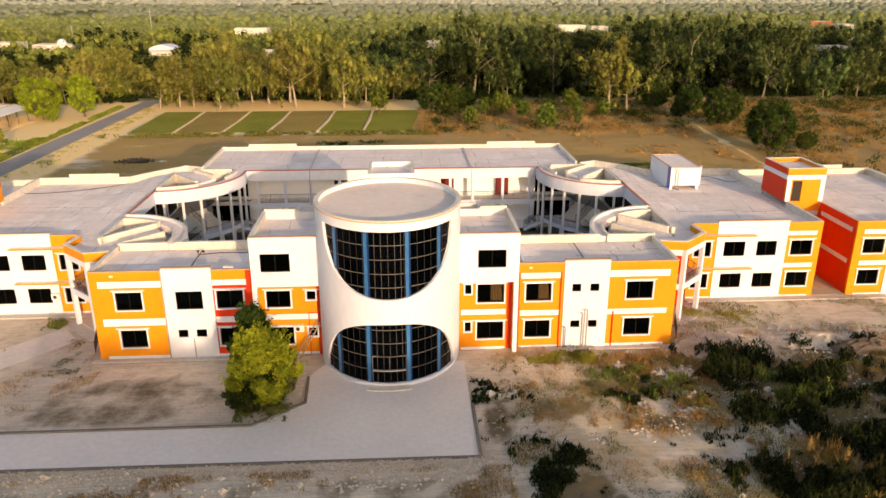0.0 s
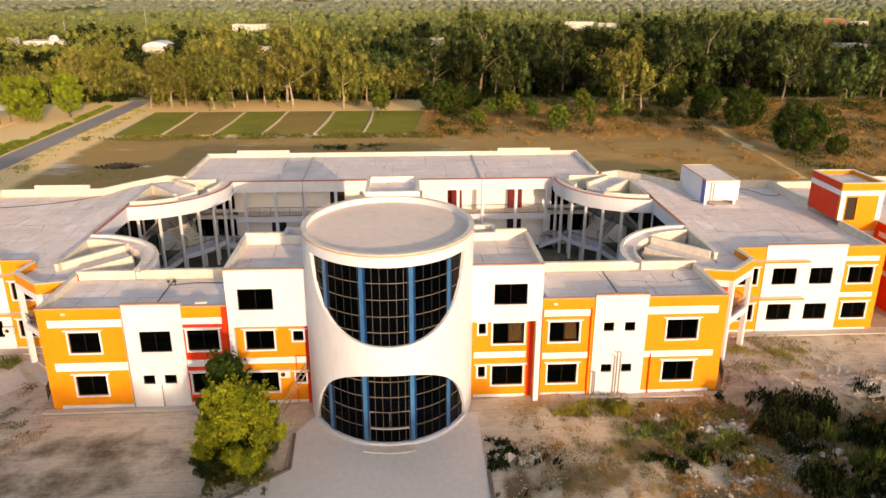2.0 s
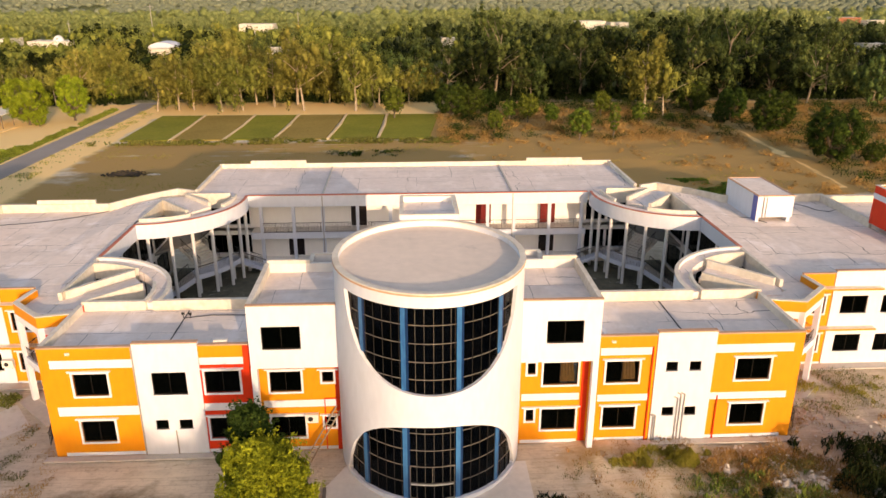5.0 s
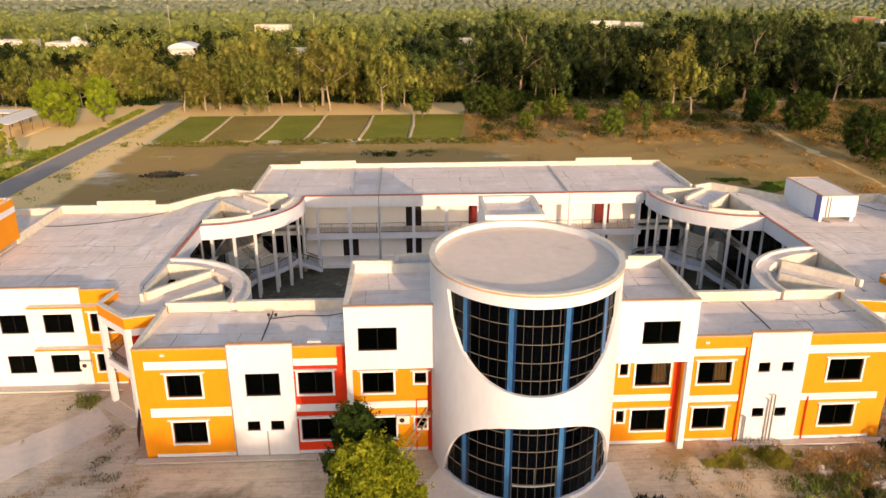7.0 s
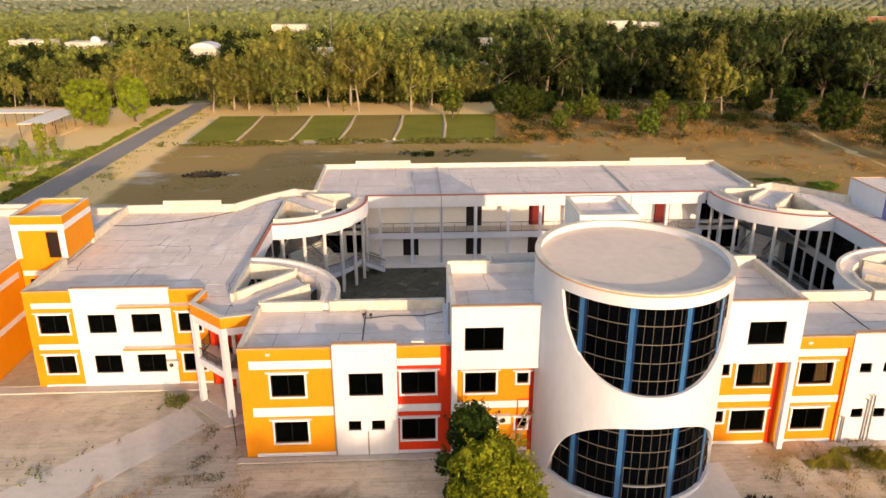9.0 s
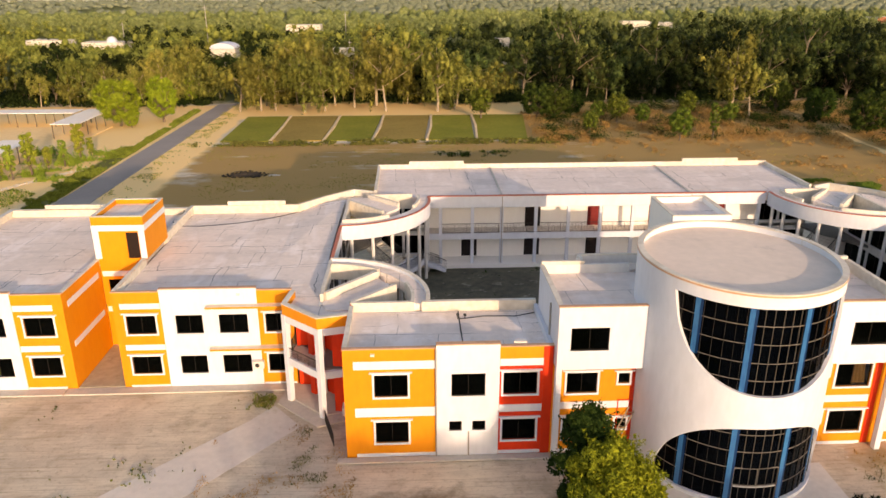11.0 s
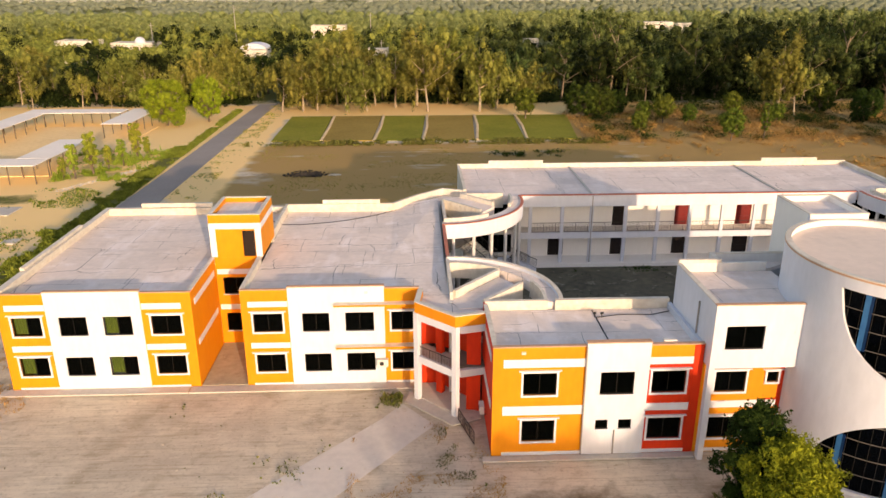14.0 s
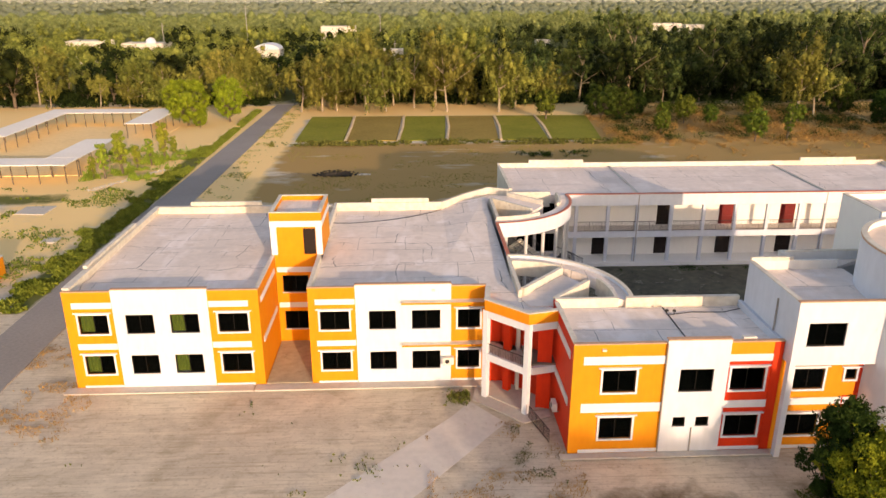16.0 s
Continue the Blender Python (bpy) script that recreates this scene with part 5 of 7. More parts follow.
def roof_tank():
    t = thing("water_tank", (34.4, 28.4, Z_ROOF), "large white rectangular concrete water tank on the roof", "water tank")
    x0, x1, y0, y1 = 32.6, 36.2, 24.8, 32.0
    bm = bmesh.new()
    for a in ((x0, x0 + 0.3), (x1 - 0.5, x1 - 0.2)):
        box(bm, a[0], a[1], y0, y1, Z_ROOF, 7.9)
    part("support", bm, M_WHITE, t)
    bm = bmesh.new()
    box(bm, x0, x1, y0, y1, 7.9, 10.0)
    bmesh.ops.bevel(bm, geom=bm.edges[:], offset=0.03, segments=1)
    part("tank_body", bm, M_WHITE, t, "white rendered tank body")
    bm = bmesh.new()
    box(bm, x0 + 0.12, x1 - 0.12, y0 + 0.12, y1 - 0.12, 10.002, 10.03)
    part("lid", bm, M_ROOF, t, "dusty tan tank top")
    bm = bmesh.new()
    for q in ((x0 - 0.03, x0 + 0.11, y0 - 0.03, y1 + 0.03), (x1 - 0.11, x1 + 0.03, y0 - 0.03, y1 + 0.03), (x0 + 0.11, x1 - 0.11, y0 - 0.03, y0 + 0.11), (x0 + 0.11, x1 - 0.11, y1 - 0.11, y1 + 0.03)):
        box(bm, *q, 10.004, 10.1)
    part("rim", bm, M_EDGE, t, "thin terracotta rim")
    bm = bmesh.new()
    bar(bm, (x0 + 0.6, y0 - 0.06, 7.9), (x0 + 0.6, y0 - 0.06, 9.9), 0.05)
    bar(bm, (x0 + 0.9, y0 - 0.06, 7.9), (x0 + 0.9, y0 - 0.06, 9.9), 0.04)
    part("pipe", bm, M_PIPE, t, "thin grey water pipe")
    bm = bmesh.new()
    box(bm, x0 - 0.012, x0 - 0.002, y0 + 0.02, y0 + 1.0, 7.5, 9.98)
    part("stripe", bm, M_VIOLET, t, "faded violet-blue painted stripe")


for side in (-1, 1):
    front_wing(side)
    centre_block(side)
    side_wing(side)
    end_wing(side)
    porch(side)
    corner_stair(side, True)
    corner_stair(side, False)
drum()
roof_room("drum_stair_room", -1.9, 2.3, 7.2, 12.2, 8.0, 14.1, (M_WHITE, M_CORR, M_CORR), "plain white stair room behind the drum")
rear_wing()
roof_tank()

# ---- ground ----
def axis(lo, hi, dense0, dense1, step):
    v = list(np.arange(dense0, dense1 + step / 2, step))
    d, x = step, dense0
    while x > lo:
        d *= 1.25
        x -= d
        v.insert(0, max(x, lo))
    d, x = step, v[-1]
    while x < hi:
        d *= 1.25
        x += d
        v.append(min(x, hi))
    return np.array(v)


def sm(a, b, x):
    t = np.clip((x - a) / (b - a), 0, 1)
    return t * t * (3 - 2 * t)


def rect(x, y, x0, x1, y0, y1, soft):
    return sm(x0 - soft, x0 + soft, x) * (1 - sm(x1 - soft, x1 + soft, x)) * sm(y0 - soft, y0 + soft, y) * (1 - sm(y1 - soft, y1 + soft, y))


def vnoise(x, y, scale, seed):
    """Smooth value noise between 0 and 1."""
    q = np.random.default_rng(seed).random((64, 64))
    u, v = np.asarray(x) / scale + 300.0, np.asarray(y) / scale + 300.0
    i, j = np.floor(u).astype(int), np.floor(v).astype(int)
    f, h = u - i, v - j
    f, h = f * f * (3 - 2 * f), h * h * (3 - 2 * h)
    a, b, c, d = q[i % 64, j % 64], q[(i + 1) % 64, j % 64], q[i % 64, (j + 1) % 64], q[(i + 1) % 64, (j + 1) % 64]
    return (a * (1 - f) + b * f) * (1 - h) + (c * (1 - f) + d * f) * h


def fractal(x, y, scale, seed):
    return 0.5 * vnoise(x, y, scale, seed) + 0.3 * vnoise(x, y, scale / 2.7, seed + 1) + 0.2 * vnoise(x, y, scale / 7, seed + 2)


def ground():
    xs, ys = axis(-4200, 4200, -125, 125, 0.9), axis(-1500, 4500, -36, 155, 0.9)
    gx, gy = np.meshgrid(xs, ys)
    wob = np.zeros_like(gx)
    for k, (fx, fy, ph) in enumerate(((0.13, 0.07, 0.3), (0.05, 0.16, 1.9), (0.31, 0.23, 4.0), (0.47, 0.6, 2.2))):
        wob += np.sin(gx * fx + ph + 1.7 * np.sin(gy * fy)) * np.cos(gy * fy * 1.3 - ph) / (1 + 0.6 * k)
    inside = rect(gx, gy, -62, 62, -2, 49, 1.5)
    scrub = np.clip(rect(gx, gy, 8, 140, -60, 6, 3) + rect(gx, gy, 28, 300, 52, 145, 6), 0, 1)
    near = rect(gx, gy, -130, 150, -60, 165, 10)
    gz = -0.06 + (0.05 * wob * near + 0.16 * wob * scrub) * (1 - inside) * (1 - rect(gx, gy, -100, 7, -17, 3, 2)) * (1 - rect(gx, gy, -74, -62, -60, 165, 2))
    rough = rect(gx, gy, 9, 75, -36, 5, 2.0)
    lumps = 0.55 * (fractal(gx, gy, 5.0, 201) - 0.45) + 0.5 * np.maximum(0, fractal(gx, gy, 2.2, 205) - 0.5)
    gz = np.minimum(gz, 0.35) + rough * lumps
    verts = np.stack([gx, gy, gz], -1).reshape(-1, 3)
    ny, nx = gx.shape
    i = np.arange(ny - 1)[:, None] * nx + np.arange(nx - 1)[None, :]
    faces = np.stack([i, i + 1, i + nx + 1, i + nx], -1).reshape(-1, 4)
    me = bpy.data.meshes.new("ground")
    me.from_pydata(verts.tolist(), [], faces.tolist())
    green = rect(gx, gy, -74.6, -71.3, 24, 98, 0.8) + 0.7 * rect(gx, gy, -110, -84, 61, 67, 2) + 0.45 * rect(gx, gy, -88, -76, 74, 96, 3) + 0.8 * sm(140, 165, gy) + 0.25 * scrub * (wob > 0.9)
    # the bare field behind, streaked along its length
    streak = 0.6 * fractal(gx * 0.16 + 0.02 * gy, gy, 2.6, 241) + 0.4 * fractal(gx * 0.4, gy, 5.0, 245)
    tilled = rect(gx + 4 * wob, gy + 0.6 * wob, -62, 62, 51, 103, 4) * (0.86 + 1.7 * (streak - 0.5))
    dry = 1.3 * rect(gx, gy, 20, 300, 60, 150, 6) + 1.3 * rect(gx, gy, 2.5, 24, 101, 142, 1.5) + tilled + 0.44 * rect(gx, gy, 8, 140, -60, 2, 3) + 0.6 * rect(gx, gy, -120, 30, 132, 150, 4)
    pale = 1.3 * rect(gx, gy, -160, -62, 66, 150, 4) + 0.75 * rect(gx, gy, -92, -74, 30, 68, 4) + 1.2 * rect(gx, gy, -64, 12, 131, 157, 2) + 0.8 * rect(gx, gy, -66, -58, 50, 150, 3) + 0.2 * rect(gx, gy, 26, 140, -10, 8, 3) * (wob > -0.3)
    patch = fractal(gx, gy, 4.0, 211)
    # foot tracks worn through the scrub
    for line in ([(65.5, 64), (67.5, 89), (69.3, 118), (69.7, 127), (74, 147)], [(4, 149), (46, 147.5), (100, 148), (160, 146)]):
        for (ax, ay), (bx, by) in zip(line, line[1:]):
            f = np.clip(((gx - ax) * (bx - ax) + (gy - ay) * (by - ay)) / ((bx - ax) ** 2 + (by - ay) ** 2), 0, 1)
            pale = pale + 0.62 * sm(1.35, 0.3, np.hypot(gx - ax - f * (bx - ax), gy - ay - f * (by - ay)) + 0.5 * wob)
    # darker ground among the weeds and scrub, and under the woods
    dug = np.zeros_like(gx)
    for cx, cy, rx, ry in ((26.5, -18.6, 2.6, 3.0), (34, -12, 5.0, 4.0), (36.5, -6, 4.0, 4.5), (30, -6.5, 4.6, 4.2), (12, -19.6, 2.8, 2.4), (19.4, -22, 3.4, 1.6), (18, -7.2, 4.5, 1.3), (8, -11, 1.4, 3.6), (38.5, -1.2, 3.6, 1.6), (12.5, -10, 3.0, 1.6), (20, -11.8, 2.4, 0.9)):
        dug = np.maximum(dug, sm(1.5, 0.5, np.hypot((gx - cx) / rx, (gy - cy) / ry)))
    dug = np.maximum(dug, 0.75 * rect(gx, gy, -26, 9, -22, -17.2, 1) * sm(0.5, 0.4, patch))
    yard = (0.45 * rect(gx, gy, -62, -7, -10.8, 9, 1.5) + rect(gx, gy, -28, -8, -10.8, -3.0, 1.0)) * sm(0.58, 0.36, fractal(gx, gy, 6.0, 231)) + 0.7 * rect(gx + 0.5 * wob, gy + 0.15 * wob, -26, -9, -10.0, -3.0, 0.7)
    soil = np.clip(0.22 * rect(gx, gy, -60, -33, 3.6, 6.8, 1.0) + 0.75 * dug + 0.27 * yard + rect(gx, gy, -60, 62, 51, 100, 4) * (0.12 + 0.45 * sm(0.55, 0.66, fractal(gx * 0.3, gy, 3.2, 251))) + 0.35 * rough * sm(0.46, 0.36, patch) + 0.32 * rect(gx, gy, 24, 200, 100, 146, 4) + 0.36 * rect(gx, gy, 70, 200, 60, 104, 4) + 0.6 * rect(gx, gy, 10, 260, 143, 400, 3) + 0.5 * rect(gx, gy, -200, 10, 158, 400, 3), 0, 1)
    col = np.clip(np.stack([green, dry, pale, soil], -1), 0, 1).reshape(-1, 4)
    at = me.color_attributes.new("cover", "FLOAT_COLOR", "POINT")
    at.data.foreach_set("color", col.astype(np.float32).ravel())
    m = surface("earth", (0.66, 0.585, 0.47), (0.53, 0.465, 0.37), 0.95, 0.05, 0.8, 0.35, stain=(0.33, 0.275, 0.18), stain_at=0.57, spec=0.1)
    n, l, p = m.node_tree.nodes, m.node_tree.links, m.node_tree.nodes["Principled BSDF"]
    out = p.inputs["Base Color"].links[0].from_socket
    ca, sep = n.new("ShaderNodeVertexColor"), n.new("ShaderNodeSeparateColor")
    ca.layer_name = "cover"
    l.new(ca.outputs["Color"], sep.inputs["Color"])
    tc = n.new("ShaderNodeTexCoord")
    # long faint wheel marks running two ways, and fine grit
    for scl, rot, lo, hi, top, c in (((0.22, 0.3, 1.0), 0.4, 0.50, 0.68, 0.55, (0.76, 0.68, 0.55, 1)), ((0.35, 0.5, 1.0), 0.2, 0.54, 0.70, 0.5, (0.34, 0.275, 0.18, 1)), ((0.07, 1.1, 1.0), 0.10, 0.54, 0.66, 0.3, (0.80, 0.71, 0.56, 1)), ((0.09, 0.9, 1.0), -0.75, 0.56, 0.66, 0.3, (0.78, 0.69, 0.54, 1)), ((0.25, 5.0, 1.0), 0.05, 0.53, 0.66, 0.5, (0.40, 0.33, 0.235, 1)), ((0.4, 6.0, 1.0), -0.7, 0.56, 0.68, 0.4, (0.78, 0.70, 0.57, 1)), ((1.3, 1.6, 1.0), 0.0, 0.55, 0.72, 0.4, (0.34, 0.28, 0.19, 1)), ((4.5, 4.5, 1.0), 0.0, 0.55, 0.7, 0.35, (0.28, 0.22, 0.15, 1))):
        mp, wv = n.new("ShaderNodeMapping"), n.new("ShaderNodeTexNoise")
        mp.inputs["Scale"].default_value, mp.inputs["Rotation"].default_value = scl, (0, 0, rot)
        wv.inputs["Scale"].default_value, wv.inputs["Detail"].default_value, wv.inputs["Distortion"].default_value = 1.0, 8, 0.6
        l.new(tc.outputs["Object"], mp.inputs["Vector"])
        l.new(mp.outputs[0], wv.inputs["Vector"])
        wr, wm = n.new("ShaderNodeMapRange"), n.new("ShaderNodeMix")
        wr.inputs["From Min"].default_value, wr.inputs["From Max"].default_value, wr.inputs["To Max"].default_value = lo, hi, top
        wm.data_type = "RGBA"
        wm.inputs["B"].default_value = c
        l.new(wv.outputs["Fac"], wr.inputs["Value"])
        l.new(wr.outputs[0], wm.inputs["Factor"])
        l.new(out, wm.inputs["A"])
        out = wm.outputs["Result"]
    for ch, c, sc in (("Alpha", (0.17, 0.13, 0.08), 0.5), ("Green", (0.43, 0.275, 0.105), 0.16), ("Blue", (0.95, 0.665, 0.31), 0.12), ("Red", (0.14, 0.15, 0.045), 0.25)):
        nz = n.new("ShaderNodeTexNoise")
        nz.inputs["Scale"].default_value, nz.inputs["Detail"].default_value, nz.inputs["Roughness"].default_value = sc, 9, 0.65
        l.new(tc.outputs["Object"], nz.inputs["Vector"])
        ad = n.new("ShaderNodeMath")
        ad.operation = "ADD"
        l.new(nz.outputs["Fac"], ad.inputs[0])
        l.new(ca.outputs["Alpha"] if ch == "Alpha" else sep.outputs[ch], ad.inputs[1])
        mr = n.new("ShaderNodeMapRange")
        mr.inputs["From Min"].default_value, mr.inputs["From Max"].default_value = 0.85, 1.2
        l.new(ad.outputs[0], mr.inputs["Value"])
        mx = n.new("ShaderNodeMix")
        mx.data_type = "RGBA"
        mx.inputs["B"].default_value = rgb(c)
        l.new(mr.outputs[0], mx.inputs["Factor"])
        l.new(out, mx.inputs["A"])
        out = mx.outputs["Result"]
    l.new(out, p.inputs["Base Color"])
    me.materials.append(m)
    me.polygons.foreach_set("use_smooth", [True] * len(me.polygons))
    tagged(new("ground", me), "bare tan earth with dry grass and green patches", "ground", "", "structure")


ground()


def slab(name, pts, z0, z1, mat, label, category, kind="structure"):
    bm = bmesh.new()
    prism(bm, pts, z0, z1)
    return solo(name, bm, mat, label, category, "", kind)


slab("road", [(-71.2, -60), (-66.2, -60), (-66.0, 60), (-64.6, 152), (-69.2, 152), (-71.0, 60)], -0.3, 0.04, M_ASPH, "straight narrow asphalt road", "road")
slab("driveway", [(-66.1, -15.0), (6.0, -15.45), (6.1, -2.0), (-5.6, -2.0), (-6.8, -4.2), (-6.6, -8.1), (-10.1, -11.1), (-66.1, -11.0)], -0.3, 0.05, M_PAVE, "pale grey concrete driveway and forecourt", "driveway")
slab("side_path", [(-30.6, 6.8), (-28.3, 3.9), (-34.9, -4.0), (-40.2, -10.9), (-47.0, -10.9), (-40.0, -3.5), (-32.1, 4.8)], -0.3, -0.05, M_PATH, "pale dusty concrete path leading to the porch", "path")
slab("courtyard_ground", [(-26.8, 7.0), (27.0, 7.0), (27.0, 34.2), (-26.8, 34.2)], -0.3, 0.02, M_YARD, "dark courtyard earth", "courtyard")
slab("track", [(-73, 24.2), (-130, 24.2), (-130, 27.6), (-73, 27.6)], -0.3, 0.03, M_PAVE, "pale side track meeting the road", "path")
for nm, pts in (("kerb", [(-66.0, -10.95), (-10.1, -11.0), (-6.55, -8.05), (-6.75, -4.2)]), ("kerb", [(6.1, -15.4), (6.2, -9.0)])):
    bm = bmesh.new()
    strip_wall(bm, pts, 0.11, -0.2, 0.17)
    solo(nm, bm, M_KERB, "low dark brick kerb along the driveway", "kerb", "", "structure")
bm = bmesh.new()
strip_wall(bm, [(-66.0, -15.1), (6.1, -15.55)], 0.1, -0.3, 0.07)
solo("kerb", bm, M_KERB, "rough broken edge of the driveway", "kerb", "", "structure")
slab("yard_planting_bed", [(-8.4, -8.3), (-6.95, -8.1), (-7.0, -2.0), (-7.8, -2.0)], -0.2, 0.03, M_GRAVEL, "bare tan strip of ground beside the forecourt", "path")
# fields
edges = [(-58.0, -58.2), (-47.8, -48.0), (-37.4, -36.5), (-27.7, -26.4), (-17.0, -15.3), (-7.0, -5.8), (3.6, 6.8)]
for k, ((a0, a1), (b0, b1)) in enumerate(zip(edges, edges[1:])):
    slab("crop_plot", [(a0 + 0.4, 104.0), (b0 - 0.4, 104.0), (b1 - 0.4, 132.3), (a1 + 0.4, 132.3)], -0.2, 0.12, M_CROPB if k in (1, 3) else M_CROP, "plot of low green crop" if k not in (1, 3) else "plot of brownish ripening crop", "crop field", "thing")
for a0, a1 in edges[1:-1]:
    bm = bmesh.new()
    strip_wall(bm, [(a0, 103.6), (a0 * 0.4 + a1 * 0.6 + 0.3, 118), (a1, 132.6)], 0.24, -0.2, 0.3)
    solo("field_bund", bm, M_BUND, "pale earth bund between crop plots", "bund", "field bunds", "structure")


# ---- leaves, trees and grass ----
RNG = np.random.default_rng(7)


def leaf_arrays(cent, size, jitter=0.55, up=0.0, slim=1.0):
    """Small leaf sprays: each faces roughly outwards from its clump (columns 3 to 5), or any way."""
    n = len(cent)
    a = RNG.normal(size=(n, 3))
    if cent.shape[1] > 3:
        a = a * jitter + cent[:, 3:6]
    else:
        a[:, 2] *= 0.5
    cent = cent[:, :3]
    a /= np.linalg.norm(a, axis=1)[:, None]
    b = RNG.normal(size=(n, 3))
    b[:, 2] += up
    b -= (b * a).sum(1)[:, None] * a
    b /= np.linalg.norm(b, axis=1)[:, None]
    c = np.cross(a, b)
    s = (np.asarray(size) * RNG.uniform(0.6, 1.35, n))[:, None]
    w = s * RNG.uniform(0.45, 0.85, (n, 1)) * slim
    v = np.stack([cent - b * s * 0.5 - c * w * 0.16, cent - b * s * 0.1 + c * w * 0.5, cent + b * s * 0.55, cent + b * s * 0.05 - c * w * 0.5], 1)
    return v.reshape(-1, 3)


def poly_mesh(name, verts, quads, tris, mat):
    """A mesh from arrays of quads and triangles; the triangles are shaded smooth."""
    me = bpy.data.meshes.new(name)
    nq, nt = len(quads), len(tris)
    me.vertices.add(len(verts))
    me.vertices.foreach_set("co", np.ascontiguousarray(verts, np.float32).ravel())
    loops = np.concatenate([np.asarray(quads, np.int32).ravel(), np.asarray(tris, np.int32).ravel()])
    me.loops.add(len(loops))
    me.loops.foreach_set("vertex_index", loops.astype(np.int32))
    me.polygons.add(nq + nt)
    me.polygons.foreach_set("loop_start", np.concatenate([np.arange(nq) * 4, nq * 4 + np.arange(nt) * 3]).astype(np.int32))
    me.update()
    me.polygons.foreach_set("use_smooth", np.concatenate([np.zeros(nq, bool), np.ones(nt, bool)]))
    me.materials.append(mat)
    return me


def quads_mesh(name, verts, mat):
    return poly_mesh(name, verts, np.arange(len(verts)).reshape(-1, 4), np.zeros((0, 3), int), mat)


def clump_points(centre, rad, n, fill=0.2):
    d = RNG.normal(size=(n, 3))
    d /= np.linalg.norm(d, axis=1)[:, None]
    r = np.where(RNG.random(n) < fill, RNG.random(n) ** 0.5, RNG.uniform(0.8, 1.08, n))
    return np.concatenate([np.asarray(centre) + d * r[:, None] * np.asarray(rad), d], 1)


bm = bmesh.new()
bmesh.ops.create_icosphere(bm, subdivisions=1, radius=1.0)
ICO_V = np.array([v.co[:] for v in bm.verts])
ICO_F = np.array([[v.index for v in f.verts] for f in bm.faces])
bm.free()


def canopy(name, clumps, per, size, mat, jitter=0.7, up=0.0, slim=0.8, core=(0.3, 0.75), reach=0.8):
    """Dense leaf masses: each clump (x, y, z, r, rz) has a ragged inner mass and leaf sprays round it."""
    cl = np.asarray(clumps, float)
    n, k = len(cl), len(ICO_V)
    rad = cl[:, [3, 3, 4]]
    inner = ICO_V[None] * rad[:, None] * RNG.uniform(*core, (n, k, 1)) + cl[:, None, :3]
    tris = (ICO_F[None] + (np.arange(n) * k)[:, None, None]).reshape(-1, 3)
    d = RNG.normal(size=(n, per, 3))
    d /= np.linalg.norm(d, axis=2)[..., None]
    p = cl[:, None, :3] + d * rad[:, None] * (0.5 + reach * RNG.random((n, per, 1)))
    lv = leaf_arrays(np.concatenate([p, d], 2).reshape(-1, 6), np.repeat(np.broadcast_to(size, n), per), jitter, up, slim)
    quads = n * k + np.arange(len(lv)).reshape(-1, 4)
    return poly_mesh(name, np.concatenate([inner.reshape(-1, 3), lv]), quads, tris, mat)


def tree_shape(kind, h, spread):
    """Limbs and leaf clumps of one tree at the origin."""
    U = RNG.uniform
    limbs, cl = [], []
    if kind == "euc":
        lean = U(-0.1, 0.1, 2) * h
        fork, top = np.array([lean[0] * 0.4, lean[1] * 0.4, h * U(0.22, 0.32)]), np.array([lean[0], lean[1], h * 0.86])
        limbs += [((0, 0, -0.2), tuple(fork), 0.018 * h + 0.05, 0.013 * h), (tuple(fork), tuple(top), 0.013 * h, 0.03)]
        for k in range(RNG.integers(8, 11)):
            a, f = k * 2.4 + U(-0.6, 0.6), U(-0.1, 0.6)
            base = fork + (top - fork) * f
            r = spread * U(0.35, 1.05) * (1.0 - 0.4 * max(f, 0))
            tip = base + np.array([math.cos(a) * r, math.sin(a) * r, h * U(0.05, 0.34)])
            limbs.append((tuple(base), tuple(tip), 0.008 * h, 0.03))
            for g_ in (0.5, 0.75, 0.92, 1.05, 1.12):
                c = base + (tip - base) * g_ + RNG.normal(size=3) * spread * 0.15
                q = spread * U(0.10, 0.24)
                cl.append((*c, q, q * U(1.0, 1.7)))
            for g_ in (0.6, 1.0):
                q = spread * U(0.08, 0.15)
                cl.append((*(base + (tip - base) * g_ - np.array([0, 0, h * U(0.08, 0.24)])), q, q * 2.2))
        for f in (0.55, 0.68, 0.8, 0.9, 0.98, 1.06):
            c = top * f + RNG.normal(size=3) * spread * 0.14
            q = spread * U(0.13, 0.26)
            cl.append((*c, q, q * 1.2))
    else:
        th = h * {"round": 0.2, "low": 0.1}[kind]
        limbs.append(((0, 0, -0.2), (0.1, 0.05, th), 0.03 * h, 0.024 * h))
        nb = 26 if kind == "round" else 84
        for k in range(nb):
            a, f = k * 2.4 + U(-0.3, 0.3), (k + 0.5) / nb
            rr = spread * (0.72 if kind == "round" else 0.82) * math.sin(math.pi * (0.12 + 0.76 * f)) ** 0.7 * U(0.8, 1.1)
            c = np.array([math.cos(a) * rr, math.sin(a) * rr, th + (h - th) * (0.06 + 0.84 * f) + U(-0.04, 0.04) * h])
            q = spread * (U(0.2, 0.34) if kind == "round" else U(0.12, 0.22))
            cl.append((*c, q, q * 0.9))
            if k % 2:
                limbs.append(((0.1, 0.05, th * 0.9), tuple(c), 0.012 * h, 0.02))
        cl.append((0, 0, th + (h - th) * 0.5, spread * 0.72, (h - th) * 0.42))
    return limbs, cl


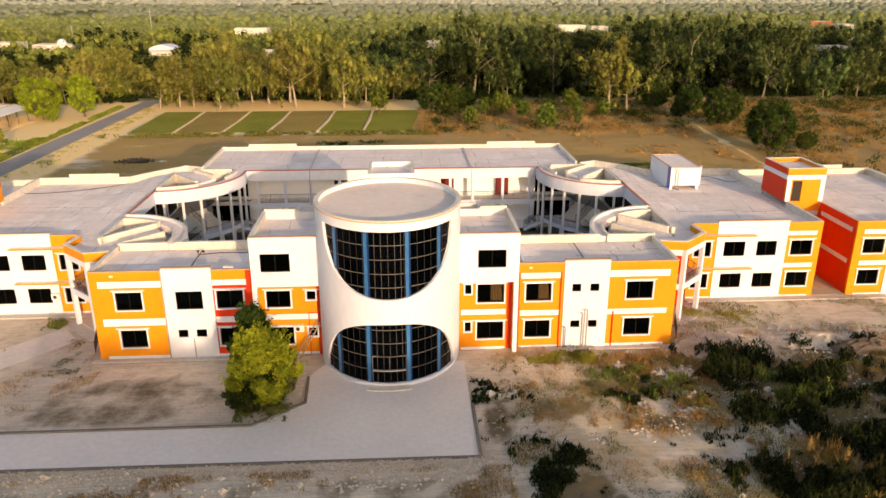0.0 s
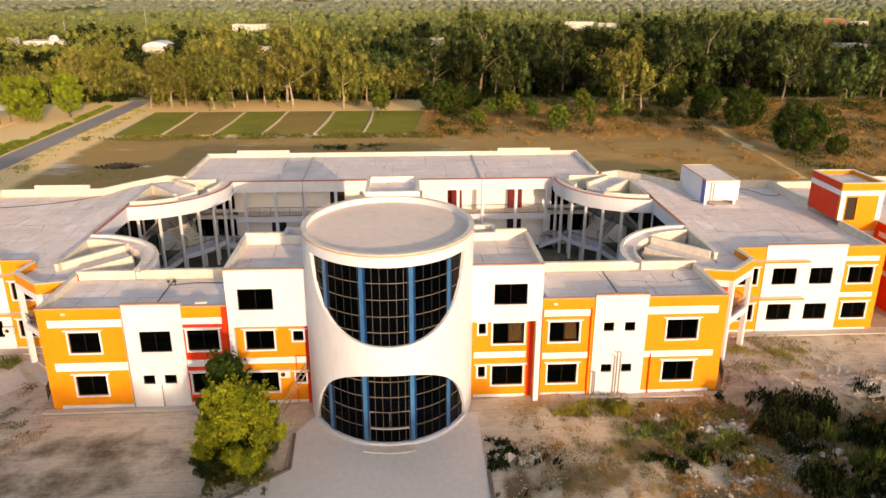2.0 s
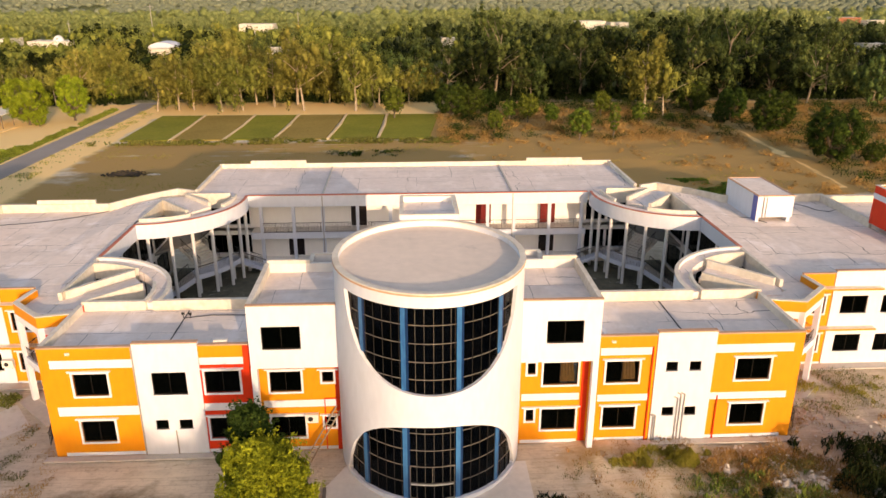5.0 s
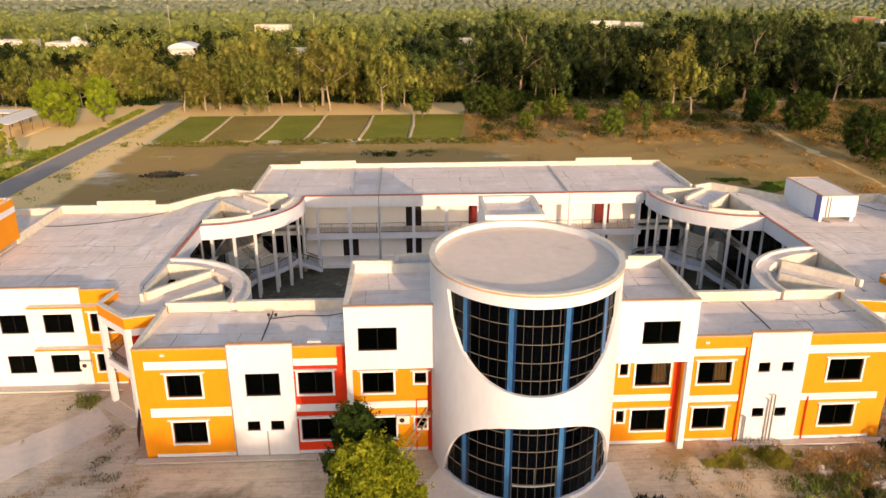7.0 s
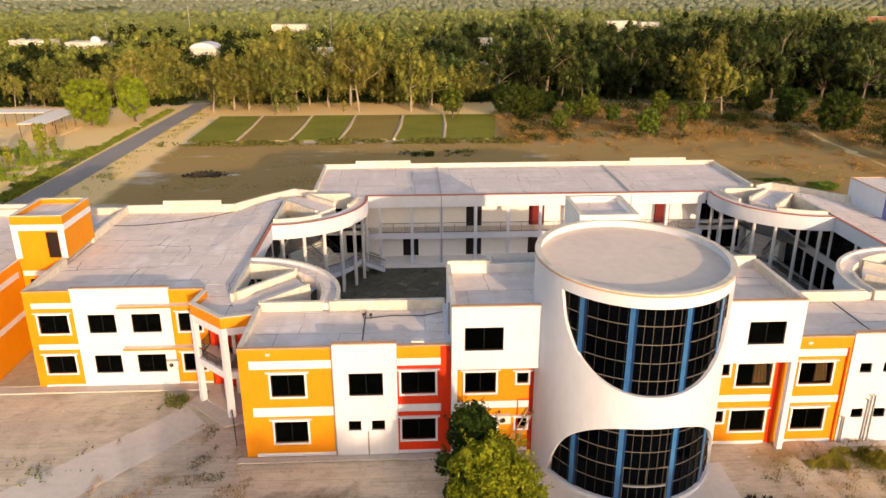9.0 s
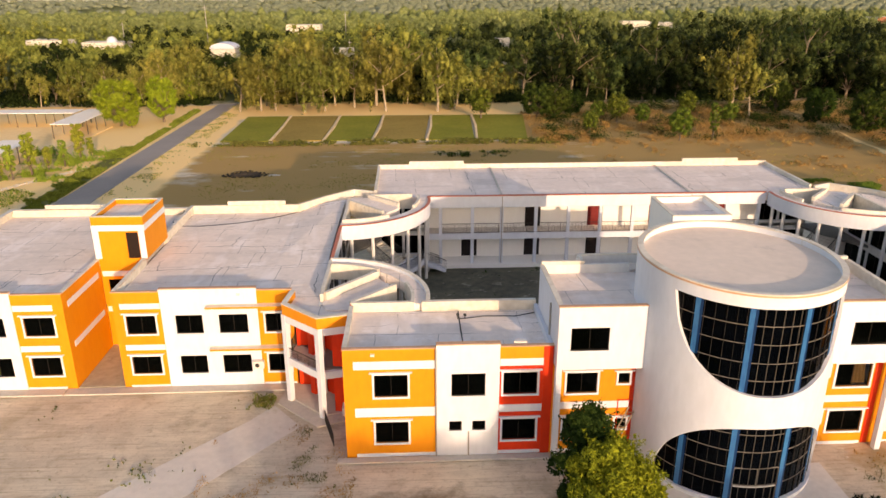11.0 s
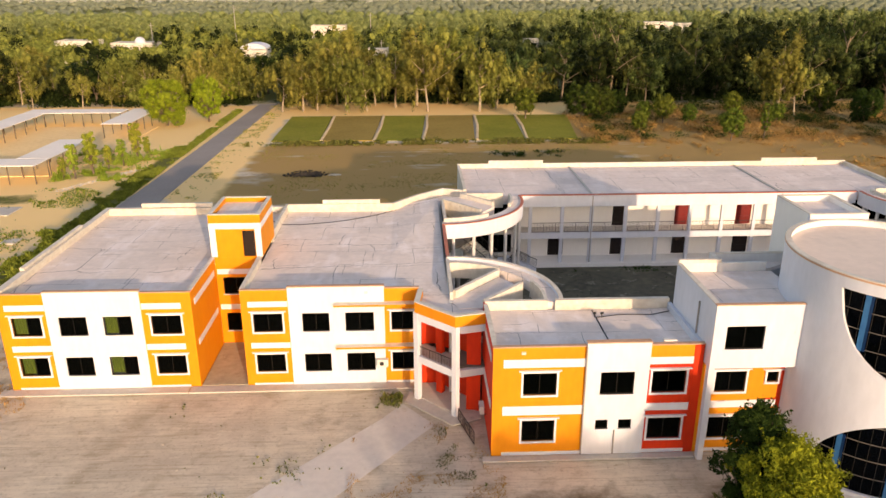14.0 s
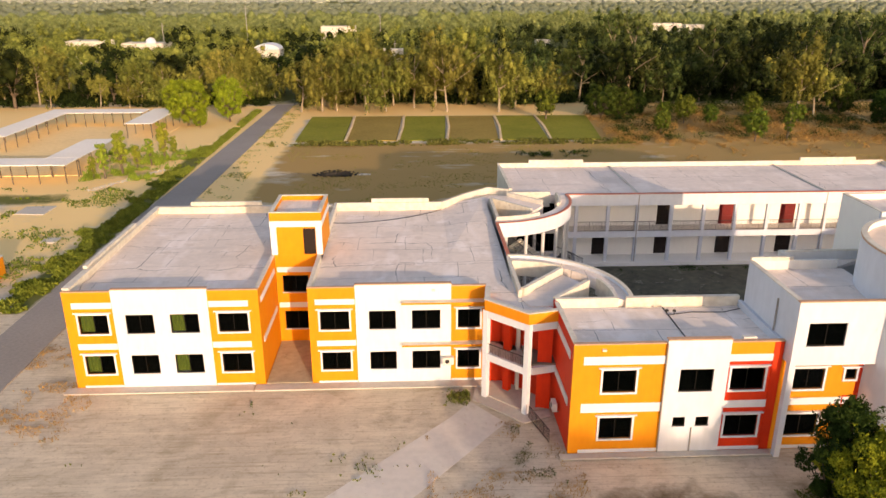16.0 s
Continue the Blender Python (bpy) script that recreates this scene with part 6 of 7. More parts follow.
def bush_shape(h, spread, leaves):
    """Limbs and leaf points of a loose bushy tree with sprays that stand out of its crown."""
    th = h * 0.03
    limbs, pts, blobs = [((0, 0, -0.2), (0.1, 0.05, th), 0.03 * h, 0.024 * h)], [], []
    nb = 34
    for k in range(nb):
        a, f = k * 2.4 + RNG.uniform(-0.3, 0.3), (k + 0.5) / nb
        rr = spread * math.sin(math.pi * (0.17 + 0.78 * f)) * RNG.uniform(0.35, 1.1) * min(1.0, 0.5 + 2.0 * f)
        c = np.array([math.cos(a) * rr, math.sin(a) * rr, th + (h - th) * (0.12 + 0.76 * f)])
        blobs.append((c, spread * RNG.uniform(0.2, 0.34)))
        limbs.append(((0.1, 0.05, th * 0.9), tuple(c), 0.012 * h, 0.02))
    blobs.append((np.array([0, 0, th + (h - th) * 0.5]), spread * 0.6))
    for c, r in blobs:
        pts.append(clump_points(c, (r, r, r * 0.85), leaves // len(blobs), 0.2))
        for _ in range(7):
            d = RNG.normal(size=3)
            d[2] = abs(d[2]) + 0.3
            d /= np.linalg.norm(d)
            k = np.linspace(0.7, RNG.uniform(1.3, 2.0), 26)[:, None]
            q = c + d * r * k + RNG.normal(size=(26, 3)) * 0.07
            pts.append(np.concatenate([q, np.tile(d, (26, 1))], 1))
    return limbs, np.concatenate(pts)


def trunk_mesh(limbs, mat, sides=6):
    bm = bmesh.new()
    for a, b, r0, r1 in limbs:
        mid = (Vector(a) + Vector(b)) / 2 + Vector(RNG.uniform(-0.04, 0.04, 3)) * (Vector(b) - Vector(a)).length
        bar(bm, a, mid, r0, sides, (r0 + r1) / 2)
        bar(bm, mid, b, (r0 + r1) / 2, sides, r1)
    return mesh_of("trunk", bm, mat)


def tree_of(name, limbs, crown, bark, label, group):
    ob = new(name)
    tagged(ob, label, "tree", group)
    t = new("trunk", trunk_mesh(limbs, bark))
    t.parent = ob
    c = new("crown", crown)
    c.parent = ob
    return ob


def make_tree(name, kind, h, spread, per, size, leafmat, bark, label, group, up=0.0):
    limbs, cl = tree_shape(kind, h, spread)
    core, reach, jitter = {"low": ((0.4, 0.75), 0.65, 0.75), "round": ((0.4, 0.8), 0.75, 0.7), "euc": ((0.3, 0.65), 0.75, 0.55)}[kind]
    return tree_of(name, limbs, canopy("crown", cl, per, size, leafmat, jitter, up, 0.65 if kind == "euc" else 0.8, core, reach), bark, label, group)


def make_bush(name, h, spread, leaves, size, leafmat, label, group):
    limbs, pts = bush_shape(h, spread, leaves)
    return tree_of(name, limbs, quads_mesh("crown", leaf_arrays(pts, np.full(len(pts), size), 1.0, 0.8, 0.6), leafmat), M_BARKD, label, group)


def place_trees(proto, spots):
    """The first spot takes the model itself, the others copies."""
    for k, (x, y, sc, turn) in enumerate(spots):
        m = pose(x, y, 0, 0, 0, turn)
        ob = proto if k == 0 else copy_thing(proto, m)
        ob.matrix_basis = m @ Matrix.Scale(sc, 4)


# far buildings whose roofs show above the woods: place, width, depth, height, shape
FAR_BLOCKS = [(-160, 258, 14, 12, 8.6, 0), (-139, 260, 16, 12, 7.6, 3), (-84, 221, 9, 9, 8.2, 1), (-67, 302, 15, 12, 11.6, 0), (-291, 420, 22, 10, 9.5, 0), (-40, 188, 6, 6, 10.8, 0), (15, 243, 5, 6, 9.6, 0), (88, 322, 14, 12, 11.6, 0), (103, 326, 9, 9, 10.8, 0), (245, 373, 13, 12, 10.8, 2), (262, 376, 10, 9, 9.2, 0), (160, 210, 8, 8, 9.5, 0)]
EYE_Z = 29.4


def sight(x, y):
    """The height above which a tree here would hide a far roof."""
    top = 99.0
    for bx, by, w, d, h, k in FAR_BLOCKS:
        if y < by + d:
            f = (y + 43) / (by + 43)
            for ex in (-33, -16, 0):
                if abs(x - ex - (bx - ex) * f) < w * 0.5 * f + 1.6:
                    top = min(top, EYE_Z - (EYE_Z - h + 1.3) * f)
    return max(top, 4.5)


EUC_H = (14.5, 12.5, 15.5, 11.5, 14.0)
EUC = [make_tree("eucalyptus_tree", "euc", h, sp, 60, 0.46, L_EUC, M_BARK, "tall slender eucalyptus with pale trunk and drooping olive leaves", "woodland edge trees", -0.8) for h, sp in zip(EUC_H, (6.4, 7.2, 6.0, 6.6, 5.0))]
EUCR_H = (16, 13, 20)
EUCR = [make_tree("eucalyptus_tree", "euc", h, sp, 60, 0.46, L_EUC2, M_BARKM, "tall green eucalyptus with pale trunk", "woodland edge trees", -0.8) for h, sp in zip(EUCR_H, (7.0, 7.6, 6.6))]
DRK_H = (11, 14)
DRK = [make_tree("shade_tree", "round", h, sp, 90, 0.5, L_DARK, M_BARKD, "dense dark green broadleaf tree with shade in its colour", "woodland edge trees") for h, sp in zip(DRK_H, (5.0, 5.6))]
HEIGHTS = EUC_H + EUCR_H + DRK_H
r = random.Random(5)
spots = [[] for _ in HEIGHTS]


def plant(k, x, y, sc):
    spots[k].append((x, y, min(sc, sight(x, y) * r.uniform(0.9, 1.16) / HEIGHTS[k]), r.uniform(0, 360)))


# the loose front row behind the fields, and single tall trees before the wood
for k, x, y, sc in ((3, -61.4, 140.5, 1.1), (1, -56.4, 141, 1.05), (4, -53, 141.5, 0.95), (0, -45.5, 138.6, 1.0), (1, -40.8, 140.2, 0.95), (2, -34, 145, 0.95), (0, -26, 139.2, 1.1), (2, -13.5, 138.6, 1.12), (3, -9, 143, 1.0), (2, 53, 124, 1.25), (0, 58.5, 127, 0.9), (7, 100.7, 142.5, 0.8), (6, 116, 139, 1.0), (5, 130, 146, 0.9), (7, 22, 155, 1.2), (5, 46, 158, 1.4), (7, 84, 157, 1.16), (7, 112, 160, 1.18), (0, -22, 156, 1.35), (2, -48, 158, 1.25)):
    plant(k, x, y, sc)
for row, (yb, step) in enumerate(((148.5, 8.6), (156, 8.2), (164, 8.4), (172, 9.0))):
    x = -165.0
    while x < 190:
        xx, yy = x + r.uniform(-1.8, 1.8), yb + r.uniform(-2.2, 2.2) + (5.0 if x > 6 else 0.0)
        x += step * r.uniform(0.7, 1.3)
        if row == 0 and -75 < xx < -61 or row < 2 and -70 < xx < -64:
            continue
        if r.random() < (0.12 + 0.06 * row if xx < -10 else 0.28 if xx < 50 else 0.48):
            plant(8 + r.randrange(2), xx, yy, r.uniform(0.6, 1.15))
        elif xx < r.uniform(-45, 30):
            plant(r.randrange(5), xx, yy, r.uniform(0.62, 1.3) * (0.85 if xx < -66 else 1.0))
        else:
            plant(5 + r.randrange(3), xx, yy, r.uniform(0.6, 1.22) * (0.86 + 0.07 * row))
for k, p in enumerate(EUC + EUCR + DRK):
    place_trees(p, spots[k])


def far_woods():
    """Woodland behind the first rows, too many to count."""
    rr = np.random.default_rng(11)
    sets = {"olive": [], "green": [], "dark": [], "hazy": []}
    y = 179.0
    while y < 400:
        step = 7.2 + (y - 170) * 0.02
        for x in np.arange(-200 - 0.35 * (y - 170), 250 + 0.4 * (y - 170), step):
            px, py = x + rr.uniform(-3, 3), y + rr.uniform(-3, 3)
            h = min(rr.uniform(10, 15.5) * (1.18 if x > 0 else 1.0), sight(px, py) * rr.uniform(0.92, 1.1))
            key = "hazy" if y > 290 else "dark" if rr.random() < (0.25 if x < -10 else 0.4 if x < 50 else 0.62) else "olive" if x < rr.uniform(-60, 40) else "green"
            for _ in range(4):
                q = rr.uniform(1.4, 2.4) * min(1.0, h / 9)
                o = rr.normal(size=3) * np.array([1.9, 1.9, h * 0.1])
                z = min(h - q * 0.8, h * 0.7 + o[2])
                sets[key].append((px + o[0], py + o[1], z, q, q * 1.1))
        y += step * 0.92
    for key, mt, lab in (("olive", L_EUC, "olive woodland canopy behind the first trees"), ("green", L_EUC2, "green eucalyptus woodland canopy behind the first trees"), ("dark", L_DARK, "dark green woodland canopy behind the first trees, shade in its colour"), ("hazy", L_MID, "hazy green woodland canopy farther off")):
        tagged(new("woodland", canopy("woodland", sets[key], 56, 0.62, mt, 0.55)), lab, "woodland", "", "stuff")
    for y0, y1, nm, mt, lab, h0, h1, m in ((405.0, 640.0, "far_woodland", L_MID, "olive woodland thinning out in the distance, painted haze in its colour", 5, 10, 24), (640.0, 1150.0, "far_plantation", L_FAR, "green plantation in rows in the distance, paled by painted haze", 4, 8, 22), (1150.0, 3000.0, "far_plantation", L_HAZE, "trees near the horizon, greyed by painted haze", 4, 8, 14)):
        crowns, y = [], y0
        while y < y1:
            half = 0.72 * y + 80
            step = 7 + y * 0.01
            for x in np.arange(-half, half, step):
                gap = fractal(np.array([x]), np.array([y * 0.4]), 160.0, 61)[0]
                if rr.random() < 0.9 and gap > (0.36 if y < 640 else 0.3):
                    h = min(rr.uniform(h0, h1), sight(x, y))
                    crowns.append((x + rr.uniform(-3, 3), y + rr.uniform(-3, 3), h * 0.45, step * rr.uniform(0.36, 0.52), h * 0.62))
            y += step * (1.0 + y / 1200)
        crowns = np.array(crowns)
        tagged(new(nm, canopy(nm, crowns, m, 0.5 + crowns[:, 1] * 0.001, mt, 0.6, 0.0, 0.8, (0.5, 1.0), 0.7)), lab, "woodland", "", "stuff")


far_woods()

# single trees
BR = make_tree("round_tree", "low", 10.4, 5.2, 130, 0.32, L_LIME, M_BARKD, "round fresh green tree beside the road", "roadside trees")
place_trees(BR, [(-83.6, 123.0, 1.0, 20), (-80.5, 121.0, 0.34, 200)])
BN = make_tree("round_tree", "low", 10.4, 3.7, 120, 0.3, L_LIME, M_BARKD, "upright oval fresh green tree beside the road", "roadside trees")
place_trees(BN, [(-75.6, 127.5, 1.0, 140), (-77.1, 155.5, 0.6, 60)])
BD = make_tree("round_tree", "low", 9.6, 5.0, 120, 0.32, L_SHADE, M_BARKD, "round dark green tree in dry scrub", "scrub trees")
place_trees(BD, [(71.8, 79.2, 1.02, 0), (73.2, 104.6, 0.95, 90), (72.4, 122.4, 0.74, 200), (67, 132, 0.8, 300), (9.0, 128.4, 0.82, 40), (13.5, 129.5, 0.74, 130), (17.6, 131.5, 0.62, 250), (78.8, 78.8, 0.36, 10), (80.6, 80.5, 0.36, 80), (68, 117, 0.4, 45)])
BS = make_tree("young_tree", "round", 6.0, 2.5, 60, 0.34, L_YOUNG, M_BARKD, "slender young green tree in dry grass", "scrub trees")
place_trees(BS, [(32.8, 100.5, 1.1, 0), (25.7, 120.6, 1.1, 120), (30.3, 117.6, 0.8, 220), (-4.0, 127.3, 1.2, 40), (17.0, 109.4, 0.8, 190), (22, 123, 0.8, 70), (44, 128, 1.0, 200), (18, 114, 0.6, 10), (50, 118, 0.8, 33), (36, 112, 0.6, 50)])
BP = make_tree("poplar_tree", "round", 7.6, 1.25, 60, 0.3, L_YOUNG, M_BARKD, "narrow upright young tree in dry grass", "scrub trees")
place_trees(BP, [(39.9, 101.8, 1.0, 0)])
# trees in the front yard
FT = make_bush("yard_tree", 8.1, 2.0, 22000, 0.2, L_YARD, "dark green tree in the front yard", "yard trees")
place_trees(FT, [(-10.4, -6.4, 1.0, 0), (-10.3, -9.7, 0.46, 70), (-8.9, -8.9, 0.46, 200), (-11.6, -8.9, 0.4, 100)])
FB = make_bush("yard_tree", 7.0, 2.6, 32000, 0.21, L_BRIGHT, "bright yellow-green bushy tree in the front yard", "yard trees")
place_trees(FB, [(-9.5, -8.7, 1.0, 0)])


# ---- far buildings and masts ----
def far_block(x, y, w, d, h, k):
    ob = thing("far_building", (x, y, 0), "distant pale building half hidden by trees", "building", "distant buildings")
    F = Facade(x - w / 2, y, 1, 0, 0, 1)
    n = max(2, int(w / 4))
    holes = [(w * (i + 0.3) / n, w * (i + 0.7) / n, z, z + 1.5) for i in range(n) for z in (1.2, 4.6) if z + 2 < h]
    wall(ob, F, 0, w, 0, h, holes, M_BRICK if k == 2 else M_CREAM)
    for a in ((x - w / 2, x - w / 2 + 0.3, y + 0.25, y + d), (x + w / 2 - 0.3, x + w / 2, y + 0.25, y + d)):
        bm = bmesh.new()
        box(bm, *a, 0, h)
        part("wall", bm, M_CREAM, ob)
    bm = bmesh.new()
    box(bm, x - w / 2 + 0.3, x + w / 2 - 0.3, y + 0.25, y + d, h - 0.5, h - 0.2)
    part("roof", bm, M_CREAM, ob)
    if k == 1:
        bm = bmesh.new()
        m = 12
        rows = []
        for i in range(m + 1):
            a = math.pi * i / m
            rows.append([bm.verts.new((x - math.cos(a) * w * 0.5, yy, h - 0.2 + math.sin(a) * 2.0)) for yy in (y, y + d)])
        for p, q in zip(rows, rows[1:]):
            bm.faces.new((p[0], q[0], q[1], p[1]))
        bm.faces.new([r[0] for r in rows][::-1])
        bm.faces.new([r[1] for r in rows])
        part("vault", bm, M_WHITE, ob, "white vaulted roof")
    if k == 3:
        bm = bmesh.new()
        bmesh.ops.create_uvsphere(bm, u_segments=16, v_segments=8, radius=2.0, matrix=Matrix.Translation((x + 2, y + 5, h)))
        part("dome", bm, M_WHITE, ob, "small white dome")


for fb in FAR_BLOCKS:
    far_block(*fb)
for x, y, h in ((-97, 255, 21.5), (-131, 262, 15.0), (-48, 300, 17.0), (-40, 215, 11.5)):
    bm = bmesh.new()
    bar(bm, (x, y, 0), (x, y, h), 0.22, 6, 0.12)
    bar(bm, (x - 0.9, y, h - 1.0), (x + 0.9, y, h - 1.0), 0.08, 4)
    solo("mast", bm, M_PIPE, "slender grey mast rising above the woods", "mast", "masts")

# ---- sheds beside the road ----
def shed(x0, x1, y0, y1, z=3.0):
    ob = thing("open_shed", ((x0 + x1) / 2, (y0 + y1) / 2, 0), "long open shed with pale sheet roof on posts", "shed", "open sheds")
    bm = bmesh.new()
    box(bm, x0, x1, y0, y1, z - 0.12, z)
    part("roof", bm, M_SHED, ob, "pale sheet metal roof")
    along = (x1 - x0) > (y1 - y0)
    n = max(2, int(((x1 - x0) if along else (y1 - y0)) / 4))
    for i in range(n + 1):
        for e in (0, 1):
            px = x0 + 0.3 + (x1 - x0 - 0.6) * (i / n if along else e)
            py = y0 + 0.3 + (y1 - y0 - 0.6) * (e if along else i / n)
            bm = bmesh.new()
            bar(bm, (px, py, -0.1), (px, py, z - 0.12), 0.1, 5)
            part("post", bm, M_BARKD, ob)


shed(-150, -88.0, 72.6, 77.6)
shed(-93.2, -88.0, 77.75, 93.0)
shed(-114.0, -109.0, 96.0, 122.0)
shed(-114.0, -93.0, 122.2, 127.4)
shed(-92.0, -86.5, 108.5, 127.6)
slab("sand_yard", [(-150, 78), (-86, 78), (-85, 122), (-150, 122)], -0.2, 0.05, M_SAND, "pale sandy yard between the sheds", "yard")

# ---- plants and scatter ----
def plants(name, pts, size, mat, label, category="plants", up=2.0, slim=1.0):
    tagged(new(name, quads_mesh(name, leaf_arrays(pts, np.full(len(pts), size), 0.55, up, slim), mat)), label, category, "", "stuff")


def stones(name, spots, label, seed, mat):
    q = np.random.default_rng(seed)
    V, Fc = [], []
    base = np.array([(1, 0, 0), (0, 1, 0), (-1, 0, 0), (0, -1, 0), (0, 0, 1), (0, 0, -1)], float)
    tri = [(0, 1, 4), (1, 2, 4), (2, 3, 4), (3, 0, 4), (1, 0, 5), (2, 1, 5), (3, 2, 5), (0, 3, 5)]
    for x, y, r, n, s in spots:
        for _ in range(n):
            a, d = q.uniform(0, math.tau), math.sqrt(q.random()) * r
            k = len(V) * 6
            V.append(base * q.uniform(0.6, 1.4, (6, 1)) * s * q.uniform(0.4, 1.3) * np.array([1, 1, 0.6]) + np.array([x + math.cos(a) * d, y + math.sin(a) * d, s * 0.1]))
            Fc += [(k + i, k + j, k + l) for i, j, l in tri]
    me = bpy.data.meshes.new(name)
    me.from_pydata(np.concatenate(V).tolist(), [], Fc)
    me.materials.append(mat)
    tagged(new(name, me), label, "rubble", "", "stuff")


g = random.Random(3)
# rough ground on the right of the forecourt
def drift(x0, x1, y0, y1, n, seed, scale, cut, height, extra=None):
    """Points of a ragged growth: thick where the noise is high, thinning out at its margins."""
    q = np.random.default_rng(seed)
    x, y = q.uniform(x0, x1, n), q.uniform(y0, y1, n)
    d = fractal(x, y, scale, seed)
    if extra is not None:
        d = d + extra(x, y)
    k = d > cut + 0.12 * q.random(n)
    x, y, d = x[k], y[k], d[k]
    top = height * np.clip((d - cut) / 0.25, 0.15, 1.0) * (0.4 + 0.9 * vnoise(x, y, 0.9, seed + 5))
    return np.stack([x, y, q.random(len(x)) ** 1.2 * top], -1)


def hump(cx, cy, r):
    return lambda x, y: -0.35 * np.minimum(1.0, np.hypot(x - cx, (y - cy) * 1.4) / r)


def humps(*list_of):
    fs = [hump(*a) for a in list_of]
    return lambda x, y: np.max([f(x, y) for f in fs], axis=0)


def bushes(x0, x1, y0, y1, n, seed, scale, cut, r0, r1, leaves, extra=None):
    """Leaf points of many low rounded bushes, thick where the noise is high."""
    q = np.random.default_rng(seed)
    x, y = q.uniform(x0, x1, n), q.uniform(y0, y1, n)
    d = fractal(x, y, scale, seed) + (0 if extra is None else extra(x, y))
    k = d > cut + 0.1 * q.random(n)
    out = []
    for px, py in zip(x[k], y[k]):
        r = q.uniform(r0, r1)
        for _ in range(2):
            c = clump_points((px + q.uniform(-0.6, 0.6) * r, py + q.uniform(-0.6, 0.6) * r, 0.1), (r, r, r * q.uniform(0.6, 1.1)), int(leaves * r * r), 0.3)
            c[:, 2] = np.abs(c[:, 2])
            c[:, 5] = np.abs(c[:, 5])
            out.append(c)
    return np.concatenate(out)


dk = np.concatenate([drift(22, 60, -16, 1, 150000, 31, 3.0, 0.29, 1.9, humps((28.8, -2.6, 3.4), (31.6, -3.0, 4), (26.4, -6, 3.6), (29, -6.4, 5.5), (31.8, -6.8, 6), (34.4, -7, 5.5), (25.6, -9, 3.6), (27.6, -10.2, 4.5), (30.4, -10.8, 5.5), (33.4, -11, 5.5), (36.4, -9.2, 6), (30.8, -13.4, 3.6), (33.4, -13.8, 4.5), (39, -6, 4), (42, -9, 8), (50, -8, 9))),
                     drift(6.2, 11, -15, -5.5, 16000, 32, 1.6, 0.30, 0.9, humps((7.0, -8.4, 1.6), (8.0, -11.4, 2.6), (9.6, -13.6, 1.6))),
                     drift(8, 24, -26, -15, 46000, 33, 2.5, 0.28, 1.0, humps((11, -18.4, 1.4), (13.4, -20, 1.6), (12.4, -22, 2.4), (19.4, -22.2, 2.8), (16.5, -24, 3))),
                     drift(12.5, 24.5, -10.6, -3.6, 22000, 35, 1.6, 0.38, 0.55, humps((14.6, -8.2, 1.8), (16.4, -8.8, 2.2), (18.2, -9.2, 2.4), (20.8, -8.1, 2.2), (22.8, -7.2, 2.0), (20, -6.2, 1.6))),
                     drift(24, 55, -32, -13.5, 130000, 34, 3.0, 0.24, 1.9, humps((27.3, -18.2, 3.4), (27.5, -21, 4), (31, -15.6, 3), (33, -20, 5), (36, -16, 5), (44, -20, 9)))])
plants("weed_thicket", dk, 0.42, L_THICK, "green weeds growing over rough ground, darkened by painted shade", "plants", 2.5, 0.3)
plants("fresh_weeds", np.concatenate([drift(24, 38, -12, -1, 34000, 36, 1.4, 0.47, 2.0, humps((29.0, -5.0, 3), (33, -9.5, 4.5))), drift(6.4, 10, -14, -6, 6000, 37, 1.2, 0.42, 0.8, humps((8.2, -11.6, 2.4), (8.8, -7.0, 1.6))), drift(13, 24, -9.4, -4, 8000, 38, 1.2, 0.56, 0.6)]), 0.4, L_REED, "fresh green leafy weeds on rough ground", "plants", 3.0, 0.25)
plants("tall_reeds", drift(29, 34.5, -12.4, -6, 6000, 39, 1.2, 0.36, 1.4, humps((32, -9.3, 2.6), (30, -6.5, 2))), 1.1, L_REED, "tall fresh green reeds", "reeds", 6.0, 0.08)
plants("low_weeds", np.concatenate([drift(8, 58, -27, -2.6, 150000, 41, 2.6, 0.475, 0.45), drift(12, 25, -10.5, -2.4, 26000, 46, 1.6, 0.50, 0.4), drift(26, 60, 2, 9, 16000, 42, 2.0, 0.48, 0.4)]), 0.2, L_GRASS, "low olive weeds on bare ground", "plants", 2.5, 0.3)
plants("olive_grass", np.concatenate([drift(11.4, 18.6, -3.4, -1.1, 26000, 43, 1.5, 0.24, 0.55, humps((14.6, -2.1, 3.2), (12, -2.2, 1.4))), drift(26, 36, 3.0, 7.6, 16000, 44, 1.5, 0.34, 0.6, humps((29, 6.4, 2.6), (32, 5.6, 2), (28, 2.2, 1.6)))]), 0.24, L_OLIVE, "yellow-green grass patch beside the wall", "plants", 4.0, 0.2)
plants("dry_grass", np.concatenate([drift(8, 58, -27, 2, 170000, 51, 2.2, 0.51, 0.45), drift(10, 26, -13, -1.6, 42000, 56, 1.6, 0.50, 0.35), drift(-44, 8, -23, -16.6, 50000, 55, 2.4, 0.53, 0.35), drift(20, 28, -16.5, -9, 26000, 54, 1.5, 0.40, 0.6, humps((22.4, -11.8, 3.0), (25, -15.1, 2.0)))]), 0.28, L_DRY, "dry straw-coloured grass tufts", "plants", 3.0, 0.22)
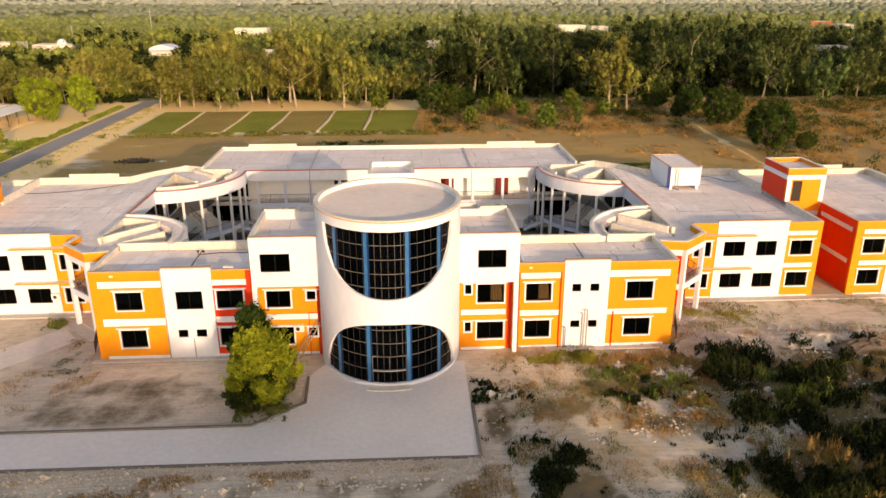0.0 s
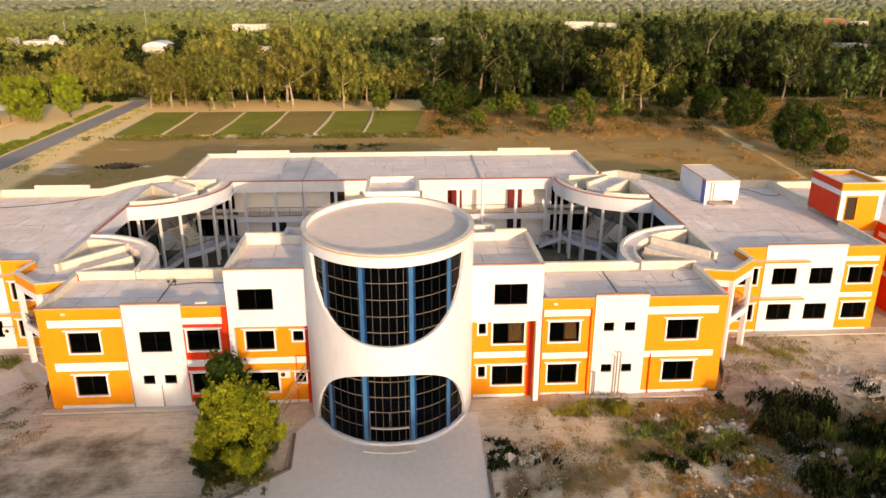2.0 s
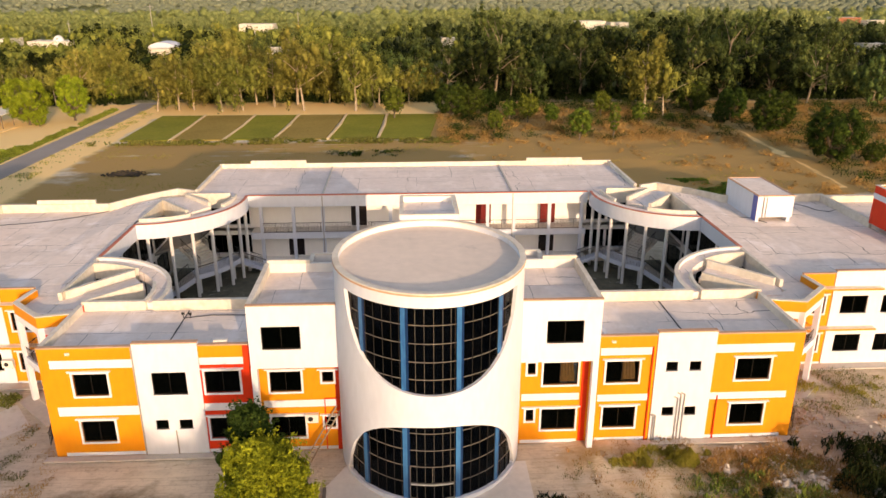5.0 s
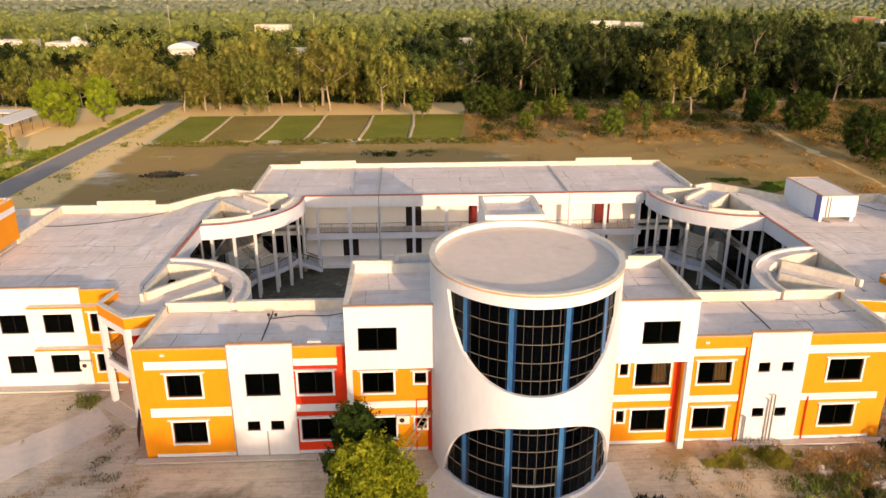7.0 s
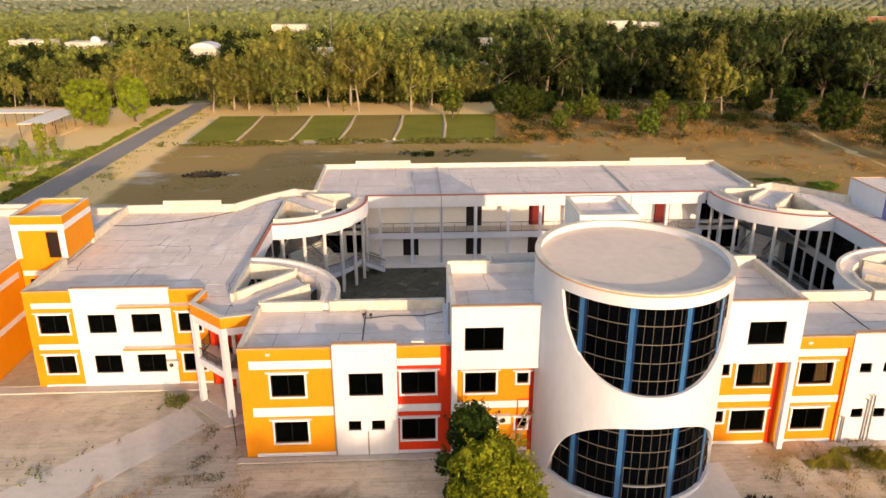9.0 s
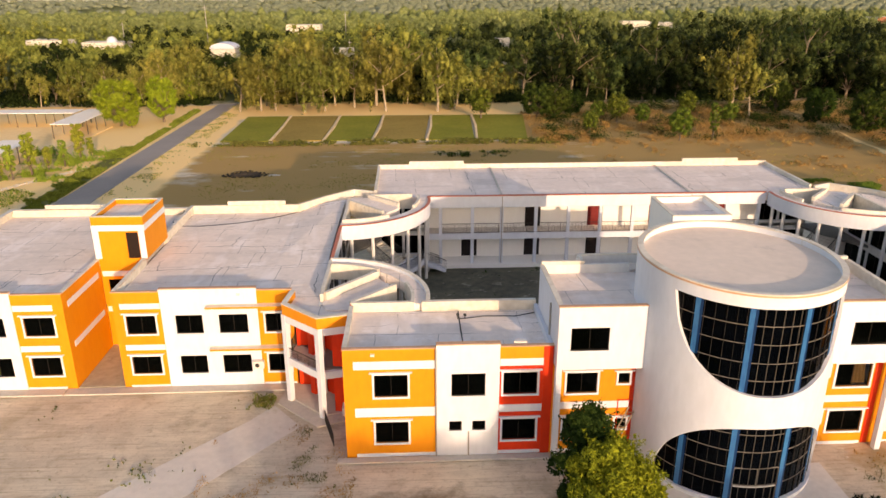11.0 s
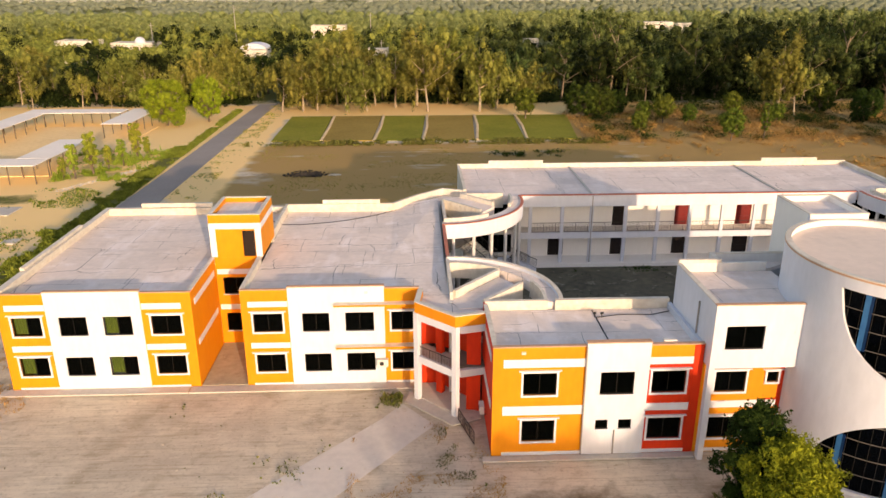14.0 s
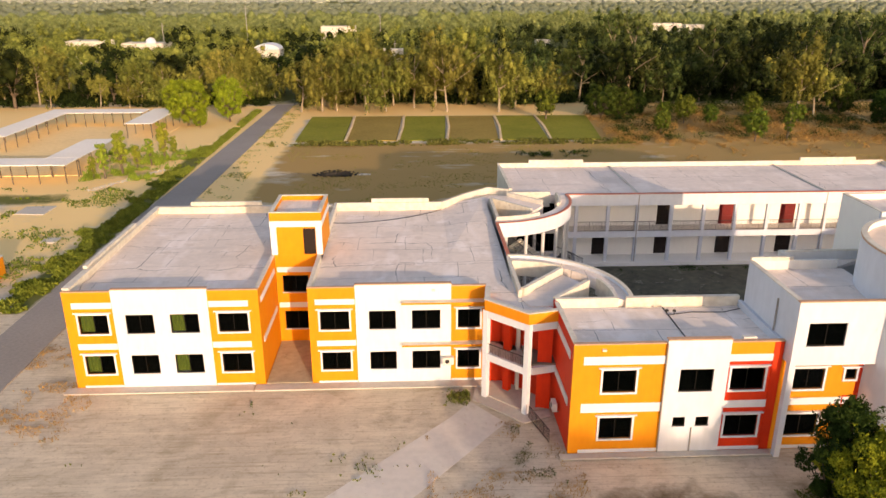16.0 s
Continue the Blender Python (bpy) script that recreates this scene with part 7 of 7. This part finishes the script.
plants("dry_reeds", np.concatenate([drift(25.5, 35, -22, -15.5, 14000, 52, 1.3, 0.32, 1.3, humps((29.6, -18.2, 2.2), (31.6, -19.4, 2.6), (34, -18.6, 2.4))), drift(34, 42, -26, -18, 6000, 53, 1.5, 0.42, 1.0)]), 1.25, L_STRAW, "tall dry yellow reeds", "reeds", 6.0, 0.06)
# yard in front of the left wings
yw = np.concatenate([drift(-11.6, -7.6, -10.6, -4, 5000, 65, 1.0, 0.4, 0.6), drift(-32.6, -30.6, 6.2, 8.2, 900, 62, 1.0, 0.25, 1.0, humps((-31.5, 7.2, 1.2))), drift(-60, -12, -10.6, 7.5, 22000, 64, 3.0, 0.72, 0.12)])
plants("dry_grass", np.concatenate([drift(-66, -58.5, 2, 22, 14000, 63, 2.0, 0.55, 0.15), drift(-34, -24, -8, 4, 9000, 66, 2.0, 0.58, 0.15)]), 0.2, L_DRY, "dry tufts at the edge of the front yard", "plants", 2.0, 0.3)
plants("path_scrub", drift(-29.5, -25.2, -3.6, 4.4, 5000, 61, 0.9, 0.42, 0.35, humps((-27.6, 3.2, 1.8), (-27.5, 1.4, 2.0), (-27.3, -0.4, 2.2), (-26.6, -2.0, 1.8))), 0.16, L_GRASS, "dull olive straggling scrub beside the path", "plants", 1.5, 0.4)
plants("low_weeds", yw, 0.18, L_GRASS, "sparse weeds in the front yard")
# verge, thicket by the sheds, field margin
vg = np.concatenate([drift(-77.5, -71.3, 24, 99, 60000, 71, 3.0, 0.33, 0.7, lambda x, y: -0.3 * np.maximum(0, np.abs(x + 72.6) - 1.1) / 2), drift(-73, -71.2, 95, 142, 9000, 76, 4.0, 0.3, 0.5), drift(-100, -76, 26, 70, 16000, 72, 6.0, 0.52, 0.5)])
plants("verge_weeds", vg, 0.42, L_VERGE, "rough green verge along the road", "plants", 0.6, 0.6)
plants("thicket", drift(-90, -74, 74, 97, 60000, 73, 2.4, 0.27, 1.9, humps((-85, 76, 3), (-82.6, 78, 3.5), (-80.6, 81.5, 3.5), (-78.6, 85.5, 3.5), (-77, 89, 3))), 0.36, L_PLUME, "fresh green thicket beside the sheds", "thicket", 3.0, 0.5)
PL = make_tree("plume_tree", "round", 6.4, 1.05, 150, 0.22, L_PLUME, M_BARKD, "upright feathery young tree in the thicket", "thicket trees", 1.5)
place_trees(PL, [(-85.2, 75.4, 0.62, 0), (-83.6, 75.8, 0.95, 70), (-81.6, 78.2, 1.18, 140), (-80.2, 81.2, 0.7, 200), (-79.2, 84.6, 0.78, 20), (-78.0, 88.4, 1.12, 260), (-76.9, 90.2, 0.66, 90)])
stones("rubble_edge", [(x, 71.0 + (x + 81.7) * 1.84, 0.8, 34, 0.11) for x in np.arange(-83, -75.4, 0.4)], "pale broken rubble at the edge of the thicket", 25, M_STONE)
plants("green_patch", drift(40, 54, 57, 70, 26000, 78, 3.0, 0.26, 0.4, humps((45, 62, 4), (49, 64, 4))), 0.3, L_VERGE, "patch of green grass behind the building", "grass", 2.0, 0.5)
plants("field_margin_grass", np.concatenate([drift(-62, 9, 99.2, 103.6, 9000, 74, 3.0, 0.36, 0.7)]), 0.36, L_GRASS, "rank grass along the field edge")
plants("roadside_grass", np.concatenate([drift(-65.4, -61, 55, 150, 9000, 75, 2.0, 0.48, 0.22), drift(-60, 60, 52, 99, 30000, 79, 5.0, 0.55, 0.16)]), 0.28, L_OLIVE, "sparse olive tufts on the dusty field", "grass", 1.0, 0.4)
plants("courtyard_weeds", np.concatenate([drift(-24, 24, 32.2, 33.7, 9000, 121, 2.2, 0.52, 0.35), drift(-24, 24, 10, 32, 3000, 122, 3.0, 0.6, 0.1)]), 0.16, L_SHADE, "dark weeds in the courtyard")
# dry scrub behind the right wing
off_track = lambda x, y: -0.5 * (np.abs(x - (65.5 + 0.062 * (y - 64))) < 2.0)
plants("dry_scrub", np.concatenate([bushes(6, 150, 98, 141, 2300, 81, 8.0, 0.36, 0.5, 1.3, 28, off_track), bushes(60, 160, 55, 100, 1700, 82, 8.0, 0.36, 0.4, 1.2, 30, off_track), bushes(14, 64, 62, 99, 700, 83, 5.0, 0.5, 0.2, 0.55, 60)]), 0.34, L_DRY, "russet dry scrub on the waste ground", "scrub", 1.0, 0.5)
plants("green_scrub", np.concatenate([bushes(8, 150, 102, 147, 900, 84, 8.0, 0.40, 0.7, 2.0, 26, off_track), bushes(68, 160, 60, 102, 380, 85, 6.0, 0.44, 0.7, 1.7, 26, off_track), bushes(-15, -2, 88.5, 92, 40, 86, 3.0, 0.3, 0.3, 0.8, 50)]), 0.36, L_SHADE, "dark green scrub among dry grass", "scrub", 1.0, 0.6)
# Near-black growth stands for the shade in the gaps behind the trunks.
plants("undergrowth", np.concatenate([bushes(6, 190, 152, 168, 460, 92, 9.0, 0.25, 1.2, 3.2, 14), bushes(-165, -72, 150, 168, 300, 93, 9.0, 0.25, 1.0, 2.6, 14), bushes(-62, 6, 152, 170, 220, 94, 9.0, 0.25, 1.0, 2.8, 14)]), 0.6, L_DARK, "undergrowth at the woodland edge, darkened by painted shade", "undergrowth")


sp = [(x, -16.25 + 0.25 * math.sin(x), 0.85, 80, 0.075) for x in np.arange(-42, 7, 0.8)] + [(x, -18.2 + 0.5 * math.sin(x * 1.3), 1.6, 14, 0.1) for x in np.arange(-42, 7, 1.1)] + [(x, -17.2, 1.4, 2, 0.3) for x in np.arange(-40, 5, 2.6)]
sp += [(x, -17.8 + 0.4 * math.sin(x * 0.7), 1.0, 10, 0.16) for x in np.arange(-42, 10, 1.2)]
stones("rubble_edge", sp, "broken stone rubble along the driveway edge", 21, M_GRAVEL)
sp = [(18.5, -9.5, 1.0, 120, 0.12), (26.5, -9.0, 1.1, 130, 0.12), (24, -3.2, 2.5, 80, 0.12), (20, -2.5, 2.5, 60, 0.12), (36, 1.5, 2.5, 60, 0.14), (40, -1.0, 2.5, 120, 0.18), (29, 1.5, 3, 110, 0.14), (27, 3.0, 2.0, 90, 0.14), (22.5, -5, 1.0, 14, 0.32), (8.8, -7.4, 0.9, 8, 0.3), (24, -14, 6, 120, 0.12), (14, -7, 4, 90, 0.11), (13, -12, 4, 80, 0.1), (32, -14, 4, 60, 0.14), (9, -20, 5, 110, 0.12), (22, -20, 5, 90, 0.12), (27.5, -6.6, 0.6, 5, 0.45), (16.5, -4.5, 3, 40, 0.12)]
gs = random.Random(8)
sp += [(gs.uniform(8, 45), gs.uniform(-26, 4), gs.uniform(0.4, 1.6), gs.randrange(6, 30), gs.uniform(0.06, 0.16)) for _ in range(70)]
sp += [(gs.uniform(12, 34), gs.uniform(-24, -3), 0.8, gs.randrange(2, 5), gs.uniform(0.2, 0.38)) for _ in range(16)]
sp += [(gs.uniform(7, 42), gs.uniform(-26, 3), 1.8, 32, gs.uniform(0.03, 0.075)) for _ in range(190)]
sp += [(14.4, -11.2, 0.9, 90, 0.12), (21.8, -11.2, 0.8, 90, 0.11), (23.2, -8.7, 0.5, 3, 0.55), (19.1, -3.2, 0.5, 4, 0.3), (7.2, -7.4, 0.5, 3, 0.45), (36, 0.3, 2.6, 90, 0.12), (38, -4, 3, 120, 0.12)]
stones("rubble", sp, "pale rubble scattered over waste ground", 22, M_STONE)
sp = [(g.uniform(-62, -12), g.uniform(-10, 7), 1.5, 5, 0.06) for _ in range(40)]
stones("gravel", sp, "small loose stones in the front yard", 23, M_STONE)


def mound(name, x, y, rx, ry, h, mat, label, category, seed, kind=""):
    q = random.Random(seed)
    bm = bmesh.new()
    rings = []
    for i in range(7):
        f = i / 6
        rings.append([bm.verts.new((x + math.cos(a * math.tau / 24) * rx * (1 - f) * q.uniform(0.85, 1.15) + q.uniform(-0.1, 0.1), y + math.sin(a * math.tau / 24) * ry * (1 - f) * q.uniform(0.85, 1.15), -0.1 + h * math.sin(f * math.pi / 2) * q.uniform(0.6, 1.2))) for a in range(24)])
    for p, r2 in zip(rings, rings[1:]):
        for k in range(24):
            j = (k + 1) % 24
            bm.faces.new((p[k], p[j], r2[j], r2[k]))
    bm.faces.new(rings[-1])
    return solo(name, bm, mat, label, category, "", kind)


mound("burnt_heap", -47.0, 77.3, 2.8, 1.2, 0.4, M_CHAR, "low heap of burnt black debris", "heap", 1)
stones("burnt_debris", [(-47.6, 77.6, 2.4, 110, 0.22), (-45.2, 77.0, 1.6, 70, 0.2), (-49.5, 77.0, 1.4, 40, 0.2), (-43.5, 77.3, 1.2, 20, 0.14)], "scattered black burnt debris", 24, M_CHAR)
mound("burnt_heap", -42.5, 76.9, 1.4, 0.7, 0.2, M_STONE, "small heap of pale ash beside burnt debris", "heap", 2)
mound("soil_mound", 38.0, 0.5, 4.5, 2.0, 0.4, M_GRAVEL, "long heap of loose pale soil", "heap", 3)
mound("soil_mound", 42.0, -1.5, 4.0, 1.6, 0.8, M_BARKD, "heap of dark dug soil", "heap", 4)
for x, y, q in ((-86.2, 58.0, 2.0), (-78.4, 45.2, 0.9)):
    slab("manhole_slab", [(x - q, y - q * 0.8), (x + q, y - q), (x + q, y + q), (x - q, y + q * 0.9)], -0.1, 0.1, M_CONC, "square concrete cover slab in the grass", "slab", "thing")


# ---- small things on and about the building ----
def ac_unit(x, y, z, yaw, label):
    ob = thing("air_conditioner", (x, y, z), label, "air conditioner", "air conditioners")
    M = Matrix.Translation((x, y, z)) @ Matrix.Rotation(radians(yaw), 4, "Z")
    bm = bmesh.new()
    box(bm, -0.42, 0.42, -0.16, 0.16, 0, 0.6)
    bmesh.ops.bevel(bm, geom=bm.edges[:], offset=0.02, segments=1)
    part("case", bm, M_ACGREY, ob, "", M)
    bm = bmesh.new()
    bmesh.ops.create_cone(bm, cap_ends=True, segments=20, radius1=0.17, radius2=0.17, depth=0.03, matrix=Matrix.Translation((-0.08, -0.17, 0.3)) @ Matrix.Rotation(math.pi / 2, 4, "X"))
    part("fan_grille", bm, M_BLACK, ob, "round black fan grille", M)
    bm = bmesh.new()
    box(bm, -0.35, -0.3, -0.14, 0.3, -0.06, 0)
    box(bm, 0.3, 0.35, -0.14, 0.3, -0.06, 0)
    part("bracket", bm, M_RAIL, ob, "", M)


ac_unit(-25.05, 3.4, 1.3, -90, "white air conditioner on the end wall of the front wing")
ac_unit(-34.6 + 2.5, 9.4, 1.7, 0, "white air conditioner on the side wing wall")
ac_unit(-7.83, -0.2, 2.3, 0, "white air conditioner beside a lower window")
ac_unit(-13.4, 0.55, Z_ROOF + 0.05, 0, "white air conditioner standing on the front roof edge")


def ladder():
    ob = thing("bamboo_ladder", (-6.6, -1.2, 0), "long wooden ladder leaning against the wall", "ladder")
    a0, a1 = Vector((-8.3, -1.3, 0.05)), Vector((-6.2, -0.1, 3.4))
    side = Vector((0.38, -0.2, 0))
    for o in (Vector((0, 0, 0)), side):
        bm = bmesh.new()
        bar(bm, a0 + o, a1 + o, 0.05, 6)
        part("rail", bm, M_BARK, ob)
    for k in range(1, 12):
        p = a0.lerp(a1, k / 12)
        bm = bmesh.new()
        bar(bm, p, p + side, 0.022, 5)
        part("rung", bm, M_BARK, ob)


ladder()
for x, y in ((-17.1, 5.3), (-16.6, 5.25)):
    ob = thing("roof_lamp", (x, y, Z_ROOF), "small dark floodlight standing on the roof", "floodlight", "roof floodlights")
    bm = bmesh.new()
    bar(bm, (x, y, Z_ROOF), (x, y, Z_ROOF + 0.25), 0.03)
    part("stem", bm, M_RAIL, ob)
    bm = bmesh.new()
    box(bm, x - 0.1, x + 0.1, y - 0.06, y + 0.06, Z_ROOF + 0.25, Z_ROOF + 0.4)
    part("head", bm, M_BLACK, ob)
for x, y, z in ((-22.8, 0, 7.6), (11.9, 0, 7.6), (-33.2, 9.7, 7.75)):
    bm = bmesh.new()
    box(bm, x - 0.13, x + 0.13, y - 0.14, y - 0.002, z - 0.07, z + 0.07)
    solo("bulkhead_light", bm, M_ACGREY, "small white bulkhead light high on the wall", "wall light", "wall lights")

# an unseen belt of trees on the near side of the site, added to shade the forecourt
SH = make_tree("shelter_tree", "round", 17.5, 8.0, 40, 1.2, L_DARK, M_BARKD, "tall dark unseen shelter tree on the near side", "shelter trees")
place_trees(SH, [(x, -90 + g.uniform(-3, 3), g.uniform(0.98, 1.03), g.uniform(0, 360)) for x in range(5, 39, 3)])


def gate_hut():
    """Small guard hut beyond the road."""
    x0, x1, y0, y1 = -81.2, -78.1, 31.0, 34.0
    ob = thing("gate_hut", (-79.6, 32.5, 0), "small orange guard hut beside the road", "hut")
    bm = bmesh.new()
    strip_wall(bm, [(x0, y0), (x1, y0), (x1, y1), (x0, y1), (x0, y0)], 0.11, -0.1, 2.1)
    part("wall", bm, M_ORANGE, ob, "orange painted wall")
    bm = bmesh.new()
    box(bm, x0 - 0.15, x1 + 0.15, y0 - 0.15, y1 + 0.15, 2.1, 2.22)
    part("roof", bm, M_CREAM, ob, "flat cream roof slab")


gate_hut()


def cable(pts, z):
    """A thin black cable lying slack over a roof."""
    bm = bmesh.new()
    for (ax, ay), (bx, by) in zip(pts, pts[1:]):
        bar(bm, (ax, ay, z), (bx, by, z), 0.03, 5)
    solo("roof_cable", bm, M_RAIL, "thin black cable lying slack across the roof", "cable", "roof cables")


cable([(-43.6, 28.6), (-42.2, 27.2), (-40.6, 27.1), (-39.1, 27.4), (-37.5, 27.8), (-36.2, 28.3), (-34.5, 29.2), (-32.9, 30.3), (-31.4, 31.7), (-30.2, 33.0), (-29.2, 34.6)], Z_ROOF + 0.04)
cable([(29.6, 31.0), (30.3, 29.9), (30.8, 29.0), (30.9, 27.8), (30.6, 26.7), (31.4, 26.3), (32.4, 26.1), (33.6, 24.4)], Z_ROOF + 0.04)
cable([(36.2, 30.6), (38.0, 31.0), (39.6, 30.4), (40.3, 29.4), (40.6, 28.2), (41.6, 27.6), (43.0, 28.5), (44.0, 29.6)], Z_ROOF + 0.04)
cable([(-17.0, 5.2), (-15.2, 5.6), (-13.0, 5.5), (-11.2, 6.2)], Z_ROOF + 0.04)
